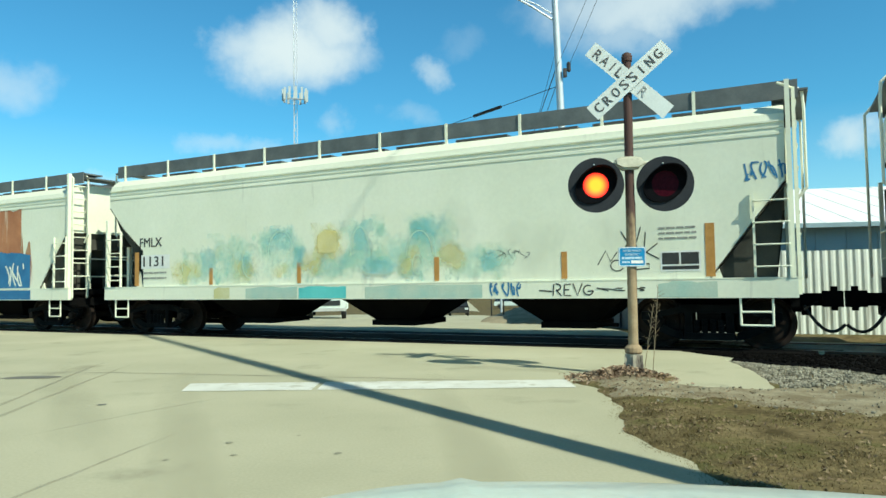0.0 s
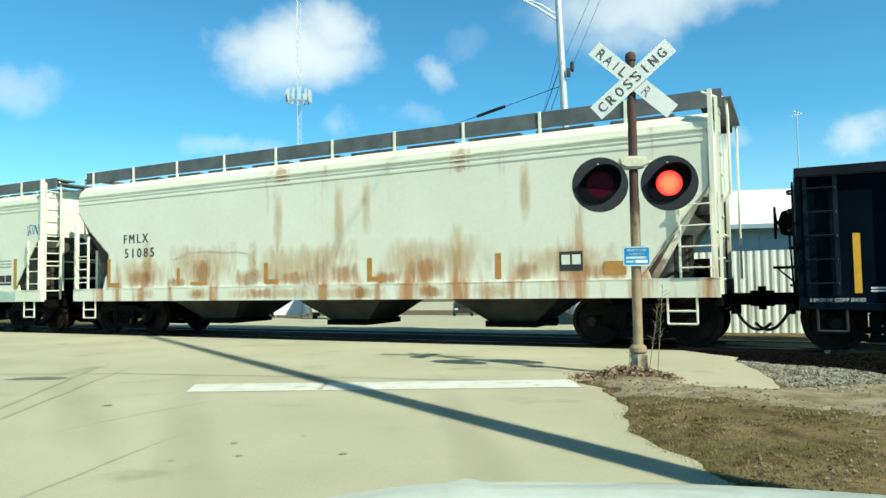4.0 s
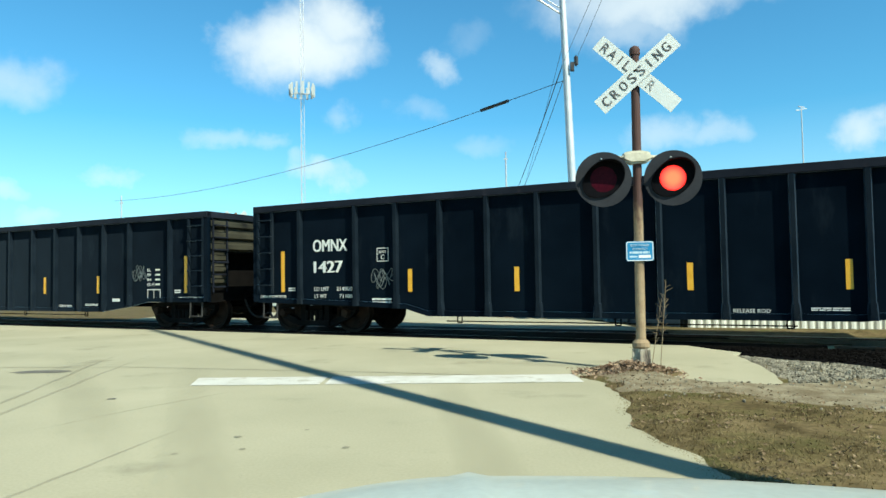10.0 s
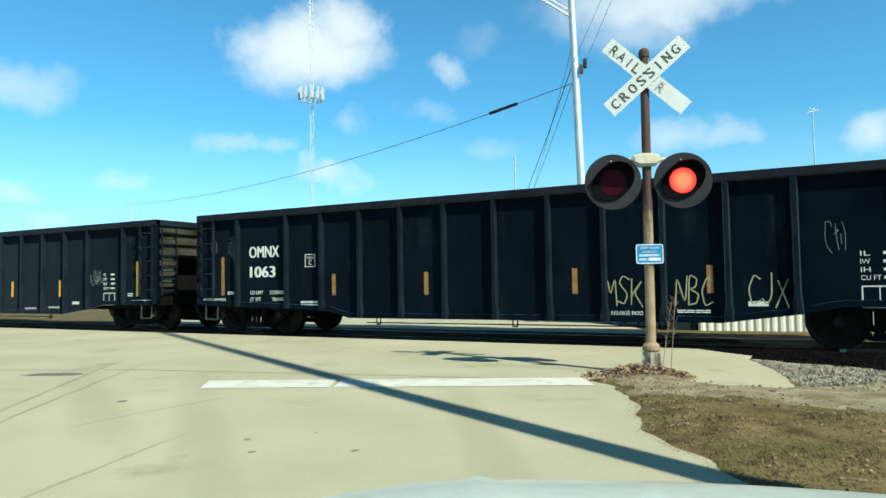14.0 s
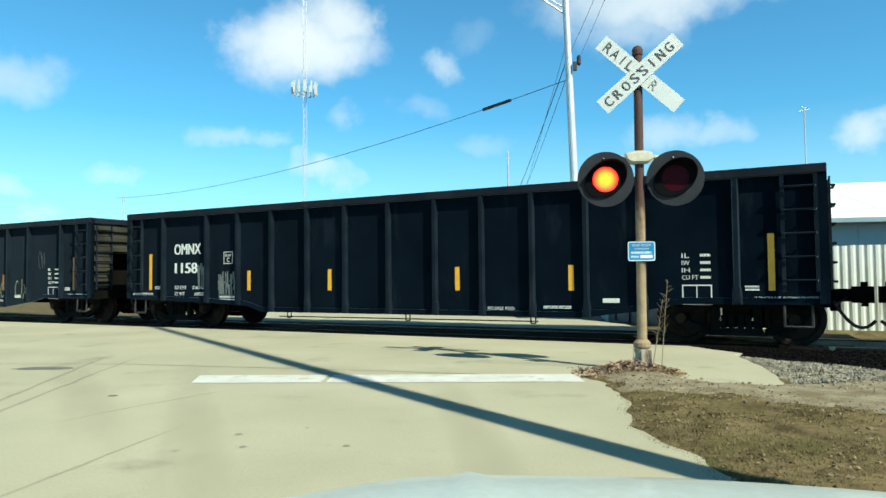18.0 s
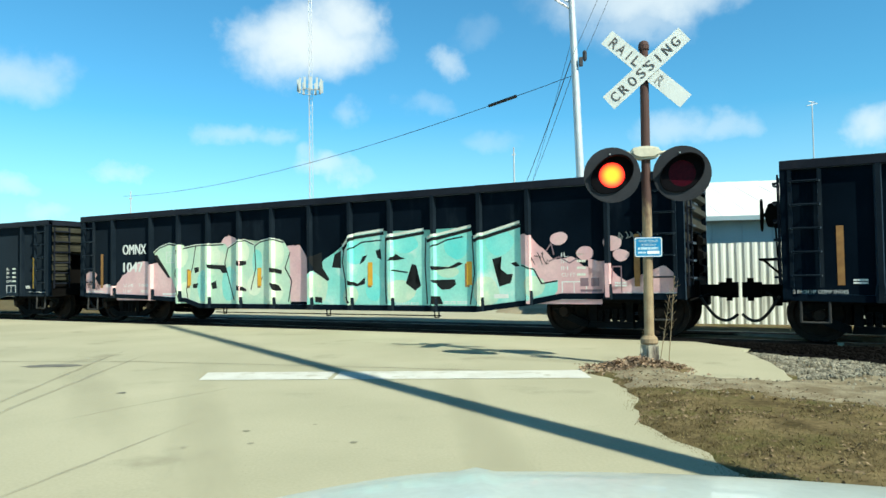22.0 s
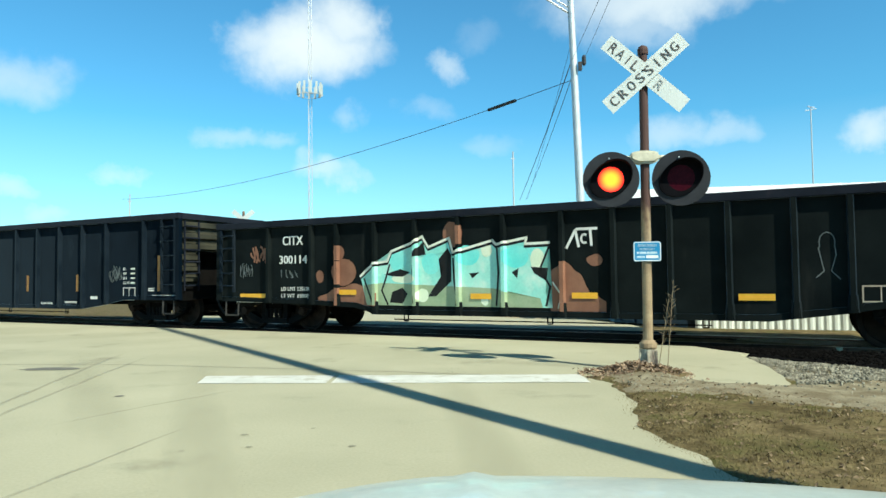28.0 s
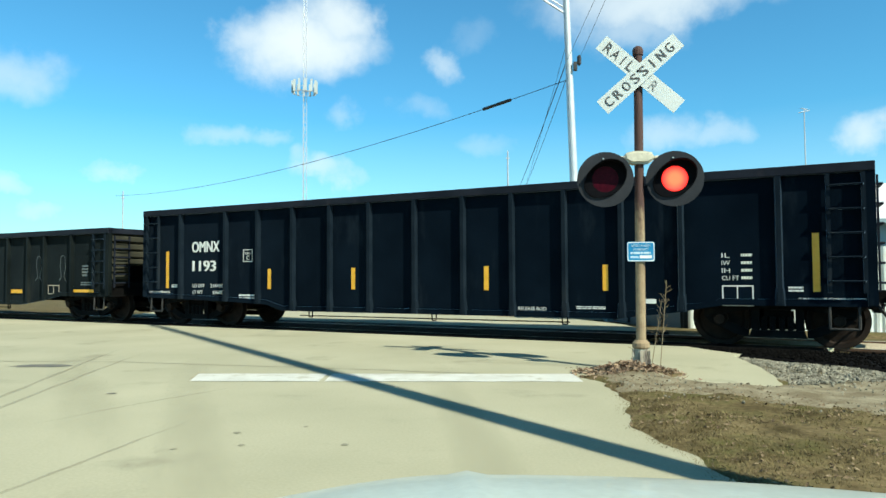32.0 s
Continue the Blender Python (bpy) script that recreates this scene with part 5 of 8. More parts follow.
    for i in range(len(rim_o)):
        j = (i + 1) % len(rim_o)
        bm.faces.new((rim_o[i], rim_o[j], rim_i[j], rim_i[i]))
    res = bmesh.ops.extrude_face_region(bm, geom=bm.faces[:])
    bmesh.ops.translate(bm, verts=[v for v in res["geom"] if isinstance(v, bmesh.types.BMVert)], vec=(0, 0.0022, 0))
    part("notice_border", bm, M_WHITE, plate)
    print_white = surf("thin_white_print", (0.40, 0.56, 0.66), (0.52, 0.66, 0.72), 0.6, scale=20)
    word("REPORT PROBLEM", print_white, plate, -0.115, -0.0066, 0.060, 0.23, 0.030, 0.01, "notice_lettering")
    word("OR EMERGENCY", print_white, plate, -0.095, -0.0066, 0.014, 0.19, 0.028, 0.01, "notice_lettering")
    bars(print_white, plate, -0.130, -0.0065, -0.042, 0.26, 0.048, 1)
    bars(print_white, plate, -0.130, -0.0065, -0.090, 0.10, 0.042, 1)
    bm = bmesh.new()
    box(bm, -0.015, 0.135, -0.0085, -0.0062, -0.086, -0.048)
    part("notice_field", bm, M_WHITE, plate)
    bm = bmesh.new()
    lathe(bm, [(-0.03, 0.075), (0.03, 0.075)], "z", (0, 0, 1.515), 12)
    part("clamp", bm, M_ALU, sig)


# ---- surroundings ----


def build_fence():
    """Upright corrugated sheets behind the track."""
    fence = thing("corrugated_fence", pose(6.02, 16.62, -0.31, 0, 0, -10), "pale corrugated metal fence behind the track", "fence")
    bm = bmesh.new()
    pts = []
    w = 0.9
    n = 5
    for i in range(n):
        x = i * w / n
        pts += [(x, 0.0), (x + 0.05, -0.03), (x + 0.11, -0.03), (x + 0.16, 0.0)]
    lo = [bm.verts.new((x, y, 0)) for x, y in pts + [(w, 0)]]
    hi = [bm.verts.new((x, y, 2.16)) for x, y in pts + [(w, 0)]]
    for i in range(len(lo) - 1):
        bm.faces.new((lo[i], lo[i + 1], hi[i + 1], hi[i]))
    res = bmesh.ops.extrude_face_region(bm, geom=bm.faces[:])
    bmesh.ops.translate(bm, verts=[v for v in res["geom"] if isinstance(v, bmesh.types.BMVert)], vec=(0, 0.012, 0))
    sheet = mesh_of("sheet", bm, M_CORR)
    for i in range(26):
        ob = new("sheet", sheet)
        ob.parent = fence
        ob.location = (i * w, 0.004 * (i % 2), 0.01 * ((i * 7) % 3))
    bm = bmesh.new()
    for z in (0.4, 1.5):
        box(bm, 0, 26 * w, 0.02, 0.07, z, z + 0.08)
    part("back_rail", bm, M_WOOD, fence)


def build_building():
    b = thing("metal_building", pose(5.44, 22.3, -0.4, 0, 0, -10), "long low metal building with a white roof", "building")
    bm = bmesh.new()
    box(bm, 0, 38, 0, 14, 0, 3.18)
    wall = part("wall", bm, M_WALLBLUE, b, "blue-grey metal walls")
    for i in range(42):
        bm = bmesh.new()
        x = 0.4 + i * 0.9
        box(bm, x - 0.03, x + 0.03, -0.03, 0.0, 0, 3.14)
        part("siding_rib", bm, M_WALLBLUE, wall)
    bm = bmesh.new()
    prism(bm, [(-0.5, 3.18), (-0.5, 3.27), (7, 5.25), (14.5, 3.27), (14.5, 3.18)], "x", -0.3, 38.5)
    roof = part("roof", bm, M_ROOFWHITE, b, "bright white metal roof")
    for i in range(44):
        bm = bmesh.new()
        x = -0.2 + i * 0.88
        vs = [bm.verts.new((x + dx, y, z)) for dx in (-0.02, 0.02) for y, z in ((-0.5, 3.26), (7, 5.24), (7, 5.265), (-0.5, 3.285))]
        for f in ((0, 1, 2, 3), (7, 6, 5, 4), (0, 4, 5, 1), (2, 6, 7, 3), (0, 3, 7, 4)):
            bm.faces.new([vs[i2] for i2 in f])
        part("seam", bm, M_ROOFWHITE, roof)
    bm = bmesh.new()
    prism(bm, [(5.6, 4.6), (7.0, 5.55), (8.4, 4.6)], "x", 13.2, 38.6)
    part("ridge_monitor", bm, M_ROOFWHITE, roof, "raised length of white roof")
    bm = bmesh.new()
    box(bm, -0.3, 38.5, -0.56, -0.5, 3.14, 3.28)
    part("gutter", bm, M_WALLBLUE, roof)


def build_shaded_wall():
    """A low dark block, added for a shaded wall between fence and far road."""
    a, b = Vector((5.42, 21.4, 0)), Vector((5.94, 16.72, 0))
    d = (b - a)
    turn = math.degrees(math.atan2(d.y, d.x))
    wall_box = thing("steel_bin", pose(a.x, a.y, -0.20, 0, 0, turn), "added dark blue block for a shaded wall beside the fence", "bin")
    n = d.length
    bm = bmesh.new()
    box(bm, 0, n, 0, 1.3, 0.0, 1.05)
    # dark blue holds the shade of a wall turned from the sun
    body = part("body", bm, surf("shaded_wall_blue", (0.018, 0.030, 0.046), (0.034, 0.052, 0.072), 0.5, scale=2, stain=(0.09, 0.11, 0.12), stain_amount=0.25, stretch=(2, 2, 0.3)), wall_box)
    for i in range(5):
        bm = bmesh.new()
        x = 0.1 + i * (n - 0.2) / 4
        box(bm, x - 0.04, x + 0.04, -0.05, 0.0, 0.02, 1.0)
        part("stiffener", bm, surf("shaded_wall_blue", (0, 0, 0), (0, 0, 0)), body)
    bm = bmesh.new()
    box(bm, -0.05, n + 0.05, -0.07, 1.36, 1.0, 1.08)
    part("rim", bm, surf("shaded_wall_blue", (0, 0, 0), (0, 0, 0)), wall_box)


def build_marker():
    """A leaning striped marker pole by the corner of the building."""
    prop = thing("marker_pole", pose(5.75, 21.75, -0.30), "yellow and red marker pole leaning by the building", "pole")
    bm = bmesh.new()
    tube(bm, (0.35, 0.0, 0.0), (-0.15, 0.1, 2.0), 0.05, None, 8)
    part("lower_pole", bm, M_RED, prop)
    bm = bmesh.new()
    tube(bm, (-0.15, 0.1, 2.0), (-0.42, 0.15, 3.1), 0.05, None, 8)
    part("upper_pole", bm, M_ORANGE, prop)
    panel = thing("leaning_sheet", pose(6.2, 21.75, -0.35, 0, 0, -10), "pale streaked metal sheet leaning on the wall", "metal sheet")
    bm = bmesh.new()
    prism(bm, [(-0.10, 0.0), (-0.06, 0.0), (0.34, 2.9), (0.30, 2.9)], "x", -0.5, 0.6)
    part("sheet", bm, M_SHED, panel)


def build_utility_pole():
    d = 40.0
    def at(az, el, dist):
        a, e = radians(az), radians(el)
        return Vector((dist * math.sin(a), dist * math.cos(a), EYE_Z + dist * math.tan(e)))
    foot = at(11.5, 0, d)
    foot.z = fall(foot.x, foot.y) - 0.05
    top = at(10.55, 27.0, d)
    pole = thing("utility_pole", pose(foot.x, foot.y, foot.z), "tall pale steel utility pole with a lamp arm", "utility pole")
    bm = bmesh.new()
    tube(bm, (0, 0, 0), top - foot, 0.27, 0.17, 16)
    part("pole", bm, M_GALV, pole)
    j = at(10.62, 20.95, d) - foot
    bm = bmesh.new()
    pipe(bm, [j, j + Vector((-1.26, 0, 0.84)), j + Vector((-2.3, 0, 1.42)), j + Vector((-3.3, 0, 1.9))], 0.06, 8)
    pipe(bm, [j + Vector((0.05, 0, 0.30)), j + Vector((-0.95, 0, 0.95)), j + Vector((-2.3, 0, 1.50))], 0.04, 8)
    part("lamp_arm", bm, M_GALV, pole)
    bm = bmesh.new()
    e = j + Vector((-3.3, 0, 1.9))
    box(bm, e.x - 0.7, e.x + 0.1, e.y - 0.15, e.y + 0.15, e.z - 0.05, e.z + 0.12)
    part("street_lamp_head", bm, M_ALU, pole)
    bm = bmesh.new()
    c = at(11.35, 16.9, d) - foot
    box(bm, c.x - 0.10, c.x + 0.10, c.y - 0.3, c.y - 0.1, c.z - 0.3, c.z + 0.2)
    part("cable_bracket", bm, M_WIRE, pole)

    def cable(name, pts, r, label):
        cu = bpy.data.curves.new(name, "CURVE")
        cu.dimensions, cu.bevel_depth, cu.bevel_resolution = "3D", r, 1
        sp = cu.splines.new("POLY")
        sp.points.add(len(pts) - 1)
        for p, v in zip(sp.points, pts):
            p.co = (*v, 1)
        cu.materials.append(M_WIRE)
        return tagged(new(name, cu), label, "cable", "overhead cables")

    def span(a, b, sag, n=24):
        return [a.lerp(b, i / n) - Vector((0, 0, 4 * sag * (i / n) * (1 - i / n))) for i in range(n + 1)]
    p0 = at(11.1, 16.0, d)
    far_l = at(-25.5, 6.2, 95.0)
    low = span(p0, far_l, 1.5)
    main = cable("overhead_cable", low, 0.02, "thin black cable sagging from the utility pole")
    # splice case on it
    a, b = low[1].lerp(low[2], 0.6), low[2].lerp(low[3], 0.4)
    bm = bmesh.new()
    tube(bm, a, b, 0.10, None, 10)
    part("splice_case", bm, M_WIRE, main, "black splice case")
    # cables dropping behind the pole to the next one, and up over the road
    for a0, e0, a1, e1, r in ((10.72, 17.40, 6.25, 6.4, 0.030), (10.95, 16.7, 6.75, 6.4, 0.020), (10.66, 18.55, 6.85, 6.4, 0.014)):
        cable("overhead_cable", span(at(a0, e0, d), at(a1, e1, 85.0), 0.25), r, "black cable running to a farther pole")
    # the same cables run on over the road towards the camera
    for a0, e0, a1, e1, r in ((10.72, 17.40, 15.9, 27.5, 0.011), (11.30, 16.60, 16.75, 27.5, 0.010)):
        p, q = at(a0, e0, d), at(a1, e1, 22.0)
        last = cable("overhead_cable", span(p, q + (q - p) * 0.9, 0.25), r, "black cable running overhead across the road")
    bm = bmesh.new()
    q = at(11.73, 17.35, d - 1.2)
    lathe(bm, [(-0.3, 0.05), (-0.2, 0.12), (0.2, 0.12), (0.3, 0.05)], "z", q, 8)
    part("cable_closure", bm, M_WIRE, last, "black cable closure")
    # farther poles
    for az, el_top, dist, r in ((5.72, 10.4, 85.0, 0.13), (-25.0, 6.6, 95.0, 0.11)):
        f = at(az, 0, dist)
        f.z = fall(f.x, f.y) - 0.05
        tp = at(az, el_top, dist)
        h = tp.z - f.z
        po = thing("far_pole", pose(f.x, f.y, f.z), "distant grey utility pole", "utility pole", "distant poles")
        bm = bmesh.new()
        tube(bm, (0, 0, 0), (0, 0, h), r, r * 0.7, 10)
        part("pole", bm, M_GALV, po)
        bm = bmesh.new()
        box(bm, -0.22, 0.22, -0.06, 0.06, h - 1.0, h - 0.85)
        part("pole_bracket", bm, M_GALV, po)
    # the crossbuck that faces the other way, beyond the track
    f = at(-16.6, 0, 33.0)
    f.z = fall(f.x, f.y) - 0.05
    cb = thing("crossing_sign", pose(f.x, f.y, f.z, 0, 0, 4), "distant white crossbuck sign seen from behind", "crossing sign")
    bm = bmesh.new()
    tube(bm, (0, 0, 0), (0, 0, 4.75), 0.06, None, 10)
    part("post", bm, M_POST, cb)
    for a_deg in (-41, 41):
        bm = bmesh.new()
        box(bm, -0.62, 0.62, -0.003, 0.003, -0.11, 0.11)
        part("crossbuck_blade", bm, M_SIGNWHITE, cb, at=pose(0, -0.07 - a_deg * 0.0002, 4.35) @ pose(0, 0, 0, 0, a_deg, 0))
    # thin antenna mast behind the building
    f = at(28.4, 0, 70.0)
    f.z = fall(f.x, f.y) - 0.05
    tp = at(28.4, 12.2, 70.0)
    mast = thing("antenna_mast", pose(f.x, f.y, f.z), "thin grey antenna mast", "antenna")
    bm = bmesh.new()
    h = tp.z - f.z
    tube(bm, (0, 0, 0), (0, 0, h), 0.09, 0.05, 8)
    part("mast", bm, M_GALV, mast)
    bm = bmesh.new()
    tube(bm, (-0.5, 0, h - 0.4), (0.5, 0, h - 0.2), 0.04, None, 6)
    tube(bm, (-0.3, 0, h), (0.3, 0, h - 0.1), 0.04, None, 6)
    part("antenna", bm, M_GALV, mast)


def build_tower():
    d = 210.0
    a = radians(-11.3)
    x, y = d * math.sin(a), d * math.cos(a)
    base = fall(x, y) - 0.05
    def hz(el):
        return EYE_Z + d * math.tan(radians(el)) - base
    t = thing("radio_tower", pose(x, y, base), "tall lattice radio tower with white panel antennas", "radio tower")
    h = hz(31)
    for k in range(3):
        ang0 = 2 * math.pi * k / 3
        bm = bmesh.new()
        tube(bm, (0.75 * math.cos(ang0), 0.75 * math.sin(ang0), 0), (0.5 * math.cos(ang0), 0.5 * math.sin(ang0), h), 0.09, 0.07, 6)
        part("leg", bm, M_GALV, t)
    bm = bmesh.new()
    n = 60
    for i in range(n):
        z0, z1 = h * i / n, h * (i + 1) / n
        for k in range(3):
            a0, a1 = 2 * math.pi * (k + i) / 3, 2 * math.pi * (k + i + 1) / 3
            tube(bm, (0.65 * math.cos(a0), 0.65 * math.sin(a0), z0), (0.65 * math.cos(a1), 0.65 * math.sin(a1), z1), 0.035, None, 4)
    part("bracing", bm, M_GALV, t)
    zc = hz(15.4)
    bm = bmesh.new()
    for i in range(12):
        a0, a1 = 2 * math.pi * i / 12, 2 * math.pi * (i + 1) / 12
        for dz in (-1.0, 1.0):
            tube(bm, (3.4 * math.cos(a0), 3.4 * math.sin(a0), zc + dz * 0.7 - 1.2), (3.4 * math.cos(a1), 3.4 * math.sin(a1), zc + dz * 0.7 - 1.2), 0.06, None, 5)
    for i in range(3):
        a0 = 2 * math.pi * i / 3
        tube(bm, (0, 0, zc - 1.2), (3.4 * math.cos(a0), 3.4 * math.sin(a0), zc - 1.2), 0.1, None, 6)
    part("antenna_ring", bm, M_GALV, t)
    for i in range(12):
        a0 = 2 * math.pi * (i + 0.5) / 12
        bm = bmesh.new()
        px, py = 3.6 * math.cos(a0), 3.6 * math.sin(a0)
        box(bm, px - 0.3, px + 0.3, py - 0.2, py + 0.2, zc - 2.0, zc + 1.7)
        part("panel_antenna", bm, M_SIGNWHITE, t, "white panel antenna")


def build_tree(x, y, h, seed):
    rng = random.Random(seed)
    z = fall(x, y) - 0.06
    tree = thing("bare_tree", pose(x, y, z), "bare grey winter tree", "tree", "bare trees behind the track")
    bm = bmesh.new()
    tube(bm, (0, 0, 0), (0.1, 0, h * 0.35), 0.16, 0.11, 8)
    part("trunk", bm, M_BARK, tree)
    bm = bmesh.new()

    def grow(p, d, length, r, depth):
        q = p + d * length
        tube(bm, p, q, r, r * 0.65, 5 if depth > 1 else 4)
        if depth == 0:
            return
        for _ in range(3 if depth > 1 else 4):
            nd = (d + Vector((rng.uniform(-0.7, 0.7), rng.uniform(-0.7, 0.7), rng.uniform(-0.1, 0.5)))).normalized()
            grow(p + d * length * rng.uniform(0.6, 1.0), nd, length * rng.uniform(0.55, 0.8), r * 0.6, depth - 1)
    for _ in range(4):
        d = Vector((rng.uniform(-0.6, 0.6), rng.uniform(-0.6, 0.6), 1)).normalized()
        grow(Vector((0.1, 0, h * 0.33)), d, h * 0.24, 0.07, 3)
    part("crown", bm, M_BARK, tree, "bare branches and twigs")


def simple_car(name, x, y, turn, paint, label, length=4.6, width=1.85, height=1.7, cab=(0.12, 0.98)):
    z = fall(x, y)
    car = thing(name, pose(x, y, z, 0, 0, turn), label, "car")
    bm = bmesh.new()
    L2, W2 = length / 2, width / 2
    o = [(-L2, 0.35), (-L2, 0.85), (-L2 + 0.15, 0.98), (L2 - 0.12, 1.0), (L2, 0.8), (L2, 0.35)]
    prism(bm, [(v, z2) for v, z2 in o], "x", -W2, W2)
    bmesh.ops.bevel(bm, geom=bm.edges[:], offset=0.05, segments=2, affect="EDGES")
    part("body", bm, paint, car, smooth=False)
    bm = bmesh.new()
    a, b = -L2 + cab[0] * length, -L2 + cab[1] * length
    lo = [bm.verts.new((sx * (W2 - 0.04), yy, 0.96)) for sx, yy in ((-1, a), (1, a), (1, b), (-1, b))]
    hi = [bm.verts.new((sx * (W2 - 0.22), yy, height)) for sx, yy in ((-1, a + 0.5), (1, a + 0.5), (1, b - 0.3), (-1, b - 0.3))]
    bm.faces.new(lo[::-1])
    bm.faces.new(hi)
    for i in range(4):
        j = (i + 1) % 4
        bm.faces.new((lo[i], lo[j], hi[j], hi[i]))
    cabin = part("cabin", bm, M_GLASS_DARK, car, "dark glazed cabin")
    bm = bmesh.new()
    box(bm, -W2 + 0.2, W2 - 0.2, a + 0.45, b - 0.25, height - 0.02, height + 0.04)
    part("roof", bm, paint, cabin)
    for sx in (-1, 1):
        for wy in (-L2 + 0.8, L2 - 0.8):
            bm = bmesh.new()
            lathe(bm, [(-0.1, 0.30), (-0.09, 0.34), (0.09, 0.34), (0.1, 0.30)], "x", (sx * (W2 - 0.1), wy, 0.34), 14)
            part("wheel", bm, M_RUBBER, car)
        bm = bmesh.new()
        box(bm, sx * (W2 - 0.25) - 0.16, sx * (W2 - 0.25) + 0.16, -L2 - 0.03, -L2 + 0.02, 0.66, 0.82)
        part("headlight", bm, M_SIGNWHITE, car)
    return car


def build_far_side():
    def spot(az, d):
        a = radians(az)
        return d * math.sin(a), d * math.cos(a)
    x, y = spot(2.12, 66)
    simple_car("parked_suv", x, y, 0, M_CARBLACK, "black sports utility vehicle waiting on the far road")
    x, y = spot(6.45, 98)
    simple_car("parked_suv", x, y, 84, M_CARWHITE, "white sports utility vehicle parked by the far road", 4.6, 1.85, 1.75)
    # a bank of bare earth beside the far road, with two small sign posts
    bm = bmesh.new()
    rows = []
    for j in range(25):
        row = []
        for i in range(13):
            u, v = -1 + 2 * i / 12, -1 + 2 * j / 24
            x, y = 4.55 + 2.3 * u + 0.12 * (v * 6.0), 31.5 + 7.5 * v
            d = 1 - math.hypot(u, v) + 0.12 * noise.noise((x, y, 0))
            row.append(bm.verts.new((x, y, fall(x, y) - 0.03 + 0.20 * smooth01(0.0, 0.10, d) + 0.50 * smooth01(0.05, 0.9, d))))
        rows.append(row)
    for ra, rb in zip(rows, rows[1:]):
        for i in range(12):
            bm.faces.new((ra[i], ra[i + 1], rb[i + 1], rb[i]))
    solid("earth_bank", bm, surf("tan_bare_earth", (0.30, 0.25, 0.16), (0.42, 0.36, 0.25), 0.95, scale=1.5, fine=20, gloss=0.1), "tan bare-earth bank beside the far road", "bank", kind="structure", smooth=True)
    for az, d in ((4.9, 33), (5.9, 29)):
        x, y = spot(az, d)
        bm = bmesh.new()
        tube(bm, (0, 0, 0), (0, 0, 2.1), 0.03, None, 8)
        sp = thing("sign_post", pose(x, y, fall(x, y) + 0.1), "thin steel sign post on the earth bank", "sign post", "posts on the bank")
        part("pole", bm, M_WIRE, sp)
        bm = bmesh.new()
        box(bm, -0.22, 0.22, -0.05, -0.035, 1.7, 2.1)
        part("sign_plate", bm, M_GALV, sp)
    # white box van seen from the front
    x, y = spot(-8.75, 39)
    z = fall(x, y)
    van = thing("white_truck", pose(x, y, z, 0, 0, 8), "white delivery truck parked beyond the track", "truck")
    bm = bmesh.new()
    box(bm, -1.15, 1.15, 0, 5.2, 0.5, 3.0)
    part("box_body", bm, M_CARWHITE, van)
    bm = bmesh.new()
    prism(bm, [(-1.7, 0.5), (-1.7, 1.15), (-0.9, 1.3), (-0.35, 2.1), (0.0, 2.1), (0.0, 0.5)], "x", -1.0, 1.0)
    cab = part("cab", bm, M_CARWHITE, van)
    bm = bmesh.new()
    box(bm, -0.7, 0.7, -1.74, -1.70, 0.75, 1.02)
    part("grille", bm, M_GLASS_DARK, cab)
    bm = bmesh.new()
    box(bm, -1.02, 1.02, -1.82, -1.7, 0.45, 0.62)
    part("bumper", bm, M_ALU, cab)
    for sx in (-1, 1):
        for wy in (-0.9, 3.9):
            bm = bmesh.new()
            lathe(bm, [(-0.13, 0.36), (-0.1, 0.42), (0.1, 0.42), (0.13, 0.36)], "x", (sx * 0.9, wy, 0.42), 14)
            part("wheel", bm, M_RUBBER, van)
    # white canopy and red booth
    x, y = spot(-11.9, 45)
    z = fall(x, y)
    tent = thing("white_canopy", pose(x, y, z), "white sloping canopy tent on short legs", "canopy")
    bm = bmesh.new()
    prism(bm, [(-0.95, 0.22), (-0.95, 0.40), (0.55, 1.75), (0.85, 1.75), (0.85, 0.22)], "y", -1.2, 1.2)
    part("canopy_top", bm, M_ROOFWHITE, tent)
    for px, py in ((-0.85, -1.1), (0.75, -1.1), (0.75, 1.1), (-0.85, 1.1)):
        bm = bmesh.new()
        tube(bm, (px, py, 0), (px, py, 0.24), 0.05, None, 8)
        part("leg", bm, M_ALU, tent)
    x, y = spot(-15.6, 46)
    simple_car("parked_van", x, y, 78, M_CARWHITE, "white van parked beyond the track", 4.9, 1.9, 1.95, (0.25, 0.99))
    x, y = spot(-20.6, 50)
    z = fall(x, y)
    booth = thing("red_booth", pose(x, y, z), "red roadside booth with white posts", "booth")
    bm = bmesh.new()
    box(bm, -1.2, 0.5, 0, 2.0, 0.3, 3.0)
    part("box", bm, M_RED, booth)
    for px in (-1.1, -0.3, 0.7):
        bm = bmesh.new()
        box(bm, px - 0.1, px + 0.1, -0.12, -0.001, 0, 3.0)
        part("post", bm, M_SIGNWHITE, booth)
    for i, (az, d, h) in enumerate(((13.6, 44, 8.0), (12.4, 50, 9.0), (15.5, 48, 8.5), (14.6, 56, 9.5), (11.9, 58, 9.0), (13.0, 62, 10.0), (11.0, 66, 9.0))):
        x, y = spot(az, d)
        build_tree(x, y, h, 20 + i)


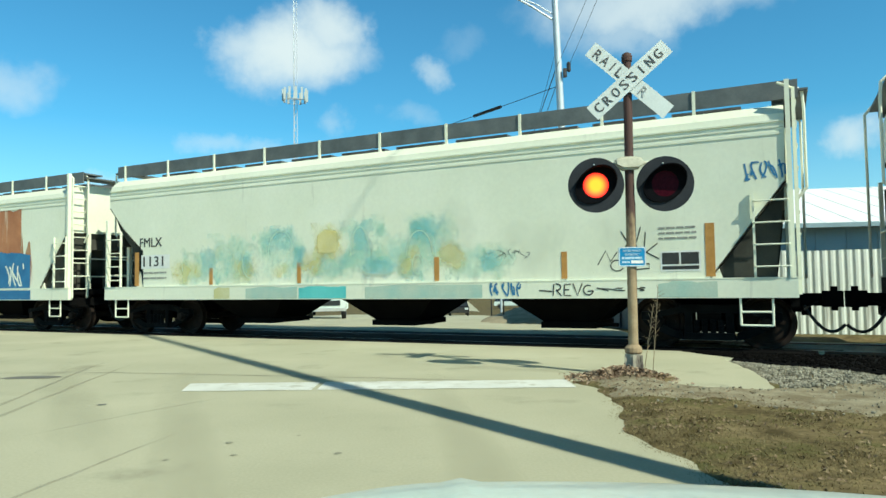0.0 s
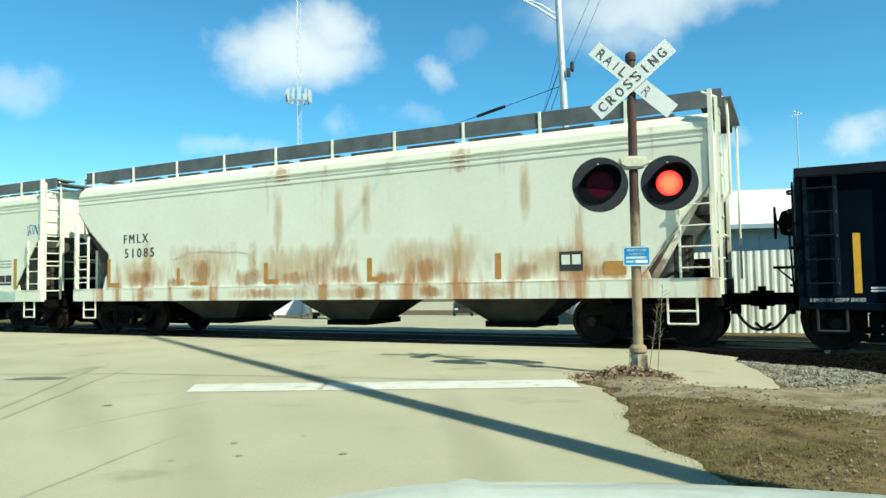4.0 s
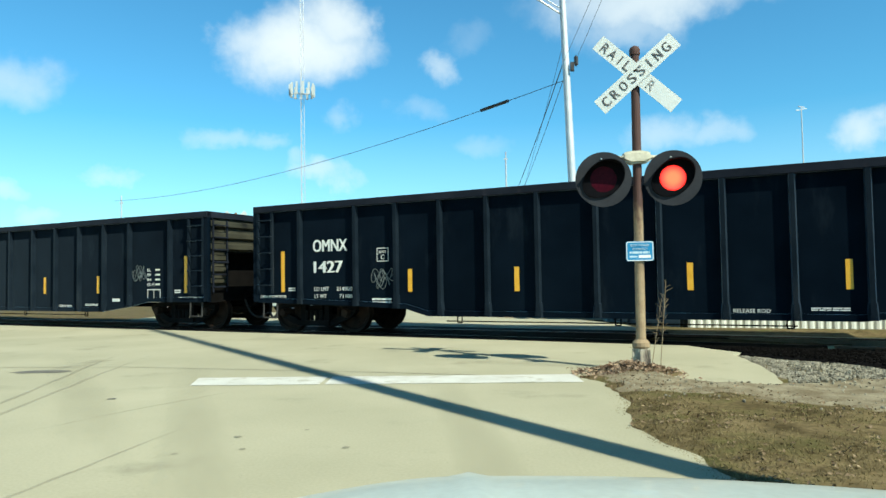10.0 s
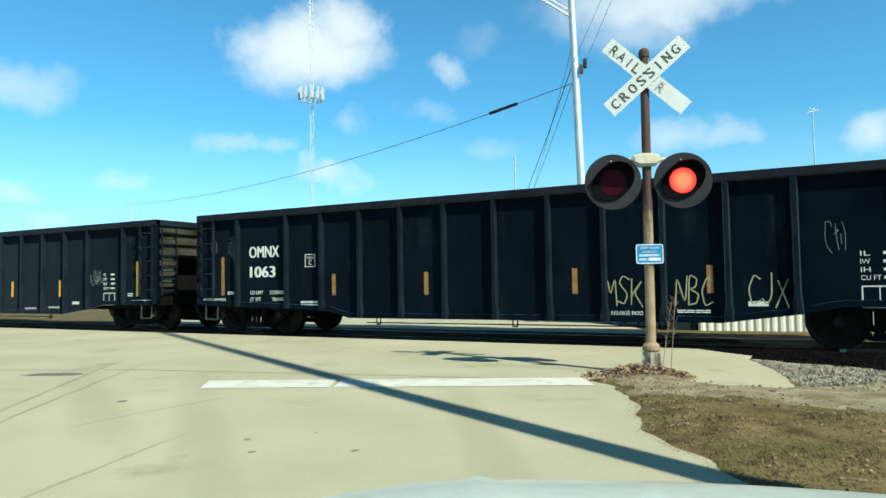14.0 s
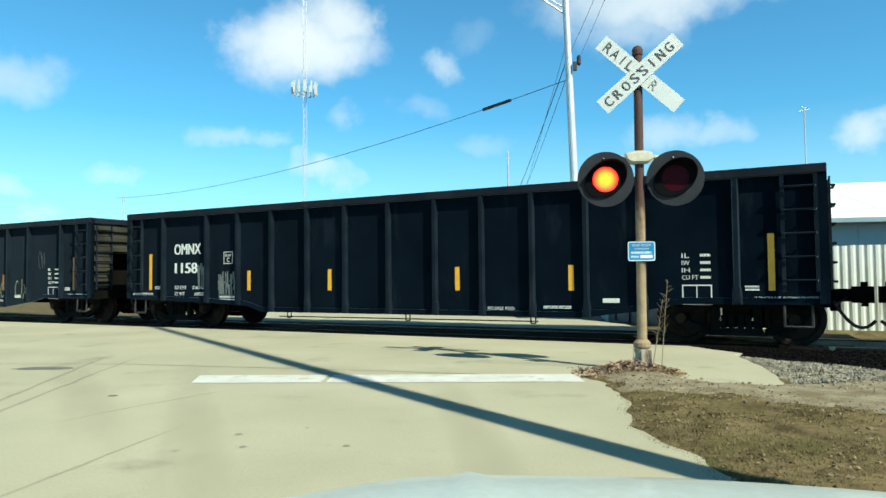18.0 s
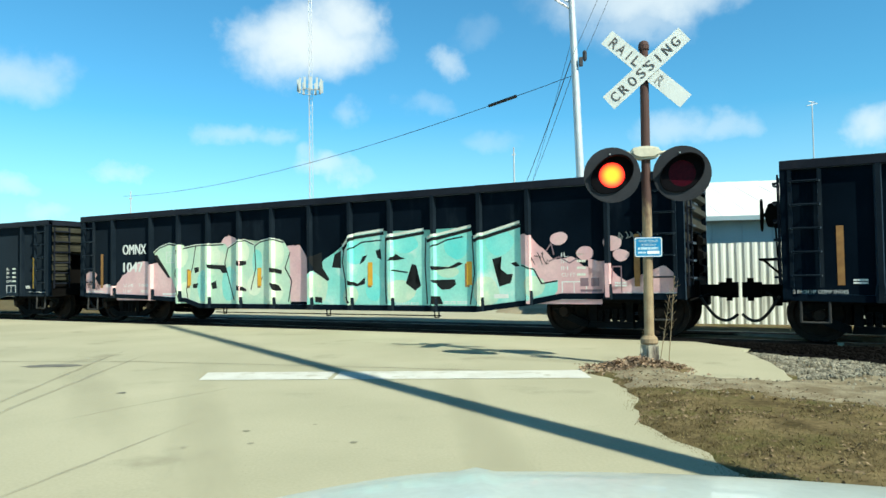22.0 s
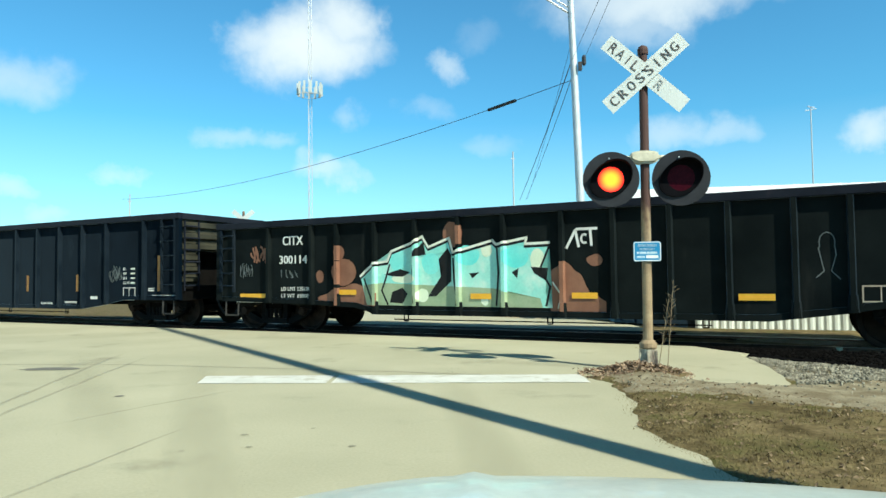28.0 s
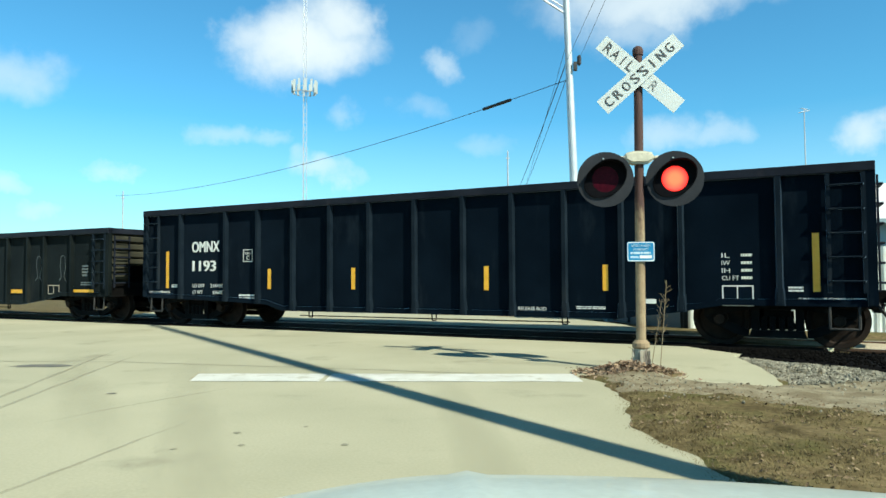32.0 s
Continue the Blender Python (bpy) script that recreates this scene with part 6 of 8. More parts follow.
def build_leaning_pole():
    """An unseen pole beside the car, placed and leaned to cast the road's shadow."""
    g = Vector((-0.556, 0.83, 0)).normalized()
    foot = Vector((1.52, 4.31, 0)) - g * 4.6
    up = SUN_TO / SUN_TO.z
    h = 19.4
    perp = up - g * up.dot(g)
    lean = Vector((perp.x, perp.y, 1.0))
    p = thing("roadside_pole", pose(foot.x, foot.y, -0.1), "unseen leaning wooden pole, added for its shadow on the road", "utility pole")
    bm = bmesh.new()
    tube(bm, (0, 0, 0), lean * h, 0.17, 0.11, 14)
    part("pole", bm, M_WOOD, p)


def build_hood():
    """The bonnet of the car in which the camera sits."""
    car = thing("car_front", pose(0, 0, 0), "white bonnet of the waiting car", "car")
    bm = bmesh.new()
    nx, ny = 40, 14
    grid = []
    for j in range(ny + 1):
        row = []
        v = j / ny
        for i in range(nx + 1):
            x = -0.72 + 1.95 * i / nx
            xr = x - 0.25
            front = 1.72 - 0.42 * max(0, -(x - 0.0)) ** 1.5 - 0.05 * max(0, x - 0.3) ** 2
            y = 0.75 + (front - 0.75) * v
            z = 0.805 - 0.05 * (v - 0.5) - 0.12 * max(0.0, -x) ** 1.6 - 0.04 * max(0, x) ** 2 - 0.06 * v ** 6
            z += 0.010 * math.exp(-((x - 0.06) / 0.025) ** 2)
            row.append(bm.verts.new((x, y, z)))
        grid.append(row)
    for a, b in zip(grid, grid[1:]):
        for i in range(nx):
            bm.faces.new((a[i], a[i + 1], b[i + 1], b[i]))
    res = bmesh.ops.extrude_face_region(bm, geom=bm.faces[:])
    bmesh.ops.translate(bm, verts=[v for v in res["geom"] if isinstance(v, bmesh.types.BMVert)], vec=(0, 0, -0.03))
    part("bonnet", bm, M_CARWHITE, car, smooth=True)
    bm = bmesh.new()
    box(bm, -0.55, 1.1, 0.6, 1.3, 0.25, 0.66)
    part("nose", bm, M_CARWHITE, car)
    for x in (-0.5, 1.05):
        bm = bmesh.new()
        lathe(bm, [(-0.1, 0.26), (-0.08, 0.31), (0.08, 0.31), (0.1, 0.26)], "x", (x, 0.9, 0.31), 18)
        part("wheel", bm, M_RUBBER, car)


def build_dust():
    """A pale patch of dust and fine gravel worn into the verge."""
    bm = bmesh.new()
    xs = [1.6 + 0.05 * i for i in range(140)]
    ys = [5.0 + 0.05 * i for i in range(72)]
    rows = []
    for y in ys:
        row = []
        for x in xs:
            d = min(y - dust_edge(x), verge_far(x) + 0.15 - y, (x - 1.72) * 0.8) + 0.38 * noise.noise((x * 2.3, y * 2.3, 8.0)) + 0.16 * noise.noise((x * 7, y * 7, 8.0))
            row.append(bm.verts.new((x, y, verge_top(x, y) - 0.012 + 0.020 * smooth01(-0.05, 0.35, d))))
        rows.append(row)
    for a, b in zip(rows, rows[1:]):
        for i in range(len(xs) - 1):
            bm.faces.new((a[i], a[i + 1], b[i + 1], b[i]))
    solid("gravel_patch", bm, surf("pale_gravel_dust", (0.185, 0.150, 0.095), (0.33, 0.295, 0.205), 0.95, scale=3.5, fine=60, bump=0.6, grain=0.25, gloss=0.1),
          "pale patch of dust and fine gravel", "ground", kind="structure", smooth=True)


def build_litter():
    rng = random.Random(8)
    verts, faces = [], []
    for _ in range(1500):
        r = abs(rng.gauss(0, 0.34))
        a = rng.uniform(0, 6.283)
        x, y = SIGNAL.x - 0.30 + r * 1.5 * math.cos(a), SIGNAL.y - 0.16 + r * 0.75 * math.sin(a)
        z = max(verge_top(x, y), 0.0) + 0.012 + 0.10 * math.exp(-(r / 0.3) ** 2) * rng.random()
        if x < 1.62 or x > 3.0:
            continue
        s = rng.uniform(0.012, 0.042)
        rot = Euler((rng.uniform(-0.9, 0.9), rng.uniform(-0.9, 0.9), rng.uniform(0, 6.28))).to_matrix()
        k = len(verts)
        for p in ((-s, 0, 0), (0, -s * 0.5, 0.006), (s, 0, 0), (0, s * 0.5, 0.006)):
            w = rot @ Vector(p)
            verts.append((x + w.x, y + w.y, z + w.z))
        faces.append((k, k + 1, k + 2, k + 3))
    me = bpy.data.meshes.new("leaf_litter")
    me.from_pydata(verts, [], faces)
    me.materials.append(M_LEAF)
    tagged(new("leaf_litter", me), "dead brown leaves heaped round the signal foot", "leaves", kind="stuff")
    # tufts of dry grass on the verge
    verts, faces = [], []
    for _ in range(120000):
        x = 1.4 + 8.5 * rng.random() ** 1.15
        y = 2.6 + 5.6 * rng.random()
        if x < verge_edge(y) - 0.05 + 0.09 * rng.random() or rng.random() < smooth01(-0.7, 0.85, y - dust_edge(x) + 0.35 * noise.noise((x * 2.1, y * 2.1, 3.0))):
            continue
        if noise.noise((x * 1.3, y * 1.3, 2.0)) < -0.35 + 0.4 * rng.random():
            continue
        h = rng.uniform(0.006, 0.030)
        a = rng.uniform(0, 6.283)
        lean = rng.uniform(0.4, 1.8) * h
        w = rng.uniform(0.002, 0.0045)
        k = len(verts)
        z = verge_top(x, y) - 0.004
        verts += [(x - w * math.sin(a), y + w * math.cos(a), z), (x + w * math.sin(a), y - w * math.cos(a), z), (x + lean * math.cos(a), y + lean * math.sin(a), z + h)]
        faces.append((k, k + 1, k + 2))
    me = bpy.data.meshes.new("dry_grass")
    me.from_pydata(verts, [], faces)
    me.materials.append(surf("dry_grass_blades", (0.105, 0.084, 0.036), (0.28, 0.225, 0.115), 0.9, scale=5, fine=60, grain=0.3, gloss=0.1, stain=(0.130, 0.130, 0.042), stain_amount=0.5, stain_scale=1.3))
    tagged(new("dry_grass", me), "short dry tufts of winter grass on the verge", "grass", kind="stuff")
    # leaves and crumbs scattered over the verge
    verts, faces = [], []
    for _ in range(5200):
        x = 1.5 + 8.0 * rng.random() ** 1.4
        y = 3.2 + 5.2 * rng.random()
        if verge_top(x, y) < 0.0 or noise.noise((x * 1.1, y * 1.1, 6.0)) < -0.1:
            continue
        sz = rng.uniform(0.006, 0.024)
        rot = Euler((rng.uniform(-0.8, 0.8), rng.uniform(-0.8, 0.8), rng.uniform(0, 6.28))).to_matrix()
        k = len(verts)
        for p in ((-sz, 0, 0), (0, -sz * 0.5, 0.004), (sz, 0, 0), (0, sz * 0.5, 0.004)):
            w = rot @ Vector(p)
            verts.append((x + w.x, y + w.y, verge_top(x, y) + 0.012 + w.z))
        faces.append((k, k + 1, k + 2, k + 3))
    me = bpy.data.meshes.new("scattered_leaves")
    me.from_pydata(verts, [], faces)
    me.materials.append(surf("pale_dead_leaves", (0.07, 0.045, 0.028), (0.38, 0.285, 0.18), 0.9, scale=13, gloss=0.1))
    tagged(new("scattered_leaves", me), "pale and brown dead leaves scattered on the verge", "leaves", kind="stuff")
    # dry weed stalks by the post
    for i, (dx, dy, h) in enumerate(((0.32, 0.25, 1.15), (0.22, 0.3, 0.9), (-0.12, 0.2, 0.5))):
        weed = thing("weed", pose(SIGNAL.x + dx, SIGNAL.y + dy, 0.0), "tall dry weed stalk beside the signal post", "weed", "weeds at the signal post")
        bm = bmesh.new()
        top = Vector((0.12 + 0.05 * i, 0.05, h))
        tube(bm, (0, 0, 0), top, 0.006, 0.003, 5)
        for k in range(14):
            t = 0.35 + 0.65 * k / 14
            p = top * t
            d = Vector((rng.uniform(-1, 1), rng.uniform(-1, 1), rng.uniform(0.3, 1))).normalized() * 0.10
            tube(bm, p, p + d, 0.003, 0.002, 4)
        part("stalk", bm, M_WEED, weed)


def build_marks():
    """Stains, cracks and tar lines on the road."""
    def blot(name, x, y, rx, ry, label, material):
        bm = bmesh.new()
        n = 26
        vs = []
        for i in range(n):
            a = 2 * math.pi * i / n
            k = 1 + 0.35 * noise.noise((math.cos(a) * 2 + x, math.sin(a) * 2 + y, 0))
            vs.append(bm.verts.new((x + rx * k * math.cos(a), y + ry * k * math.sin(a), 0.004)))
        bm.faces.new(vs)
        solid(name, bm, material, label, "road stain", kind="structure")
    tar = surf("dark_road_stain", (0.12, 0.115, 0.095), (0.20, 0.19, 0.155), 0.8, scale=4)
    pale = surf("grey_road_seam", (0.24, 0.23, 0.165), (0.31, 0.30, 0.215), 0.85, scale=4)
    blot("oil_stain", -5.55, 9.55, 0.42, 0.16, "dark oil stain on the road", tar)
    blot("oil_stain", -3.47, 7.24, 0.05, 0.05, "small dark spot on the road", tar)
    for x, y, r in ((-1.6, 5.4, 0.03), (-1.45, 5.0, 0.025), (-1.9, 4.9, 0.02), (-1.1, 5.6, 0.02), (-0.7, 5.0, 0.03)):
        blot("oil_stain", x, y, r, r, "small dark spot on the road", pale)

    film = mist("tyre_film", (0.29, 0.285, 0.195), (0.33, 0.32, 0.225), 0.7, 1.6, 1.1, (1.5, 0.25, 1), True, 0.12)
    for x, y, rx, ry, turn in ((-2.4, 6.6, 0.30, 4.5, 20), (-4.2, 8.0, 0.34, 4.6, 30), (0.2, 6.0, 0.28, 4.0, 4), (1.2, 9.6, 0.30, 2.2, 62)):
        bm = bmesh.new()
        bm.faces.new([bm.verts.new((sx * rx, sy * ry, 0)) for sx, sy in ((-1, -1), (1, -1), (1, 1), (-1, 1))])
        solid("tyre_mark", bm, film, "faint dull tyre film on the road", "road stain", kind="structure", m=pose(x, y, 0.0025, 0, 0, turn))

    def seam(pts, w, material, label):
        bm = bmesh.new()
        prev = None
        for i in range(len(pts) - 1):
            for k in range(10):
                t = k / 10
                p = Vector(pts[i]).lerp(Vector(pts[i + 1]), t)
                d = (Vector(pts[i + 1]) - Vector(pts[i])).normalized()
                n = Vector((-d.y, d.x, 0))
                j = 0.03 * noise.noise((p.x * 2.5, p.y * 2.5, 1))
                ww = w * (1 + 0.5 * noise.noise((p.x * 4, p.y * 4, 7)))
                a = bm.verts.new((p.x + n.x * (j + ww), p.y + n.y * (j + ww), 0.003))
                b = bm.verts.new((p.x + n.x * (j - ww), p.y + n.y * (j - ww), 0.003))
                if prev:
                    bm.faces.new((prev[0], prev[1], b, a))
                prev = (a, b)
        solid("road_seam", bm, material, label, "road seam", kind="structure")
    seam([(-7.5, 10.2, 0), (-4.6, 9.95, 0), (-1.25, 9.06, 0), (0.6, 8.5, 0)], 0.016, pale, "thin dark seam across the road")
    # long curved marks of turning wheels, and shallow cracks
    faint = mist("faint_tyre_line", (0.20, 0.19, 0.145), (0.26, 0.25, 0.19), 1.2, 1.2, 2.0, (1, 1, 1), True, 0.20)
    seam([(-4.1, 5.0, 0), (-4.53, 7.09, 0), (-5.12, 9.83, 0), (-5.6, 12.4, 0)], 0.030, faint, "faint curved tyre line on the road")
    seam([(-3.7, 4.8, 0), (-4.14, 6.48, 0), (-4.57, 9.21, 0), (-4.95, 12.2, 0)], 0.030, faint, "faint curved tyre line on the road")
    seam([(-2.6, 3.3, 0), (-2.37, 4.66, 0), (-2.1, 6.0, 0)], 0.018, faint, "shallow crack in the road")
    seam([(-3.5, 5.6, 0), (-2.9, 6.7, 0), (-2.1, 7.9, 0)], 0.012, faint, "shallow crack in the road")
    a, b, c = on_track(-0.4, 12.3), on_track(-6, 12.55), on_track(-14, 12.6)
    seam([tuple(a), tuple(b), tuple(c)], 0.018, tar, "thin dark joint along the crossing")


# ---- lettering and paint of the single cars ----
FACE = -(HALF - SHEET) - 0.013


def stripe(car, x, z0, z1, length, w=0.10, material=None, y=FACE):
    bm = bmesh.new()
    box(bm, x - length / 2 - w / 2, x - length / 2 + w / 2, y - 0.004, y, z0, z1)
    part("reflective_stripe", bm, material or M_ORANGE, car, "yellow reflective stripe")


def letter_gondola(car, mark, number, dull, limit, weight, tab=13.99):
    L = 16.2
    col = M_ORANGE_OLD if dull else M_ORANGE
    stripe(car, 0.82, 0.95, 1.88, L, 0.10, col)
    for x in (4.19, 6.55, 9.70, 12.04):
        stripe(car, x, 0.94, 1.41, L, 0.10, col)
    stripe(car, 15.38, 0.94, 1.87, L, 0.10, col)
    x0 = -L / 2
    word(mark, M_WHITE, car, x0 + 1.68, FACE, 1.84, 0.94, 0.27, 0.035)
    word(number, M_WHITE, car, x0 + 1.70, FACE, 1.37, 0.20 * len(number), 0.26, 0.035)
    word("LD LMT", M_WHITE, car, x0 + 1.72, FACE, 0.97, 0.40, 0.085)
    word(limit, M_WHITE, car, x0 + 2.32, FACE, 0.97, 0.42, 0.085)
    word("LT WT", M_WHITE, car, x0 + 1.72, FACE, 0.81, 0.33, 0.085)
    word(weight, M_WHITE, car, x0 + 2.40, FACE, 0.81, 0.34, 0.085)
    # plate mark
    bm = bmesh.new()
    for a0, a1, b0, b1 in ((3.38, 3.67, 1.86, 1.875), (3.38, 3.67, 1.585, 1.60), (3.38, 3.395, 1.6, 1.86), (3.655, 3.67, 1.6, 1.86)):
        box(bm, x0 + a0, x0 + a1, FACE - 0.003, FACE, b0, b1)
    part("plate_mark", bm, M_WHITE, car)
    word("PLATE", M_WHITE, car, x0 + 3.43, FACE, 1.76, 0.19, 0.055)
    word("C", M_WHITE, car, x0 + 3.48, FACE, 1.63, 0.09, 0.10)
    word("2 INCH HF COMP SHOES", M_WHITE, car, x0 + 0.15, FACE, 0.82, 0.76, 0.055)
    bars(M_WHITE, car, x0 + 0.98, FACE, 0.96, 0.2, 0.09, 2)
    bars(M_WHITE, car, x0 + 3.25, FACE, 0.68, 0.5, 0.14, 2)
    # dimensions and the framed table near the right end
    for i, row in enumerate(("IL", "IW", "IH", "CU FT")):
        word(row, M_WHITE, car, x0 + tab, FACE, 1.50 - i * 0.125, 0.04 + 0.045 * len(row), 0.075)
        bars(M_CREAMP, car, x0 + tab + 0.30, FACE, 1.50 - i * 0.125, 0.17, 0.075, 1)
    bm = bmesh.new()
    for a0, a1, b0, b1 in ((0, 0.48, 1.02, 1.04), (0, 0.48, 0.70, 0.72), (0, 0.02, 0.72, 1.02), (0.46, 0.48, 0.72, 1.02), (0.23, 0.245, 0.80, 1.02), (0, 0.48, 0.80, 0.815)):
        box(bm, x0 + tab + a0, x0 + tab + a1, FACE - 0.003, FACE, b0, b1)
    part("record_panel", bm, M_WHITE, car)
    bars(M_WHITE, car, x0 + 14.98, FACE, 0.93, 0.22, 0.10, 2)
    word("2 INCH HF COMP SHOES", M_WHITE, car, x0 + 15.12, FACE, 0.79, 0.92, 0.055)
    word("RELEASE ROD", M_WHITE, car, x0 + 10.36, FACE, 0.565, 0.56, 0.062)
    bars(M_WHITE, car, x0 + 11.5, FACE, 0.60, 0.55, 0.06, 2)
    bm = bmesh.new()
    box(bm, x0 + 12.62, x0 + 12.92, FACE - 0.003, FACE, 0.72, 0.80)
    part("placard", bm, M_WHITE, car)
    # end number
    bm = bmesh.new()
    box(bm, L / 2 - 0.085, L / 2 - 0.08, 0.35, 0.85, 2.52, 2.62)
    part("end_lettering", bm, M_WHITE, car)


def ribbon(bm, pts, w, y):
    """A brush stroke of width w through the points (x, z)."""
    prev = None
    n = len(pts)
    for i, (x, z) in enumerate(pts):
        x0, z0 = pts[max(0, i - 1)]
        x1, z1 = pts[min(n - 1, i + 1)]
        d = Vector((x1 - x0, z1 - z0))
        d = d.normalized() if d.length else Vector((1, 0))
        a = bm.verts.new((x - d.y * w / 2, y, z + d.x * w / 2))
        b = bm.verts.new((x + d.y * w / 2, y, z - d.x * w / 2))
        if prev:
            bm.faces.new((prev[0], prev[1], b, a))
        prev = (a, b)


def scrawl(car, x0, x1, z0, z1, material, y, seed, w=0.03, loops=5, label="scrawled paint tag"):
    """A tag of quick bent strokes between the limits, that nobody can read."""
    rng = random.Random(seed)
    bm = bmesh.new()
    cell = (x1 - x0) / loops
    for k in range(loops):
        cx = x0 + cell * k
        for j in range(rng.choice((2, 2, 3))):
            pts = [Vector((cx + cell * rng.uniform(-0.05, 1.1), z0 + (z1 - z0) * rng.uniform(0, 1))) for _ in range(2)]
            if j == 0:
                pts = [Vector((cx + cell * rng.uniform(0.0, 0.4), z1 - (z1 - z0) * rng.uniform(0, 0.15))), Vector((cx + cell * rng.uniform(0.2, 0.9), z0 + (z1 - z0) * rng.uniform(0, 0.15)))]
            bend = Vector((cell * rng.uniform(-0.9, 0.9), (z1 - z0) * rng.uniform(-0.5, 0.5)))
            mid = (pts[0] + pts[1]) / 2 + bend
            line = []
            for i in range(9):
                t = i / 8
                p = pts[0] * (1 - t) ** 2 + mid * 2 * t * (1 - t) + pts[1] * t * t
                line.append((min(x1, max(x0, p.x)), min(z1, max(z0, p.y))))
            ribbon(bm, line, w, y - 0.0004 * (j + k % 2 * 3))
    part("paint_tag", bm, material, car, label)


def squiggle(car, x0, x1, z0, z1, material, y, seed, w=0.02, turns=4, label="looping chalk scribble"):
    """One long looping line, drawn without lifting the chalk."""
    rng = random.Random(seed)
    f1, f2, p1, p2 = turns + rng.uniform(0, 0.7), turns * 1.6 + rng.uniform(0, 1), rng.uniform(0, 6), rng.uniform(0, 6)
    pts = []
    for i in range(90):
        t = i / 89
        u = 0.5 + (t - 0.5) * 0.55 + 0.22 * math.sin(6.283 * f1 * t + p1)
        v = 0.5 + 0.34 * math.sin(6.283 * f2 * t + p2) * (0.5 + 0.5 * math.sin(3.1 * t + 0.3)) + 0.14 * math.sin(6.283 * 1.3 * t + p1)
        pts.append((x0 + (x1 - x0) * u, z0 + (z1 - z0) * v))
    bm = bmesh.new()
    ribbon(bm, pts, w, y)
    part("paint_tag", bm, material, car, label)


GLYPHS = {"M": ((0, 0), (0.15, 1), (0.45, 0.35), (0.75, 1), (0.95, 0)), "S": ((0.9, 0.85), (0.4, 1), (0.1, 0.75), (0.8, 0.35), (0.55, 0.02), (0.05, 0.12)),
          "K": ((0.1, 1), (0.1, 0), (0.12, 0.45), (0.9, 0.95), (0.3, 0.5), (0.95, 0.02)), "N": ((0.05, 0), (0.1, 1), (0.8, 0.05), (0.9, 1)),
          "B": ((0.1, 0), (0.1, 1), (0.7, 0.85), (0.6, 0.58), (0.15, 0.52), (0.85, 0.35), (0.7, 0.05), (0.1, 0)), "C": ((0.9, 0.85), (0.45, 1), (0.08, 0.55), (0.35, 0.05), (0.95, 0.2)),
          "J": ((0.7, 1), (0.75, 0.3), (0.45, 0), (0.1, 0.2)), "X": ((0.05, 0), (0.95, 1), (0.5, 0.5), (0.1, 0.95), (0.95, 0.0))}


def tag_letters(car, text, x0, x1, z0, z1, material, y, w=0.022):
    """Hand-drawn letters, one bent stroke each."""
    cell = (x1 - x0) / len(text)
    for k, ch in enumerate(text):
        pts = [(x0 + cell * (k + 0.05 + 1.05 * u) + 0.10 * cell * (v - 0.5), z0 + (z1 - z0) * v + 0.03 * math.sin(k * 2.3)) for u, v in GLYPHS[ch]]
        fine = []
        for a, b in zip(pts, pts[1:]):
            fine += [(a[0] + (b[0] - a[0]) * i / 4, a[1] + (b[1] - a[1]) * i / 4) for i in range(4)]
        fine.append(pts[-1])
        soft = [fine[0]] + [((a[0] + 2 * b[0] + c[0]) / 4, (a[1] + 2 * b[1] + c[1]) / 4) for a, b, c in zip(fine, fine[1:], fine[2:])] + [fine[-1]]
        bm = bmesh.new()
        ribbon(bm, soft, w, y - 0.0006 * (k % 2))
        part("paint_tag", bm, material, car, "hand-drawn pale letter")


def patch(car, outline, material, y, ribs=(), half=0.0, label="painted patch"):
    """A flat painted shape on the side sheet; where posts stand in its way the paint runs over their faces."""
    bm = bmesh.new()
    f = bm.faces.new([bm.verts.new((x, y, z)) for x, z in outline])
    bmesh.ops.triangulate(bm, faces=[f])
    for r in ribs:
        zs = []
        for (xa, za), (xb, zb) in zip(outline, outline[1:] + outline[:1]):
            if (xa - r) * (xb - r) < 0:
                zs.append(za + (zb - za) * (r - xa) / (xb - xa))
        zs.sort()
        for lo, hi in zip(zs[::2], zs[1::2]):
            bm.faces.new([bm.verts.new(p) for p in ((r - RIB_HALF, half, lo), (r + RIB_HALF, half, lo), (r + RIB_HALF, half, hi), (r - RIB_HALF, half, hi))])
            bm.faces.new([bm.verts.new(p) for p in ((r + RIB_HALF + 0.002, half, lo), (r + RIB_BASE + 0.002, y, lo), (r + RIB_BASE + 0.002, y, hi), (r + RIB_HALF + 0.002, half, hi))])
    return part("paint_patch", bm, material, car, label)


def wavy(x0, x1, z0, tops, n=7, wob=0.05, seed=0):
    """An outline with a flat foot at z0 and a rounded uneven top through the given heights."""
    out = [(x0, z0)]
    m = len(tops)
    for i in range(n * (m - 1) + 1):
        t = i / (n * (m - 1))
        k = min(m - 2, int(t * (m - 1)))
        u = t * (m - 1) - k
        u = u * u * (3 - 2 * u)
        z = tops[k] + (tops[k + 1] - tops[k]) * u + wob * noise.noise((t * 9 + seed, seed, 0))
        out.append((x0 + (x1 - x0) * t, z))
    out.append((x1, z0))
    # keep the outline simple at its ends
    out[1] = (x0 + 1e-4, out[1][1])
    out[-2] = (x1 - 1e-4, out[-2][1])
    return out


def oval(cx, cz, rx, rz, seed=0.0, n=16, rough=0.2):
    return [(cx + rx * (1 + rough * noise.noise((math.cos(2 * math.pi * i / n) + seed, math.sin(2 * math.pi * i / n), seed))) * math.cos(2 * math.pi * i / n),
             cz + rz * (1 + rough * noise.noise((math.cos(2 * math.pi * i / n) - seed, math.sin(2 * math.pi * i / n), seed))) * math.sin(2 * math.pi * i / n)) for i in range(n)]


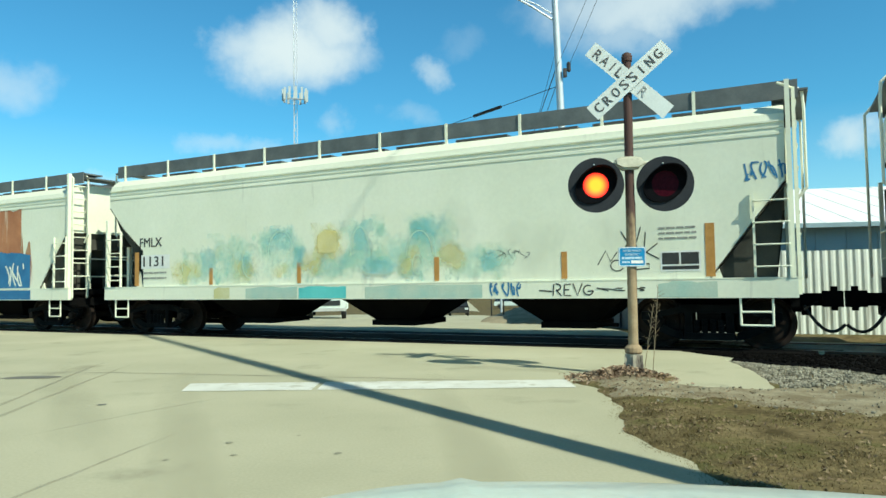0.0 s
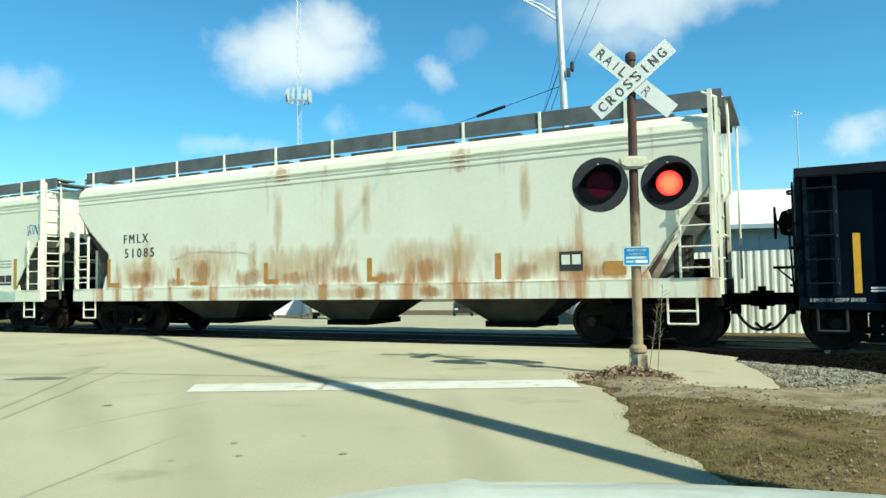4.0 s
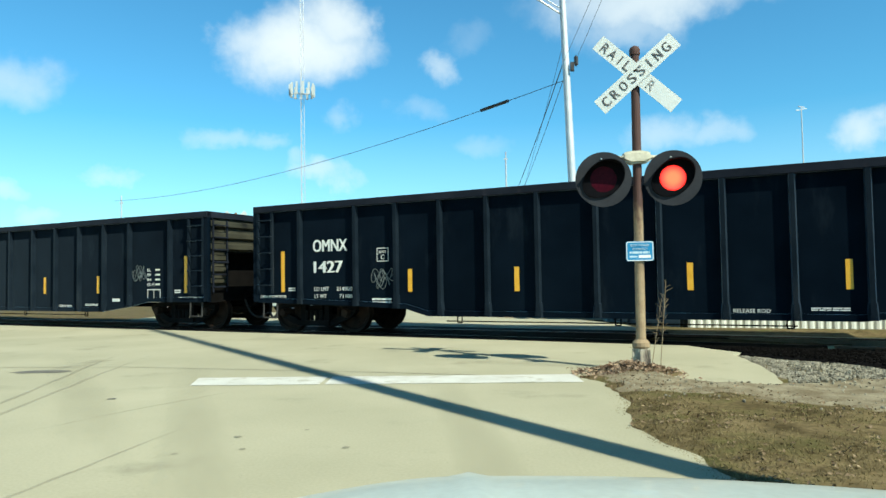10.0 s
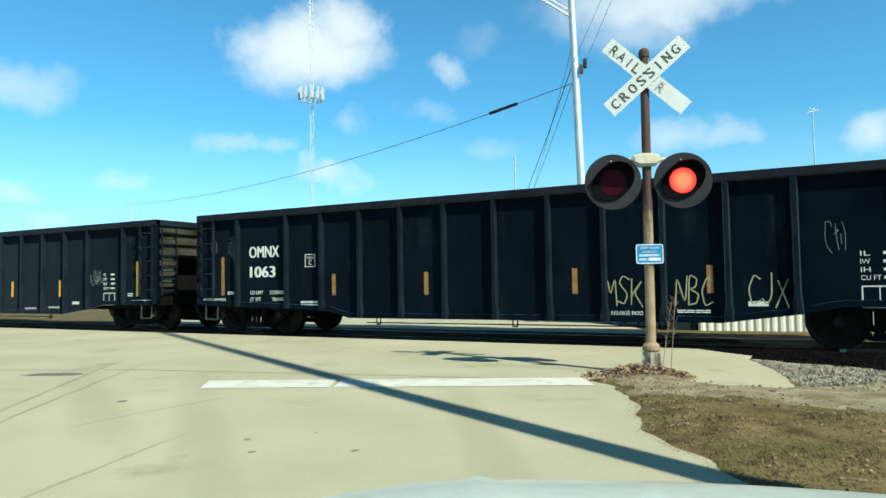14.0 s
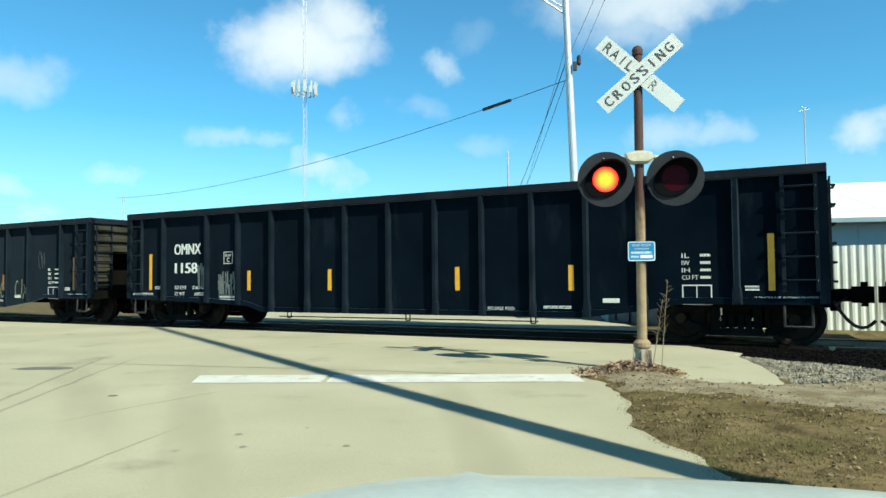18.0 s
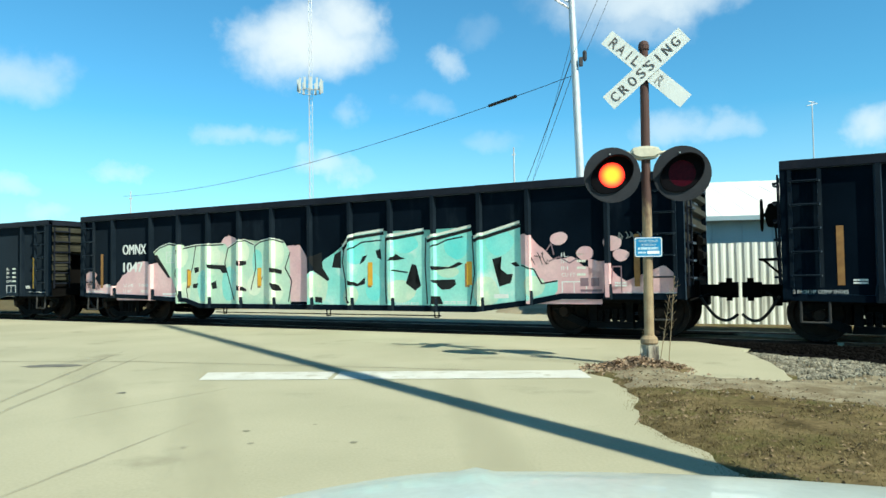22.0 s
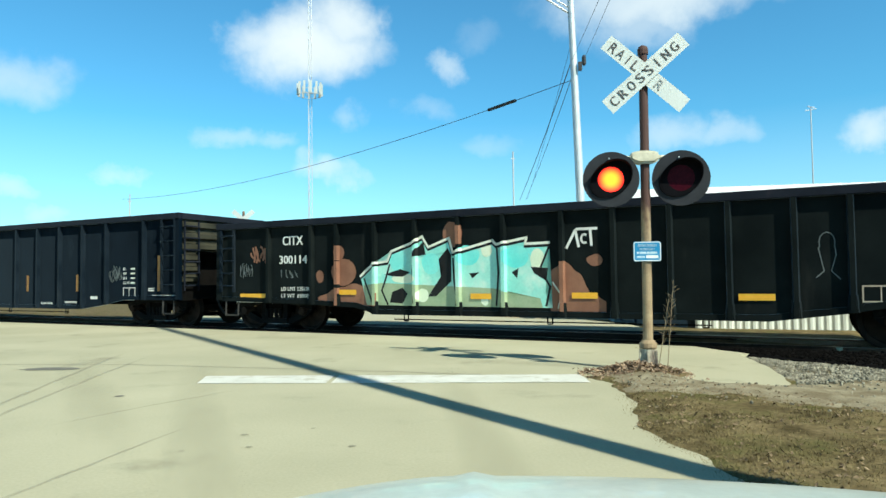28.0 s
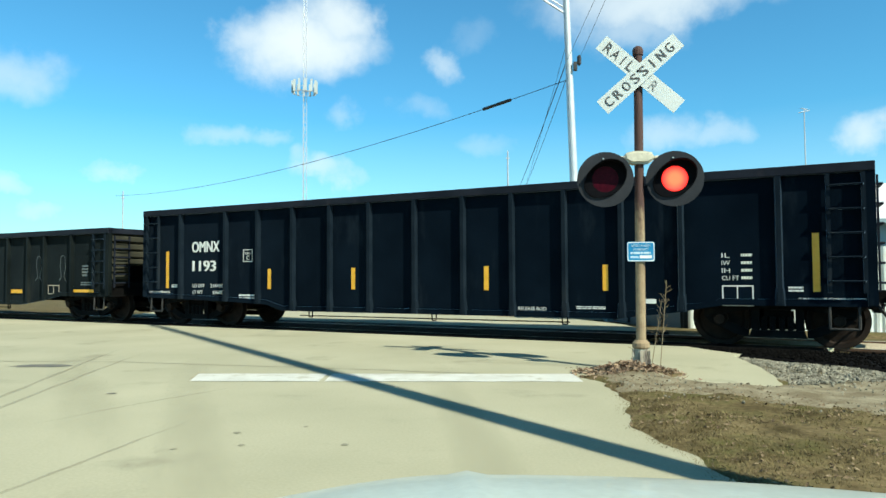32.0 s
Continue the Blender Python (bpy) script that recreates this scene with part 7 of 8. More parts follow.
def strip(poly, xa, xb):
    """The part of an outline that lies between two uprights."""
    for x, keep in ((xa, 1), (xb, -1)):
        out = []
        for (x0, z0), (x1, z1) in zip(poly, poly[1:] + poly[:1]):
            in0, in1 = (x0 - x) * keep >= 0, (x1 - x) * keep >= 0
            if in0:
                out.append((x0, z0))
            if in0 != in1:
                out.append((x, z0 + (z1 - z0) * (x - x0) / (x1 - x0)))
        poly = out
        if len(poly) < 3:
            return []
    return poly


def spray(car, outlines, material, ribs, layer, label, L2=8.1):
    """Paint laid over side sheet and posts alike, in car lengths from the left end."""
    bm = bmesh.new()
    for poly in outlines:
        poly = [(x - L2, z) for x, z in poly]
        xs = [p[0] for p in poly]
        f = bm.faces.new([bm.verts.new((x, FACE - 0.0008 * layer, z)) for x, z in poly])
        bmesh.ops.triangulate(bm, faces=[f])
        for r in ribs:
            r -= L2
            if min(xs) < r + RIB_BASE and max(xs) > r - RIB_HALF:
                # the face of the post, then its flank
                for xa, xb in ((r - RIB_HALF, r + RIB_HALF), (r + RIB_HALF, r + RIB_BASE + 0.001)):
                    q = strip(poly, xa, xb)
                    if len(q) > 2:
                        k = 0.0008 * layer
                        at = [(x + (k if x > r + RIB_HALF else 0), RIB_FACE - k + max(0.0, (x - r - RIB_HALF) / (RIB_BASE + 0.001 - RIB_HALF)) * (FACE - RIB_FACE), z) for x, z in q]
                        f = bm.faces.new([bm.verts.new(p) for p in at])
                        bmesh.ops.triangulate(bm, faces=[f])
    return part("graffiti_paint", bm, material, car, label)


def shrink(poly, k):
    """The outline drawn in towards its middle."""
    cx, cz = sum(p[0] for p in poly) / len(poly), sum(p[1] for p in poly) / len(poly)
    return [(cx + (x - cx) * k, cz + (z - cz) * k) for x, z in poly]


def stroke(points, w):
    """A brush stroke as a chain of short outlines."""
    out = []
    for (x0, z0), (x1, z1) in zip(points, points[1:]):
        d = Vector((x1 - x0, z1 - z0)).normalized() * (w / 2)
        e = d * 0.6
        out.append([(x0 - d.y - e.x, z0 + d.x - e.y), (x0 + d.y - e.x, z0 - d.x - e.y), (x1 + d.y + e.x, z1 - d.x + e.y), (x1 - d.y + e.x, z1 + d.x + e.y)])
    return out


def arc(cx, cz, rx, rz, a0, a1, n=8):
    return [(cx + rx * math.cos(radians(a0 + (a1 - a0) * i / n)), cz + rz * math.sin(radians(a0 + (a1 - a0) * i / n))) for i in range(n + 1)]


M_PINK = surf("dusty_pink_spray_paint", (0.68, 0.40, 0.42), (0.80, 0.54, 0.53), 0.7, scale=1.6, fine=20, stain=(0.42, 0.22, 0.25), stain_amount=0.16, stain_scale=2)
M_GREENP = surf("pale_green_spray_paint", (0.46, 0.68, 0.52), (0.62, 0.76, 0.58), 0.7, scale=1.3, fine=20, stain=(0.74, 0.78, 0.60), stain_amount=0.5, stain_scale=1.5)
M_TEALP = surf("teal_spray_paint", (0.22, 0.66, 0.58), (0.40, 0.76, 0.66), 0.7, scale=1.3, fine=20, stain=(0.66, 0.82, 0.72), stain_amount=0.48, stain_scale=1.4)
M_BLACKP = surf("black_spray_paint", (0.010, 0.011, 0.012), (0.016, 0.017, 0.018), 0.7, scale=3, gloss=0.2)
M_PALEP = surf("pale_lemon_spray_paint", (0.66, 0.78, 0.58), (0.78, 0.84, 0.66), 0.7, scale=1.6)
M_CYANPALE = surf("light_cyan_spray_paint", (0.14, 0.70, 0.66), (0.30, 0.78, 0.70), 0.7, scale=1.6)
M_PINKDARK = surf("mauve_marker_paint", (0.20, 0.12, 0.15), (0.28, 0.18, 0.2), 0.7, scale=4)
M_CREAMP = surf("cream_spray_paint", (0.70, 0.72, 0.62), (0.80, 0.82, 0.72), 0.7, scale=3)
M_BROWNP = surf("brown_spray_paint", (0.20, 0.085, 0.05), (0.28, 0.13, 0.08), 0.8, scale=2.5, stain=(0.05, 0.03, 0.025), stain_amount=0.3)
M_OLIVEP = surf("olive_green_spray_paint", (0.26, 0.36, 0.22), (0.38, 0.46, 0.30), 0.8, scale=2.5)
M_FADETEAL = surf("faded_teal_spray_paint", (0.36, 0.52, 0.46), (0.52, 0.58, 0.47), 0.7, scale=2.0)
M_FADETEAL2 = surf("pale_green_faded_paint", (0.50, 0.60, 0.48), (0.58, 0.64, 0.50), 0.7, scale=2.0)
M_FADEYEL = surf("faded_yellow_spray_paint", (0.58, 0.54, 0.26), (0.62, 0.60, 0.38), 0.7, scale=2.0)
M_FADEBROWN = surf("faded_brown_spray_paint", (0.45, 0.36, 0.27), (0.55, 0.47, 0.36), 0.7, scale=2.0)
M_CYANP = surf("bright_cyan_paint", (0.10, 0.50, 0.50), (0.16, 0.58, 0.56), 0.6, scale=2.0)
M_BLUEP = surf("blue_spray_paint", (0.02, 0.13, 0.30), (0.04, 0.20, 0.40), 0.7, scale=2.0)
M_CHALK = surf("chalky_white_scrawl", (0.09, 0.11, 0.115), (0.17, 0.19, 0.19), 0.9, scale=9)
M_GOLDSCRAWL = surf("pale_yellow_scrawl", (0.30, 0.30, 0.16), (0.40, 0.40, 0.24), 0.9, scale=9)
CITX_RIBS = (1.62, 2.89, 3.59, 4.59, 5.59, 6.59, 7.57, 8.74, 9.70, 10.68, 11.62, 12.60, 13.38, 14.60)
RIB_FACE = -(HALF - 0.005) - 0.003


def paint_gondola_1047():
    car = TRAIN["g1047"][0]
    L2 = 8.1
    rb = [r - L2 for r in RIBS]

    def inside(a, b):
        return [r for r in rb if a < r < b]
    for x0, x1, tops in ((0.03, 1.25, [1.25, 1.42, 1.2, 1.0, 1.05, 0.95]), (1.45, 3.0, [1.1, 1.32, 1.5, 1.66, 1.62, 1.45]), (5.2, 6.0, [1.9, 2.2, 2.18, 1.9]), (7.1, 8.05, [1.5, 1.9, 1.92, 1.6]),
                         (13.0, 14.75, [1.9, 1.96, 1.7, 1.45, 1.5, 1.3, 1.2]), (14.5, 16.08, [1.45, 1.42, 1.15, 0.95, 1.1, 1.3, 1.15])):
        patch(car, wavy(x0 - L2, x1 - L2, 0.75 if x1 < 3 or x0 > 13 else 0.62, tops, seed=x0), M_PINK, FACE - 0.0006, inside(x0 - L2, x1 - L2), RIB_FACE, "dusty pink cloud of spray paint")
    patch(car, wavy(0.03 - L2, 2.9 - L2, 0.75, [1.0, 0.96, 1.0, 0.97, 1.02], 5, 0.05, 5), M_PINK, FACE - 0.0004, inside(0.03 - L2, 2.9 - L2), RIB_FACE, "dusty pink cloud of spray paint")
    for cx, cz, rx, rz in ((2.62, 1.50, 0.13, 0.11), (2.90, 1.52, 0.10, 0.09), (0.42, 1.30, 0.20, 0.10), (13.95, 1.84, 0.17, 0.12), (14.95, 1.72, 0.17, 0.14), (15.1, 1.50, 0.15, 0.11), (14.45, 1.55, 0.15, 0.13)):
        patch(car, oval(cx - L2, cz, rx, rz, cx), M_PINK, FACE - 0.003, [], 0, "pink paw mark")
    spray(car, [[(2.80, 0.76), (3.85, 0.62), (3.66, 1.2), (3.1, 1.62), (2.82, 1.55)]], M_PINK, RIBS, 1, "dusty pink cloud of spray paint")
    green = [(2.90, 1.87), (3.12, 2.0), (3.48, 2.08), (3.75, 2.04), (3.84, 1.93), (4.45, 2.02), (5.46, 2.02), (5.54, 1.92), (5.82, 2.05), (6.10, 2.10), (6.42, 1.98), (6.57, 2.05), (6.96, 2.10), (7.33, 2.0),
             (7.48, 1.8), (7.51, 0.56), (3.85, 0.55), (3.62, 1.14)]
    spray(car, [green], M_GREENP, RIBS, 2, "pale green graffiti letters")
    teal = [(8.06, 1.24), (8.49, 1.57), (8.76, 1.71), (8.9, 1.71), (9.04, 1.9), (9.31, 2.08), (10.07, 2.14), (10.13, 2.02), (11.04, 2.12), (11.12, 1.94), (12.13, 2.14), (12.18, 1.92), (13.18, 2.16), (13.19, 1.38),
            (13.46, 1.29), (13.61, 0.99), (13.92, 1.07), (13.91, 0.87), (13.81, 0.74), (13.34, 0.68), (13.13, 0.57), (7.98, 0.56)]
    spray(car, [teal], M_TEALP, RIBS, 2, "teal graffiti letters")
    # brighter and deeper sweeps inside the letters
    spray(car, [oval(3.9, 1.75, 0.28, 0.30, 1), oval(5.05, 1.75, 0.25, 0.22, 2), oval(6.05, 1.8, 0.2, 0.28, 3), oval(7.1, 1.75, 0.22, 0.33, 4), oval(7.0, 0.85, 0.3, 0.24, 5), oval(6.4, 1.0, 0.22, 0.25, 6), oval(4.05, 0.85, 0.22, 0.25, 7)],
          M_PALEP, RIBS, 3, "pale yellow-green sweep in the letters")
    spray(car, [oval(4.7, 1.0, 0.2, 0.4, 8), oval(5.6, 1.05, 0.25, 0.42, 9), oval(6.5, 1.55, 0.16, 0.3, 10)], M_TEALP, RIBS, 3, "teal sweep in the letters")
    spray(car, [oval(8.3, 0.95, 0.28, 0.34, 11), oval(10.5, 0.85, 0.36, 0.24, 12), oval(12.45, 0.85, 0.28, 0.30, 13), oval(9.2, 0.75, 0.2, 0.2, 14), oval(13.45, 0.95, 0.22, 0.2, 15), oval(11.6, 1.25, 0.26, 0.12, 16)],
          M_GREENP, RIBS, 3, "pale green sweep in the letters")
    spray(car, [oval(9.35, 1.7, 0.24, 0.26, 17), oval(10.6, 1.85, 0.32, 0.2, 18), oval(11.8, 1.75, 0.28, 0.26, 19), oval(12.75, 1.8, 0.30, 0.25, 20), oval(9.8, 0.95, 0.2, 0.3, 21)], M_CYANPALE, RIBS, 3, "bright cyan sweep in the letters")
    # black wedges and counters between the strokes
    dark = [[(2.85, 1.79), (2.98, 1.9), (3.21, 1.62), (3.62, 1.14), (3.53, 1.11), (3.08, 1.54)], [(4.37, 1.46), (4.58, 1.48), (4.58, 1.34), (4.41, 1.29)], [(4.84, 1.55), (5.54, 1.51), (5.58, 1.28), (5.38, 1.28), (5.3, 1.39), (4.88, 1.42)],
            [(4.33, 1.05), (4.58, 1.08), (4.5, 0.92), (4.33, 0.92)], [(4.96, 1.07), (5.17, 1.15), (5.21, 0.91), (5.01, 0.89)], [(5.86, 1.61), (6.18, 1.6), (6.18, 1.5), (5.98, 1.45), (5.86, 1.48)],
            [(5.86, 1.04), (6.18, 0.91), (6.18, 0.83), (5.86, 0.88)], [(6.34, 1.32), (6.53, 1.03), (6.73, 1.26), (6.57, 0.96)], [(6.86, 1.45), (7.29, 1.35), (7.29, 1.23), (6.88, 1.31)], [(6.88, 1.11), (7.18, 1.0), (7.29, 0.85), (7.03, 0.85)]]
    spray(car, [shrink(p, 0.80) for p in dark], M_BLACKP, RIBS, 4, "black counters between the letter strokes")
    dark = [[(8.03, 1.71), (8.42, 1.82), (8.45, 1.38), (8.69, 1.06), (8.62, 1.01), (8.13, 1.29)], [(8.76, 1.71), (8.97, 1.8), (8.97, 1.32), (8.66, 1.35)], [(8.2, 0.75), (8.45, 0.73), (8.44, 0.58), (8.2, 0.6)], [(9.03, 0.75), (9.27, 0.61), (9.1, 0.56)],
            [(9.07, 1.13), (9.4, 1.01), (9.64, 1.19), (9.63, 1.01), (9.37, 0.94), (9.1, 0.99)], [(9.51, 1.62), (9.67, 1.66), (9.57, 1.5), (9.41, 1.41)], [(9.84, 1.75), (10.0, 1.79), (10.03, 1.49), (9.9, 1.56)]]
    spray(car, [shrink(p, 0.80) for p in dark], M_BLACKP, RIBS, 4, "black counters between the letter strokes")
    dark = [[(10.16, 1.49), (10.35, 1.67), (10.47, 1.6), (10.66, 1.54), (10.41, 1.5)], [(10.75, 1.5), (10.88, 1.47), (10.84, 1.02), (11.02, 0.93), (10.84, 0.81), (10.56, 1.0), (10.75, 1.06)],
            [(11.12, 1.38), (11.62, 1.34), (11.92, 1.47), (12.03, 1.42), (11.8, 1.32), (11.21, 1.26)], [(11.14, 1.11), (11.82, 1.12), (11.85, 0.99), (11.68, 0.88), (11.44, 0.86), (11.35, 0.99)], [(11.2, 0.79), (11.44, 0.77), (11.53, 0.57), (11.2, 0.57)],
            [(12.54, 1.54), (12.79, 1.6), (12.73, 1.49), (12.65, 1.39), (12.92, 1.17), (13.08, 1.17), (13.02, 0.95), (12.72, 0.87), (12.62, 1.22)], [(12.95, 1.4), (13.09, 1.44), (13.19, 1.33), (13.08, 1.32)]]
    spray(car, [shrink(p, 0.80) for p in dark], M_BLACKP, RIBS, 4, "black counters between the letter strokes")
    # the outlines: cream above, black below it, thin black between the letters
    tops = ([(9.0, 1.86), (9.12, 2.0), (9.31, 2.10), (10.05, 2.17)], [(10.14, 2.03), (11.04, 2.14)], [(11.14, 1.97), (12.12, 2.16)], [(12.2, 1.94), (13.16, 2.19)], [(2.92, 1.88), (3.12, 2.01), (3.48, 2.10), (3.74, 2.06)],
            [(6.45, 1.98), (6.6, 2.06), (6.96, 2.11), (7.3, 2.02)], [(5.56, 1.94), (5.82, 2.06), (6.1, 2.11), (6.38, 2.0)], [(4.0, 1.97), (4.45, 2.03), (5.4, 2.03)])
    for line in tops:
        w = 0.075 if line[0][0] > 8 else 0.03
        spray(car, stroke([(x, z - w) for x, z in line], w * 0.9), M_BLACKP, RIBS, 5, "black outline of the letters")
        spray(car, stroke(line, w * 0.7), M_CREAMP, RIBS, 6, "cream outline of the letters")
    thin = ([(9.04, 1.85), (8.98, 1.5), (9.05, 1.15), (9.1, 0.6)], [(10.12, 2.0), (10.10, 1.2), (10.12, 0.6)], [(11.1, 1.95), (11.08, 1.4), (11.12, 0.6)], [(12.16, 1.95), (12.2, 1.2), (12.1, 0.6)], [(13.2, 1.35), (13.45, 1.27), (13.6, 1.0), (13.9, 1.05)],
            [(4.45, 2.0), (4.35, 1.5), (4.12, 0.9), (4.2, 0.6)], [(5.55, 1.9), (5.45, 1.55), (5.75, 0.65)], [(6.42, 1.95), (6.45, 1.4), (6.3, 0.9)], [(7.5, 1.75), (7.35, 1.4), (7.55, 1.1), (7.45, 0.62)], [(3.85, 1.9), (3.7, 1.3), (3.95, 0.6)],
            [(9.15, 1.75), (9.5, 1.92), (10.0, 1.95)], [(11.2, 1.75), (11.6, 1.9), (11.95, 1.95)], [(10.3, 1.3), (10.65, 1.25)])
    for line in thin:
        spray(car, stroke(line, 0.028), M_BLACKP, RIBS, 5, "thin black line between the letters")
    for x, z0, z1 in ((4.23, 1.0, 1.38), (6.57, 0.98, 1.41), (9.72, 0.98, 1.48), (12.09, 0.98, 1.45)):
        spray(car, [[(x - 0.06, z0), (x + 0.06, z0), (x + 0.06, z1), (x - 0.06, z1)]], M_ORANGE, (), 8, "yellow reflective stripe")
    # small dark blocks and lines on the pink cloud
    spray(car, [[(14.35, 0.95), (14.5, 0.95), (14.5, 1.1), (14.35, 1.1)], [(14.55, 0.95), (14.7, 0.95), (14.7, 1.1), (14.55, 1.1)], [(14.35, 0.85), (14.75, 0.85), (14.75, 0.89), (14.35, 0.89)]] + stroke([(13.75, 1.42), (13.95, 1.5), (14.15, 1.38), (14.3, 1.46)], 0.025) +
          stroke([(13.7, 1.62), (13.8, 1.75), (13.85, 1.55)], 0.025) + stroke([(14.9, 0.8), (14.95, 1.3), (15.1, 1.3), (15.1, 0.85)], 0.02), M_PINKDARK, (), 5, "dark drawing on the pink cloud")
    scrawl(car, 13.3 - L2, 13.75 - L2, 1.35, 1.6, M_BLACKP, FACE - 0.02, 3, 0.015, 4)
    scrawl(car, 0.15 - L2, 0.8 - L2, 0.9, 1.15, M_BLACKP, FACE - 0.02, 4, 0.015, 5)
    scrawl(car, 15.05 - L2, 15.6 - L2, 1.78, 1.92, M_CHALK, FACE - 0.006, 5, 0.02, 5)


def paint_citx():
    car = TRAIN["citx"][0]
    L2 = 8.1

    def inside(a, b):
        return [r - L2 for r in CITX_RIBS if a < r - L2 < b]
    for outline in (oval(3.75 - L2, 1.35, 0.34, 0.30, 1.0), oval(3.62 - L2, 1.78, 0.15, 0.17, 2.0), oval(3.1 - L2, 1.26, 0.10, 0.14, 2.5), wavy(3.05 - L2, 4.6 - L2, 0.62, [0.8, 1.0, 1.1, 0.9]), oval(6.45 - L2, 2.08, 0.22, 0.26, 3.0),
                    wavy(8.5 - L2, 9.55 - L2, 0.56, [1.3, 1.5, 1.3, 0.9, 0.75]), oval(9.35 - L2, 1.5, 0.15, 0.11, 4.0)):
        xs = [p[0] for p in outline]
        patch(car, outline, M_BROWNP, FACE - 0.0006, inside(min(xs), max(xs)), RIB_FACE, "brown spray-paint blotch")
    top = [(4.2, 1.26), (4.53, 1.53), (4.89, 1.57), (4.99, 1.78), (5.58, 1.97), (5.74, 2.07), (5.89, 1.84), (6.37, 2.01), (6.45, 1.72), (7.33, 1.93), (7.40, 1.85), (8.04, 1.96), (8.01, 1.84), (8.49, 1.85)]
    spray(car, [top + [(8.46, 1.37), (8.26, 1.32), (8.53, 1.03), (8.40, 0.89), (8.54, 0.62), (4.37, 0.64), (4.27, 1.07)]], M_TEALP, CITX_RIBS, 2, "teal graffiti letters")
    spray(car, [[(4.27, 1.07), (4.76, 1.11), (5.45, 1.08), (6.42, 1.03), (7.34, 0.99), (7.9, 0.85), (8.3, 0.80), (8.35, 0.62), (4.37, 0.64)]], M_OLIVEP, CITX_RIBS, 3, "olive foot of the graffiti letters")
    spray(car, [oval(5.15, 1.6, 0.22, 0.25, 1), oval(5.95, 1.5, 0.22, 0.22, 2), oval(6.8, 1.65, 0.25, 0.2, 3), oval(7.8, 1.6, 0.28, 0.22, 4), oval(8.2, 1.72, 0.16, 0.10, 6)], M_CYANPALE, CITX_RIBS, 3, "bright cyan sweep in the letters")
    spray(car, [oval(5.3, 1.2, 0.3, 0.10, 7), oval(7.2, 1.75, 0.12, 0.14, 8), oval(8.25, 1.55, 0.14, 0.2, 9), oval(5.75, 0.85, 0.14, 0.14, 10), oval(7.15, 0.75, 0.08, 0.10, 11)], M_PALEP, CITX_RIBS, 4, "pale sweep in the letters")
    spray(car, [[(4.82, 1.29), (5.21, 1.4), (5.46, 1.33), (5.27, 1.24), (5.02, 1.25)], [(5.58, 1.78), (5.77, 1.96), (5.83, 1.69), (5.52, 1.65)], [(6.13, 1.59), (6.34, 1.81), (6.42, 1.67), (6.42, 1.14), (6.06, 0.83), (5.88, 0.83), (6.18, 1.23), (6.24, 1.41)],
                [(6.82, 1.29), (7.04, 1.31), (6.89, 1.19)], [(7.73, 1.30), (7.87, 1.38), (7.84, 1.18)], [(8.12, 1.40), (8.46, 1.37), (8.43, 1.13), (8.19, 1.27)], [(5.01, 0.92), (5.27, 1.01), (5.39, 0.88), (5.27, 0.68), (4.95, 0.70)]], M_BLACKP, CITX_RIBS, 5, "black counters between the letter strokes")
    spray(car, stroke([(x, z - 0.05) for x, z in top], 0.05), M_BLACKP, CITX_RIBS, 5, "black outline of the letters")
    spray(car, stroke(top, 0.05), M_CREAMP, CITX_RIBS, 6, "cream outline of the letters")
    for line in ([(4.95, 1.5), (4.85, 1.2), (4.75, 0.95), (4.9, 0.66)], [(5.55, 1.75), (5.5, 1.35), (5.55, 0.7)], [(6.46, 1.6), (6.48, 1.15), (6.55, 0.66)], [(7.42, 1.8), (7.45, 1.3), (7.4, 0.66)], [(4.3, 1.2), (4.5, 0.7)], [(8.5, 1.8), (8.3, 1.35), (8.5, 1.02), (8.42, 0.66)]):
        spray(car, stroke(line, 0.04), M_BLACKP, CITX_RIBS, 5, "black line between the letters")
    spray(car, stroke([(8.55, 1.1), (8.72, 0.85), (8.65, 0.62)], 0.03), M_CREAMP, (), 6, "cream stray line")
    for x in (13.05, 14.15):
        spray(car, stroke([(x - 0.16, 1.15), (x - 0.05, 1.25), (x - 0.12, 1.6)] + arc(x, 1.7, 0.11, 0.16, 200, -20) + [(x + 0.12, 1.5), (x + 0.05, 1.25), (x + 0.17, 1.12)], 0.016), M_CHALK, (), 4, "chalk figure")
    spray(car, stroke([(8.83, 1.74), (9.0, 2.06)], 0.05) + stroke([(9.0, 2.06), (9.06, 1.76)], 0.05) + stroke(arc(9.17, 1.9, 0.06, 0.08, 60, 300), 0.04) + stroke([(9.02, 2.08), (9.40, 2.08)], 0.05) + stroke([(9.28, 2.06), (9.30, 1.78)], 0.05), M_WHITE, (), 4, "white hand-painted tag")
    word("CITX", M_WHITE, car, 2.02 - L2, FACE, 2.0, 0.60, 0.21, 0.02)
    word("300114", M_WHITE, car, 1.92 - L2, FACE, 1.57, 0.82, 0.19, 0.02)
    word("LD LMT 220100", M_WHITE, car, 1.98 - L2, FACE, 0.95, 0.84, 0.085)
    word("LT WT  65900", M_WHITE, car, 1.98 - L2, FACE, 0.79, 0.80, 0.085)
    for x0, x1, z0 in ((0.72, 1.66, 0.77), (3.55, 4.1, 0.86), (6.85, 7.3, 0.78), (8.92, 9.4, 0.80), (11.75, 12.3, 0.78), (14.55, 15.52, 0.79)):
        bm = bmesh.new()
        box(bm, x0 - L2, x1 - L2, FACE - 0.022, FACE - 0.018, z0, z0 + 0.11)
        part("reflective_stripe", bm, M_ORANGE, car, "yellow reflective stripe")
    scrawl(car, 1.05 - L2, 1.6 - L2, 1.6, 2.0, M_BROWNP, FACE - 0.002, 12, 0.05, 4)
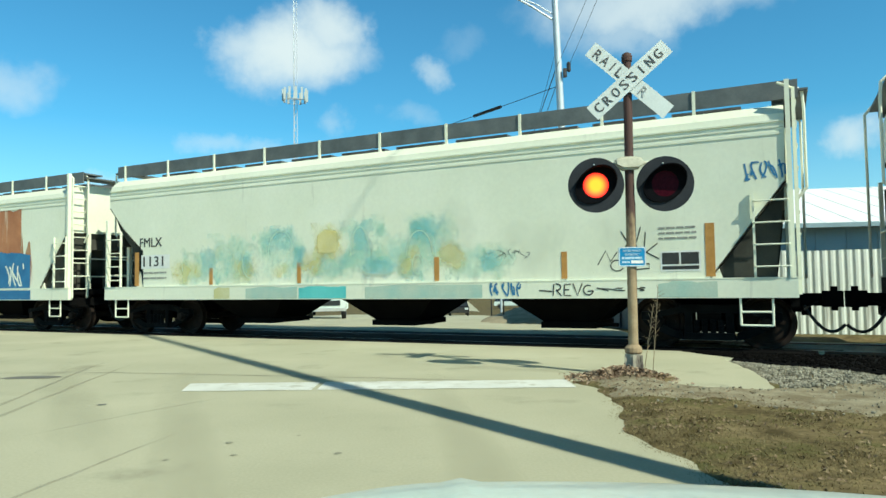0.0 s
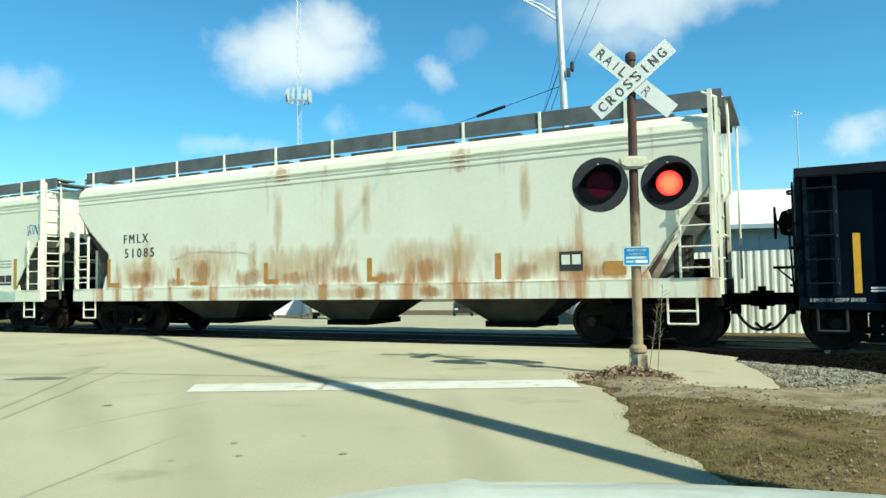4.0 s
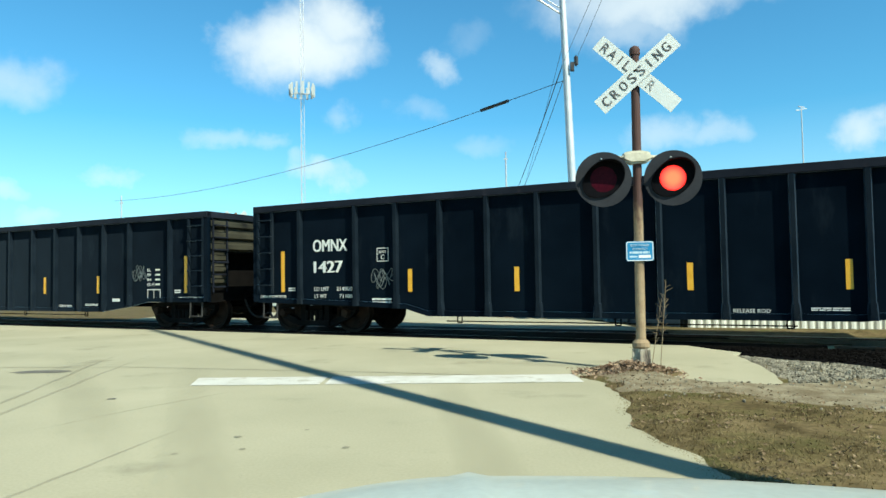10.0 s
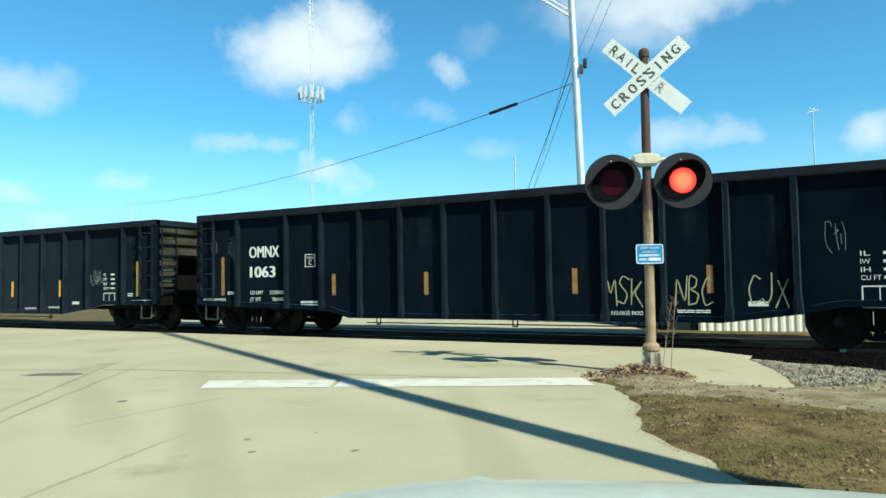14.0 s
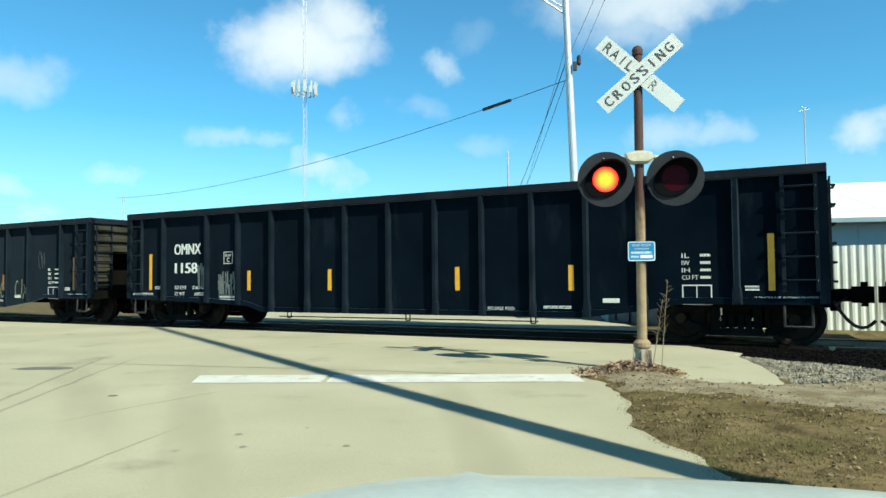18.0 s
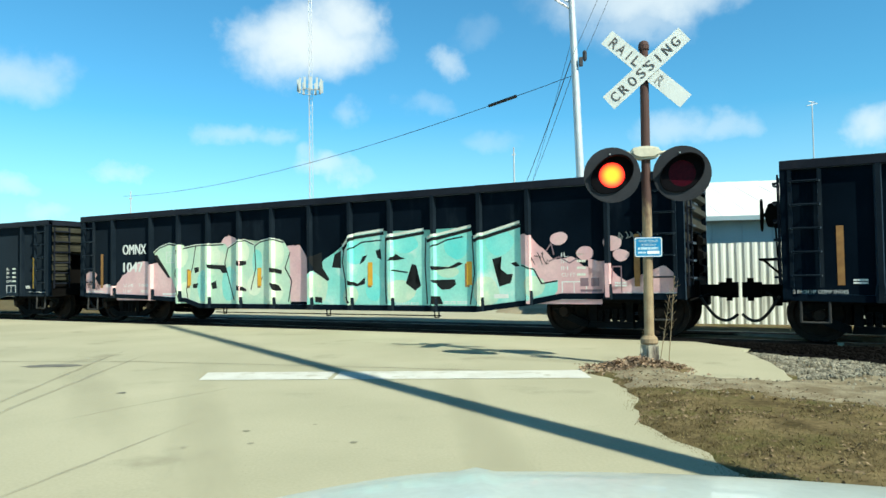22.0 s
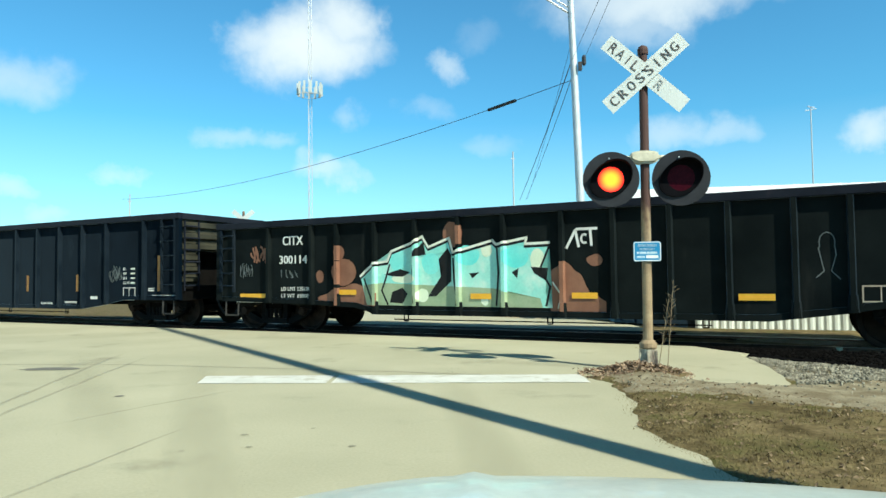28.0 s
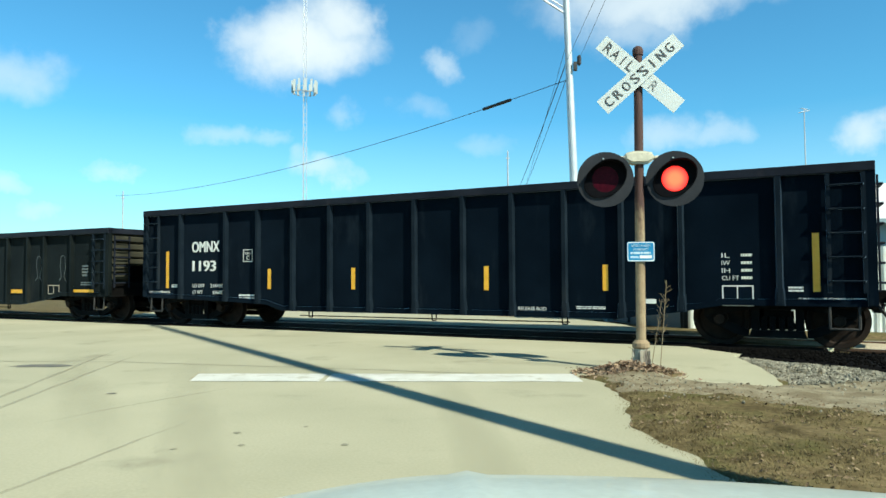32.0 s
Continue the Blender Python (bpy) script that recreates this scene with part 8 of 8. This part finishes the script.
    scrawl(car, 0.7 - L2, 1.1 - L2, 1.25, 1.6, M_CHALK, FACE - 0.004, 13, 0.015, 6)
    scrawl(car, 1.95 - L2, 2.5 - L2, 1.25, 1.42, M_CHALK, FACE - 0.002, 14, 0.02, 4)
    bm = bmesh.new()
    for a0, a1, b0, b1 in ((13.5, 14.0, 1.00, 1.02), (13.5, 14.0, 0.76, 0.78), (13.5, 13.52, 0.78, 1.0), (13.98, 14.0, 0.78, 1.0), (13.74, 13.755, 0.78, 1.0)):
        box(bm, a0 - L2, a1 - L2, FACE - 0.004, FACE, b0, b1)
    part("record_panel", bm, M_FADEBROWN, car)
    bars(M_CHALK, car, 15.0 - L2, FACE, 1.25, 0.26, 0.34, 4)
    bars(M_CHALK, car, 14.95 - L2, FACE, 1.0, 0.5, 0.12, 2)
    bars(M_WHITE, car, 0.6 - L2, FACE, 0.66, 1.0, 0.05, 1)


def paint_gondola_tags():
    L2 = 8.1
    c = TRAIN["g1063"][0]
    for text, x, x1 in (("MSK", 10.24, 10.92), ("NBC", 11.46, 12.08), ("CJX", 12.60, 13.22)):
        tag_letters(c, text, x - L2, x1 - L2, 0.72, 1.24, M_GOLDSCRAWL, FACE - 0.005)
    spray(c, stroke(arc(0.52, 2.15, 0.10, 0.14, 60, 400, 14) + [(0.62, 2.0)], 0.014), M_CHALK, (), 3, "chalk loop")
    for k in range(6):
        spray(c, stroke(arc(1.05, 1.9 + 0.02 * k, 0.05 + 0.035 * k, 0.10 + 0.06 * k, 150 - 14 * k, -10 - 8 * k, 8), 0.012), M_CHALK, (), 3, "chalk swirl")
    scrawl(c, 13.75 - L2, 14.1 - L2, 1.55, 2.05, M_CHALK, FACE - 0.002, 46, 0.012, 3)
    c = TRAIN["g1158"][0]
    scrawl(c, 2.5 - L2, 2.75 - L2, 0.95, 1.6, M_CHALK, FACE - 0.004, 47, 0.03, 6)
    scrawl(c, 3.2 - L2, 3.75 - L2, 0.75, 1.4, M_CHALK, FACE - 0.004, 48, 0.04, 7)
    for key, x, z in (("g507", 13.05, 1.2), ("g1427", 13.05, 1.2), ("g1084", 13.05, 1.15)):
        squiggle(TRAIN[key][0], x + 0.35 - L2, x + 0.95 - L2, z, z + 0.5, M_CHALK, FACE - 0.004, 50 + int(x * 10), 0.017, 6)
    squiggle(TRAIN["g1427"][0], 3.2 - L2, 3.85 - L2, 0.98, 1.5, M_CHALK, FACE - 0.004, 60, 0.014, 5)


def paint_hoppers():
    y = -(HALF - 0.05) - 0.003
    ys = -HALF - 0.004
    car, length = TRAIN["hop_b"]
    L2 = length / 2
    word("FMLX", M_DARKTXT, car, 1.28 - L2, y, 2.25, 0.80, 0.23, 0.01)
    bm = bmesh.new()
    box(bm, 1.34 - L2, 2.36 - L2, y - 0.002, y, 1.69, 2.04)
    part("number_panel", bm, M_WHITE, car)
    word("1131", M_DARKTXT, car, 1.42 - L2, y - 0.004, 1.75, 0.72, 0.25, 0.01)
    for z in (1.545, 1.41):
        bars(M_GREYTXT, car, 1.42 - L2, y, z, 0.85, 0.075, 1)
    for x, z1 in ((1.18, 2.12), (3.76, 1.66), (6.42, 1.72), (9.89, 1.74), (12.53, 1.76), (15.05, 2.16)):
        bm = bmesh.new()
        w = 0.055 if z1 < 2 else 0.075
        box(bm, x - L2 - w, x - L2 + w, y - 0.004, y, 1.26, z1)
        part("reflective_stripe", bm, M_ORANGE_DULL, car, "faded orange stripe")
    # the old faded mural along the middle: thin mist, worn strokes and a yellow head
    def haze(x0, x1, z0, z1, m, label, lift=0.002):
        bm = bmesh.new()
        bm.faces.new([bm.verts.new(p) for p in ((x0 - L2, y - lift, z0), (x1 - L2, y - lift, z0), (x1 - L2, y - lift, z1), (x0 - L2, y - lift, z1))])
        part("faded_paint", bm, m, car, label)
    mist_teal = mist("thin_teal_mist", (0.28, 0.66, 0.60), (0.46, 0.72, 0.58), 0.8, 2.8, 2.4, (1, 1, 0.8), thin=0.38)
    mist_yel = mist("thin_yellow_mist", (0.80, 0.66, 0.16), (0.84, 0.76, 0.36), 0.9, 2.6, 2.4, thin=0.44)
    mist_blue = mist("thin_blue_mist", (0.14, 0.58, 0.68), (0.26, 0.66, 0.68), 0.9, 3.4, 3.4, thin=0.36)
    mist_grey = mist("thin_grey_mist", (0.40, 0.44, 0.38), (0.50, 0.52, 0.45), 0.8, 1.8, 2.0, thin=0.10)
    for k, (x0, x1, z0, z1) in enumerate(((2.6, 4.2, 1.25, 2.2), (3.6, 5.4, 1.25, 2.5), (5.0, 6.8, 1.25, 2.6), (7.5, 8.7, 1.25, 2.7), (8.3, 9.7, 1.25, 2.5), (9.0, 10.4, 1.25, 2.7), (10.0, 11.6, 1.25, 2.0), (6.4, 8.2, 1.25, 2.0))):
        haze(x0, x1, z0, z1, mist_teal, "faded teal mural paint", 0.0010 + 0.0004 * (k % 3))
    for k, (x0, x1, z0, z1) in enumerate(((2.4, 3.6, 1.25, 1.9), (4.4, 5.3, 1.25, 1.9), (6.75, 7.65, 1.65, 2.6), (6.4, 7.1, 1.3, 2.1), (8.9, 9.5, 1.3, 2.0), (9.8, 10.6, 1.4, 2.1), (5.6, 6.2, 1.3, 1.8))):
        haze(x0, x1, z0, z1, mist_yel, "faded yellow mural paint", 0.0024 + 0.0003 * (k % 3))
    patch(car, [(6.9 - L2, 1.9), (7.45 - L2, 1.88), (7.5 - L2, 2.2), (7.42 - L2, 2.4), (7.15 - L2, 2.45), (6.92 - L2, 2.3)], mist("worn_yellow_head", (0.72, 0.62, 0.26), (0.76, 0.68, 0.36), 2.6, 1.2, 5.0, thin=0.9), y - 0.0036, [], 0, "faded yellow painted head")
    for k, (x0, x1, z0, z1) in enumerate(((3.4, 4.0, 1.5, 2.3), (5.4, 6.4, 1.9, 2.6), (7.75, 8.4, 1.9, 2.6), (9.2, 10.1, 2.0, 2.6), (8.0, 9.2, 1.3, 1.8), (10.75, 11.3, 1.35, 1.85), (4.6, 5.2, 1.4, 2.0), (6.2, 6.7, 1.6, 2.1))):
        haze(x0, x1, z0, z1, mist_blue, "faded blue mural stroke", 0.0042 + 0.0003 * (k % 2))
    for k, (x0, x1, z0, z1) in enumerate(((9.9, 10.8, 1.6, 3.0), (11.2, 12.6, 1.3, 2.4), (13.0, 14.6, 1.3, 2.6), (7.0, 7.6, 1.3, 1.9))):
        haze(x0, x1, z0, z1, mist_grey, "grey dirt film", 0.0008)
    for k, (cx, cz, rx, rz, a0, a1) in enumerate(((3.1, 1.7, 0.3, 0.35, 20, 200), (4.2, 1.75, 0.3, 0.45, -30, 160), (5.0, 1.8, 0.25, 0.4, 40, 260), (5.9, 2.0, 0.35, 0.45, 10, 190), (8.05, 1.7, 0.25, 0.75, 10, 170), (8.5, 1.55, 0.45, 0.15, 180, 350),
                                                 (9.5, 1.8, 0.3, 0.5, 0, 180), (9.45, 1.6, 0.12, 0.2, 0, 300))):
        bm = bmesh.new()
        ribbon(bm, [(x - L2, z) for x, z in arc(cx, cz, rx, rz, a0, a1, 12)], 0.022, y - 0.0050)
        part("faded_paint", bm, M_FADETEAL2, car, "worn teal mural stroke")
    bm = bmesh.new()
    for line in (arc(13.75, 1.80, 0.10, 0.09, 0, 340), arc(13.5, 1.48, 0.12, 0.10, 30, 330), [(13.75, 1.9), (13.72, 2.2)], [(13.68, 1.9), (13.58, 2.08)], [(13.84, 1.88), (13.92, 2.15)], [(13.15, 1.5), (13.3, 1.75), (13.38, 1.55), (13.5, 1.72)], arc(13.85, 1.62, 0.09, 0.08, 40, 350),
                 [(13.95, 1.55), (14.0, 2.05)], [(14.0, 1.7), (14.2, 1.85)], [(14.0, 1.7), (14.22, 1.58)], [(13.78, 1.4), (14.05, 1.42), (14.05, 1.5), (13.8, 1.49), (13.78, 1.4)]):
        ribbon(bm, [(x - L2, z) for x, z in line], 0.02, y - 0.002)
    part("paint_tag", bm, M_DARKTXT, car, "black scribbled tag with a spiky head")
    scrawl(car, 10.9 - L2, 11.9 - L2, 1.65, 1.85, M_DARKTXT, y - 0.002, 91, 0.010, 4)
    scrawl(car, 15.58 - L2, 16.22 - L2, 2.83, 3.15, M_BLUEP, y - 0.002, 92, 0.028, 5)
    for z in (1.90, 1.99, 2.08):
        bars(M_GREYTXT, car, 14.22 - L2, y, z, 0.64, 0.055, 1)
    bm = bmesh.new()
    box(bm, 14.24 - L2, 14.90 - L2, y - 0.002, y, 1.36, 1.71)
    pan = part("record_panel", bm, M_WHITE, car)
    for x0, x1, z0, z1 in ((14.27, 14.55, 1.48, 1.68), (14.58, 14.87, 1.48, 1.68), (14.27, 14.87, 1.39, 1.45)):
        bm = bmesh.new()
        box(bm, x0 - L2, x1 - L2, y - 0.005, y - 0.0025, z0, z1)
        part("record_field", bm, M_DARKTXT, pan)
    for x0, x1, m in ((6.45, 7.72, M_CYANP), (14.2, 15.15, M_FADETEAL), (3.9, 4.4, M_FADEYEL), (4.9, 6.4, M_FADETEAL), (8.2, 10.9, M_FADETEAL)):
        patch(car, wavy(x0 - L2, x1 - L2, 0.92, [1.15, 1.19, 1.17, 1.18], 4, 0.02, x0), m, ys, [], 0, "paint on the sill")
    scrawl(car, 11.05 - L2, 11.75 - L2, 0.93, 1.22, M_BLUEP, ys - 0.002, 94, 0.03, 5)
    bm = bmesh.new()
    for line in ([(12.32, 0.95), (12.34, 1.17)], arc(12.38, 1.11, 0.09, 0.06, 90, -90), [(12.38, 1.06), (12.48, 0.95)], [(12.66, 1.16), (12.54, 1.15), (12.53, 0.96), (12.66, 0.95)], [(12.54, 1.06), (12.63, 1.06)], [(12.70, 1.17), (12.78, 0.95), (12.87, 1.17)],
                 arc(12.98, 1.05, 0.09, 0.09, 60, 350), [(12.97, 1.03), (13.07, 1.04)], [(12.05, 1.05), (12.3, 1.03)]):
        ribbon(bm, [(x - L2, z) for x, z in line], 0.024, ys - 0.002)
    part("paint_tag", bm, M_DARKTXT, car, "black marker tag on the sill")
    scrawl(car, 13.1 - L2, 14.0 - L2, 1.03, 1.09, M_DARKTXT, ys - 0.002, 96, 0.018, 3)

    car, length = TRAIN["hop_c"]
    L2 = length / 2
    word("FMLX", M_DARKTXT, car, 1.98 - L2, y, 2.41, 0.93, 0.23, 0.02, spacing=1.45)
    word("51085", M_DARKTXT, car, 2.02 - L2, y, 2.03, 1.11, 0.24, 0.02, spacing=1.4)
    # rust blooming and running down the sheets and the sill
    def run_down(x0, x1, z0, z1, m, yy=None):
        yy = y - 0.0012 if yy is None else yy
        bm = bmesh.new()
        bm.faces.new([bm.verts.new(p) for p in ((x0 - L2, yy, z0), (x1 - L2, yy, z0), (x1 - L2, yy, z1), (x0 - L2, yy, z1))])
        part("rust_stain", bm, m, car, "soft brown rust stain")
    rust = mist("soft_rust_bloom", (0.48, 0.19, 0.06), (0.60, 0.30, 0.12), 0.9, 2.4, 2.8, (2.8, 1, 0.45), thin=0.50)
    rust_pale = mist("pale_rust_bloom", (0.62, 0.38, 0.17), (0.70, 0.50, 0.29), 0.8, 1.9, 1.6, (2.0, 1, 0.6), thin=0.42)
    for x0, x1, z0, z1 in ((2.1, 3.2, 1.22, 1.7), (2.7, 3.05, 1.24, 2.5), (4.5, 5.2, 1.22, 1.9), (5.8, 7.0, 1.22, 1.65), (6.3, 6.6, 1.24, 2.4), (7.05, 7.35, 1.9, 3.6), (7.0, 7.6, 3.5, 4.0), (8.75, 9.05, 1.6, 3.5), (8.6, 9.5, 1.22, 1.7),
                            (9.5, 9.75, 2.2, 3.6), (7.1, 8.2, 1.22, 1.55), (10.6, 11.5, 1.22, 1.8), (11.55, 11.9, 1.24, 2.5), (11.6, 12.1, 3.4, 4.0), (12.9, 13.5, 1.22, 1.6), (13.1, 13.35, 2.2, 3.6), (14.2, 15.2, 1.22, 1.55), (3.6, 4.4, 1.22, 1.5), (9.7, 10.5, 1.22, 1.5)):
        run_down(x0, x1, z0, z1, rust_pale if z1 - z0 > 1.0 else rust)
    for x0, x1, z0, z1 in ((3.6, 6.0, 1.24, 2.3), (6.2, 9.6, 1.24, 2.2), (9.8, 12.6, 1.24, 2.2), (1.7, 3.8, 1.24, 2.0), (12.8, 15.0, 1.24, 1.9)):
        run_down(x0, x1, z0, z1, rust_pale, y - 0.0006)
    for x0, x1 in ((2.4, 3.3), (4.3, 5.2), (5.6, 6.9), (6.6, 8.3), (9.3, 9.8), (10.8, 11.6), (8.0, 10.2), (12.0, 13.0)):
        run_down(x0, x1, 0.91, 1.20, rust_pale, ys - 0.0006)
    for x0, x1 in ((6.4, 7.1), (10.9, 11.45), (4.5, 4.9), (9.35, 9.6)):
        run_down(x0, x1, 0.93, 1.2, rust, ys - 0.0012)
    bm = bmesh.new()
    ribbon(bm, [(x - L2, z) for x, z in ((3.81, 1.92), (4.1, 2.0), (4.43, 2.08), (5.0, 2.1), (5.67, 2.03), (5.9, 2.06), (6.32, 1.98))], 0.02, y - 0.002)
    part("scrape", bm, M_FADEBROWN, car, "long shallow scrape in the paint")
    for x, z0, z1, w in ((1.41, 1.26, 2.02, 0.06), (1.62, 1.26, 1.38, 0.18), (4.0, 1.28, 1.72, 0.055), (6.84, 1.28, 1.76, 0.06), (7.05, 1.28, 1.38, 0.16), (9.69, 1.28, 1.78, 0.06), (9.9, 1.28, 1.38, 0.16),
                         (12.64, 1.28, 1.78, 0.06), (14.88, 1.32, 1.56, 0.20), (4.7, 1.28, 1.36, 0.3)):
        bm = bmesh.new()
        box(bm, x - L2 - w, x - L2 + w, y - 0.004, y, z0, z1)
        part("reflective_stripe", bm, M_ORANGE_DULL, car, "faded orange stripe")
    bm = bmesh.new()
    box(bm, 13.86 - L2, 14.30 - L2, y - 0.002, y, 1.40, 1.76)
    pan = part("record_panel", bm, M_DARKTXT, car)
    for k in range(2):
        bm = bmesh.new()
        box(bm, 13.9 - L2 + k * 0.2, 14.06 - L2 + k * 0.2, y - 0.005, y - 0.0025, 1.52, 1.70)
        part("record_field", bm, M_CREAMP, pan)
    car, length = TRAIN["hop_a"]
    L2 = length / 2
    wash = surf("red_brown_wash", (0.36, 0.13, 0.055), (0.52, 0.23, 0.11), 0.7, scale=1.6, stain=(0.70, 0.60, 0.45), stain_amount=0.42, stretch=(2.5, 1, 0.2), stain_scale=2.0)
    patch(car, wavy(12.75 - L2, 14.15 - L2, 1.25, [3.55, 3.58, 3.56, 3.5, 3.57], 5, 0.03), wash, y - 0.001, [], 0, "red-brown wash of rust")
    patch(car, wavy(14.1 - L2, 14.75 - L2, 1.25, [3.2, 2.2, 2.6, 1.6], 5, 0.15, 3), mist("thin_rust_edge", (0.42, 0.18, 0.08), (0.55, 0.30, 0.16), 1.6, 1.6, 2.4, (2.5, 1, 0.3), thin=0.7), y - 0.0012, [], 0, "thin rust at the edge of the wash")
    patch(car, wavy(12.3 - L2, 14.6 - L2, 1.25, [2.25, 2.3, 2.28, 2.2], 5, 0.06), M_BLUEP, y - 0.003, [], 0, "blue graffiti block")
    patch(car, wavy(12.3 - L2, 14.7 - L2, 0.92, [1.18, 1.19, 1.18], 4, 0.01), M_BLUEP, ys, [], 0, "blue graffiti on the sill")
    scrawl(car, 13.4 - L2, 14.3 - L2, 1.3, 2.0, M_CREAMP, y - 0.006, 98, 0.06, 3)


# ---- the train ----
START = (("hop_a", -34.0), ("hop_b", -16.15), ("hop_c", 1.63), ("g507", 19.4), ("g1427", 37.08), ("g1063", 54.76), ("g1158", 72.44),
         ("g1047", 90.12), ("g1084", 107.8), ("citx", 125.32), ("g1193", 142.88))
TRAIN = {}


def run(t):
    """How far the train has gone at t seconds."""
    if t <= 7:
        return 4.82 * t
    if t <= 12:
        return 33.74 + 4.82 * (t - 7) + 0.0165 * (t - 7) ** 2
    return 58.25 + 4.985 * (t - 12)


def build_train():
    TRAIN["hop_b"] = (build_hopper(16.35, M_HOP), 16.35)
    TRAIN["hop_c"] = (build_hopper(16.62, M_HOP_RUST), 16.62)
    TRAIN["hop_a"] = (copy_thing(TRAIN["hop_b"][0], pose(0, 0, 0)), 16.35)
    first = build_gondola()
    TRAIN["g507"] = (first, 16.2)
    for key in ("g1427", "g1063", "g1158", "g1047", "g1084", "g1193"):
        TRAIN[key] = (copy_thing(first, pose(0, 0, 0)), 16.2)
    TRAIN["citx"] = (build_gondola(16.2, 2.58, CITX_RIBS, M_CITX), 16.2)
    for key, start in START:
        car, length = TRAIN[key]
        car.matrix_basis = track_pose(start + length / 2, TRACK_AWAY, 0.0)
    for key, number, dull, lim, wt in (("g507", "507", False, "217500", "68500"), ("g1427", "1427", False, "214900", "71100"), ("g1063", "1063", True, "215900", "70100"),
                                       ("g1158", "1158", False, "216200", "69800"), ("g1047", "1047", True, "215900", "70100"), ("g1084", "1084", True, "216300", "69700"),
                                       ("g1193", "1193", False, "216400", "69600")):
        letter_gondola(TRAIN[key][0], "OMNX", number, dull, lim, wt, 14.22 if key == "g1063" else 13.99)
    grp = "cars of the passing train"
    tagged(TRAIN["hop_a"][0], "cream covered hopper car with red-brown patch and blue graffiti", "hopper car", grp)
    tagged(TRAIN["hop_b"][0], "cream covered hopper car with a faded teal and yellow mural", "hopper car", grp)
    tagged(TRAIN["hop_c"][0], "pale covered hopper car stained with brown rust runs", "hopper car", grp)
    for key in ("g507", "g1427", "g1193"):
        tagged(TRAIN[key][0], "black gondola car with bright yellow reflective stripes", "gondola car", grp)
    for key in ("g1063", "g1084"):
        tagged(TRAIN[key][0], "black gondola car with dull orange stripes and chalk scrawls", "gondola car", grp)
    tagged(TRAIN["g1158"][0], "black gondola car with white chalk tags low down", "gondola car", grp)
    tagged(TRAIN["g1047"][0], "black gondola car with large pale green and pink graffiti", "gondola car", grp)
    tagged(TRAIN["citx"][0], "low dark gondola car with teal and brown graffiti", "gondola car", grp)



build_ground()
build_pavement()
build_verge()
build_track()
build_track_bed()
build_far_strip()
build_signal()
build_fence()
build_shaded_wall()
build_building()
build_marker()
build_utility_pole()
build_tower()
build_far_side()
build_leaning_pole()
build_hood()
build_marks()
build_train()
paint_hoppers()
paint_gondola_1047()
paint_citx()
paint_gondola_tags()
build_dust()
build_litter()
build_ballast()
build_bed_stones()


def motions():
    times = [i for i in range(33)]
    for key, start in START:
        car, length = TRAIN[key]
        walk(car, [(t, track_pose(start + length / 2 - run(t), TRACK_AWAY, 0.0)) for t in times])
        for truck in car.children:
            if truck.name.split(".")[0] != "truck":
                continue
            for ws in truck.children:
                if ws.name.split(".")[0] == "wheelset":
                    x = ws.location.x
                    walk(ws, [(k / 10, pose(x, 0, WHEEL_R) @ Matrix.Rotation(-run(k / 10) / WHEEL_R, 4, "Y")) for k in range(321)])
    # lamps take turns: two added leaves open at the lit one, close at the other
    for k, leaves in LAMPS:
        for leaf, sgn in leaves:
            rows = []
            events = [(-1.157 + 1.487 * i, 1) for i in range(24)] + [(-1.157 + 0.80 + 1.487 * i, 0) for i in range(24)]
            keyed = []
            for t, s in sorted(events):
                openish = s if k == 1 else 1 - s
                keyed.append((t, openish))
            def gap(o):
                return pose(sgn * 0.166 * o, 0, 0)
            last = 0
            for t, o in keyed:
                if t <= 0.05:
                    last = o
                    continue
                if t >= 31.9:
                    break
                if not rows:
                    rows.append((0.0, gap(last)))
                rows.append((t - 0.02, gap(last)))
                rows.append((t + 0.02, gap(o)))
                last = o
            rows.append((32.0, gap(last)))
            walk(leaf, rows)


motions()
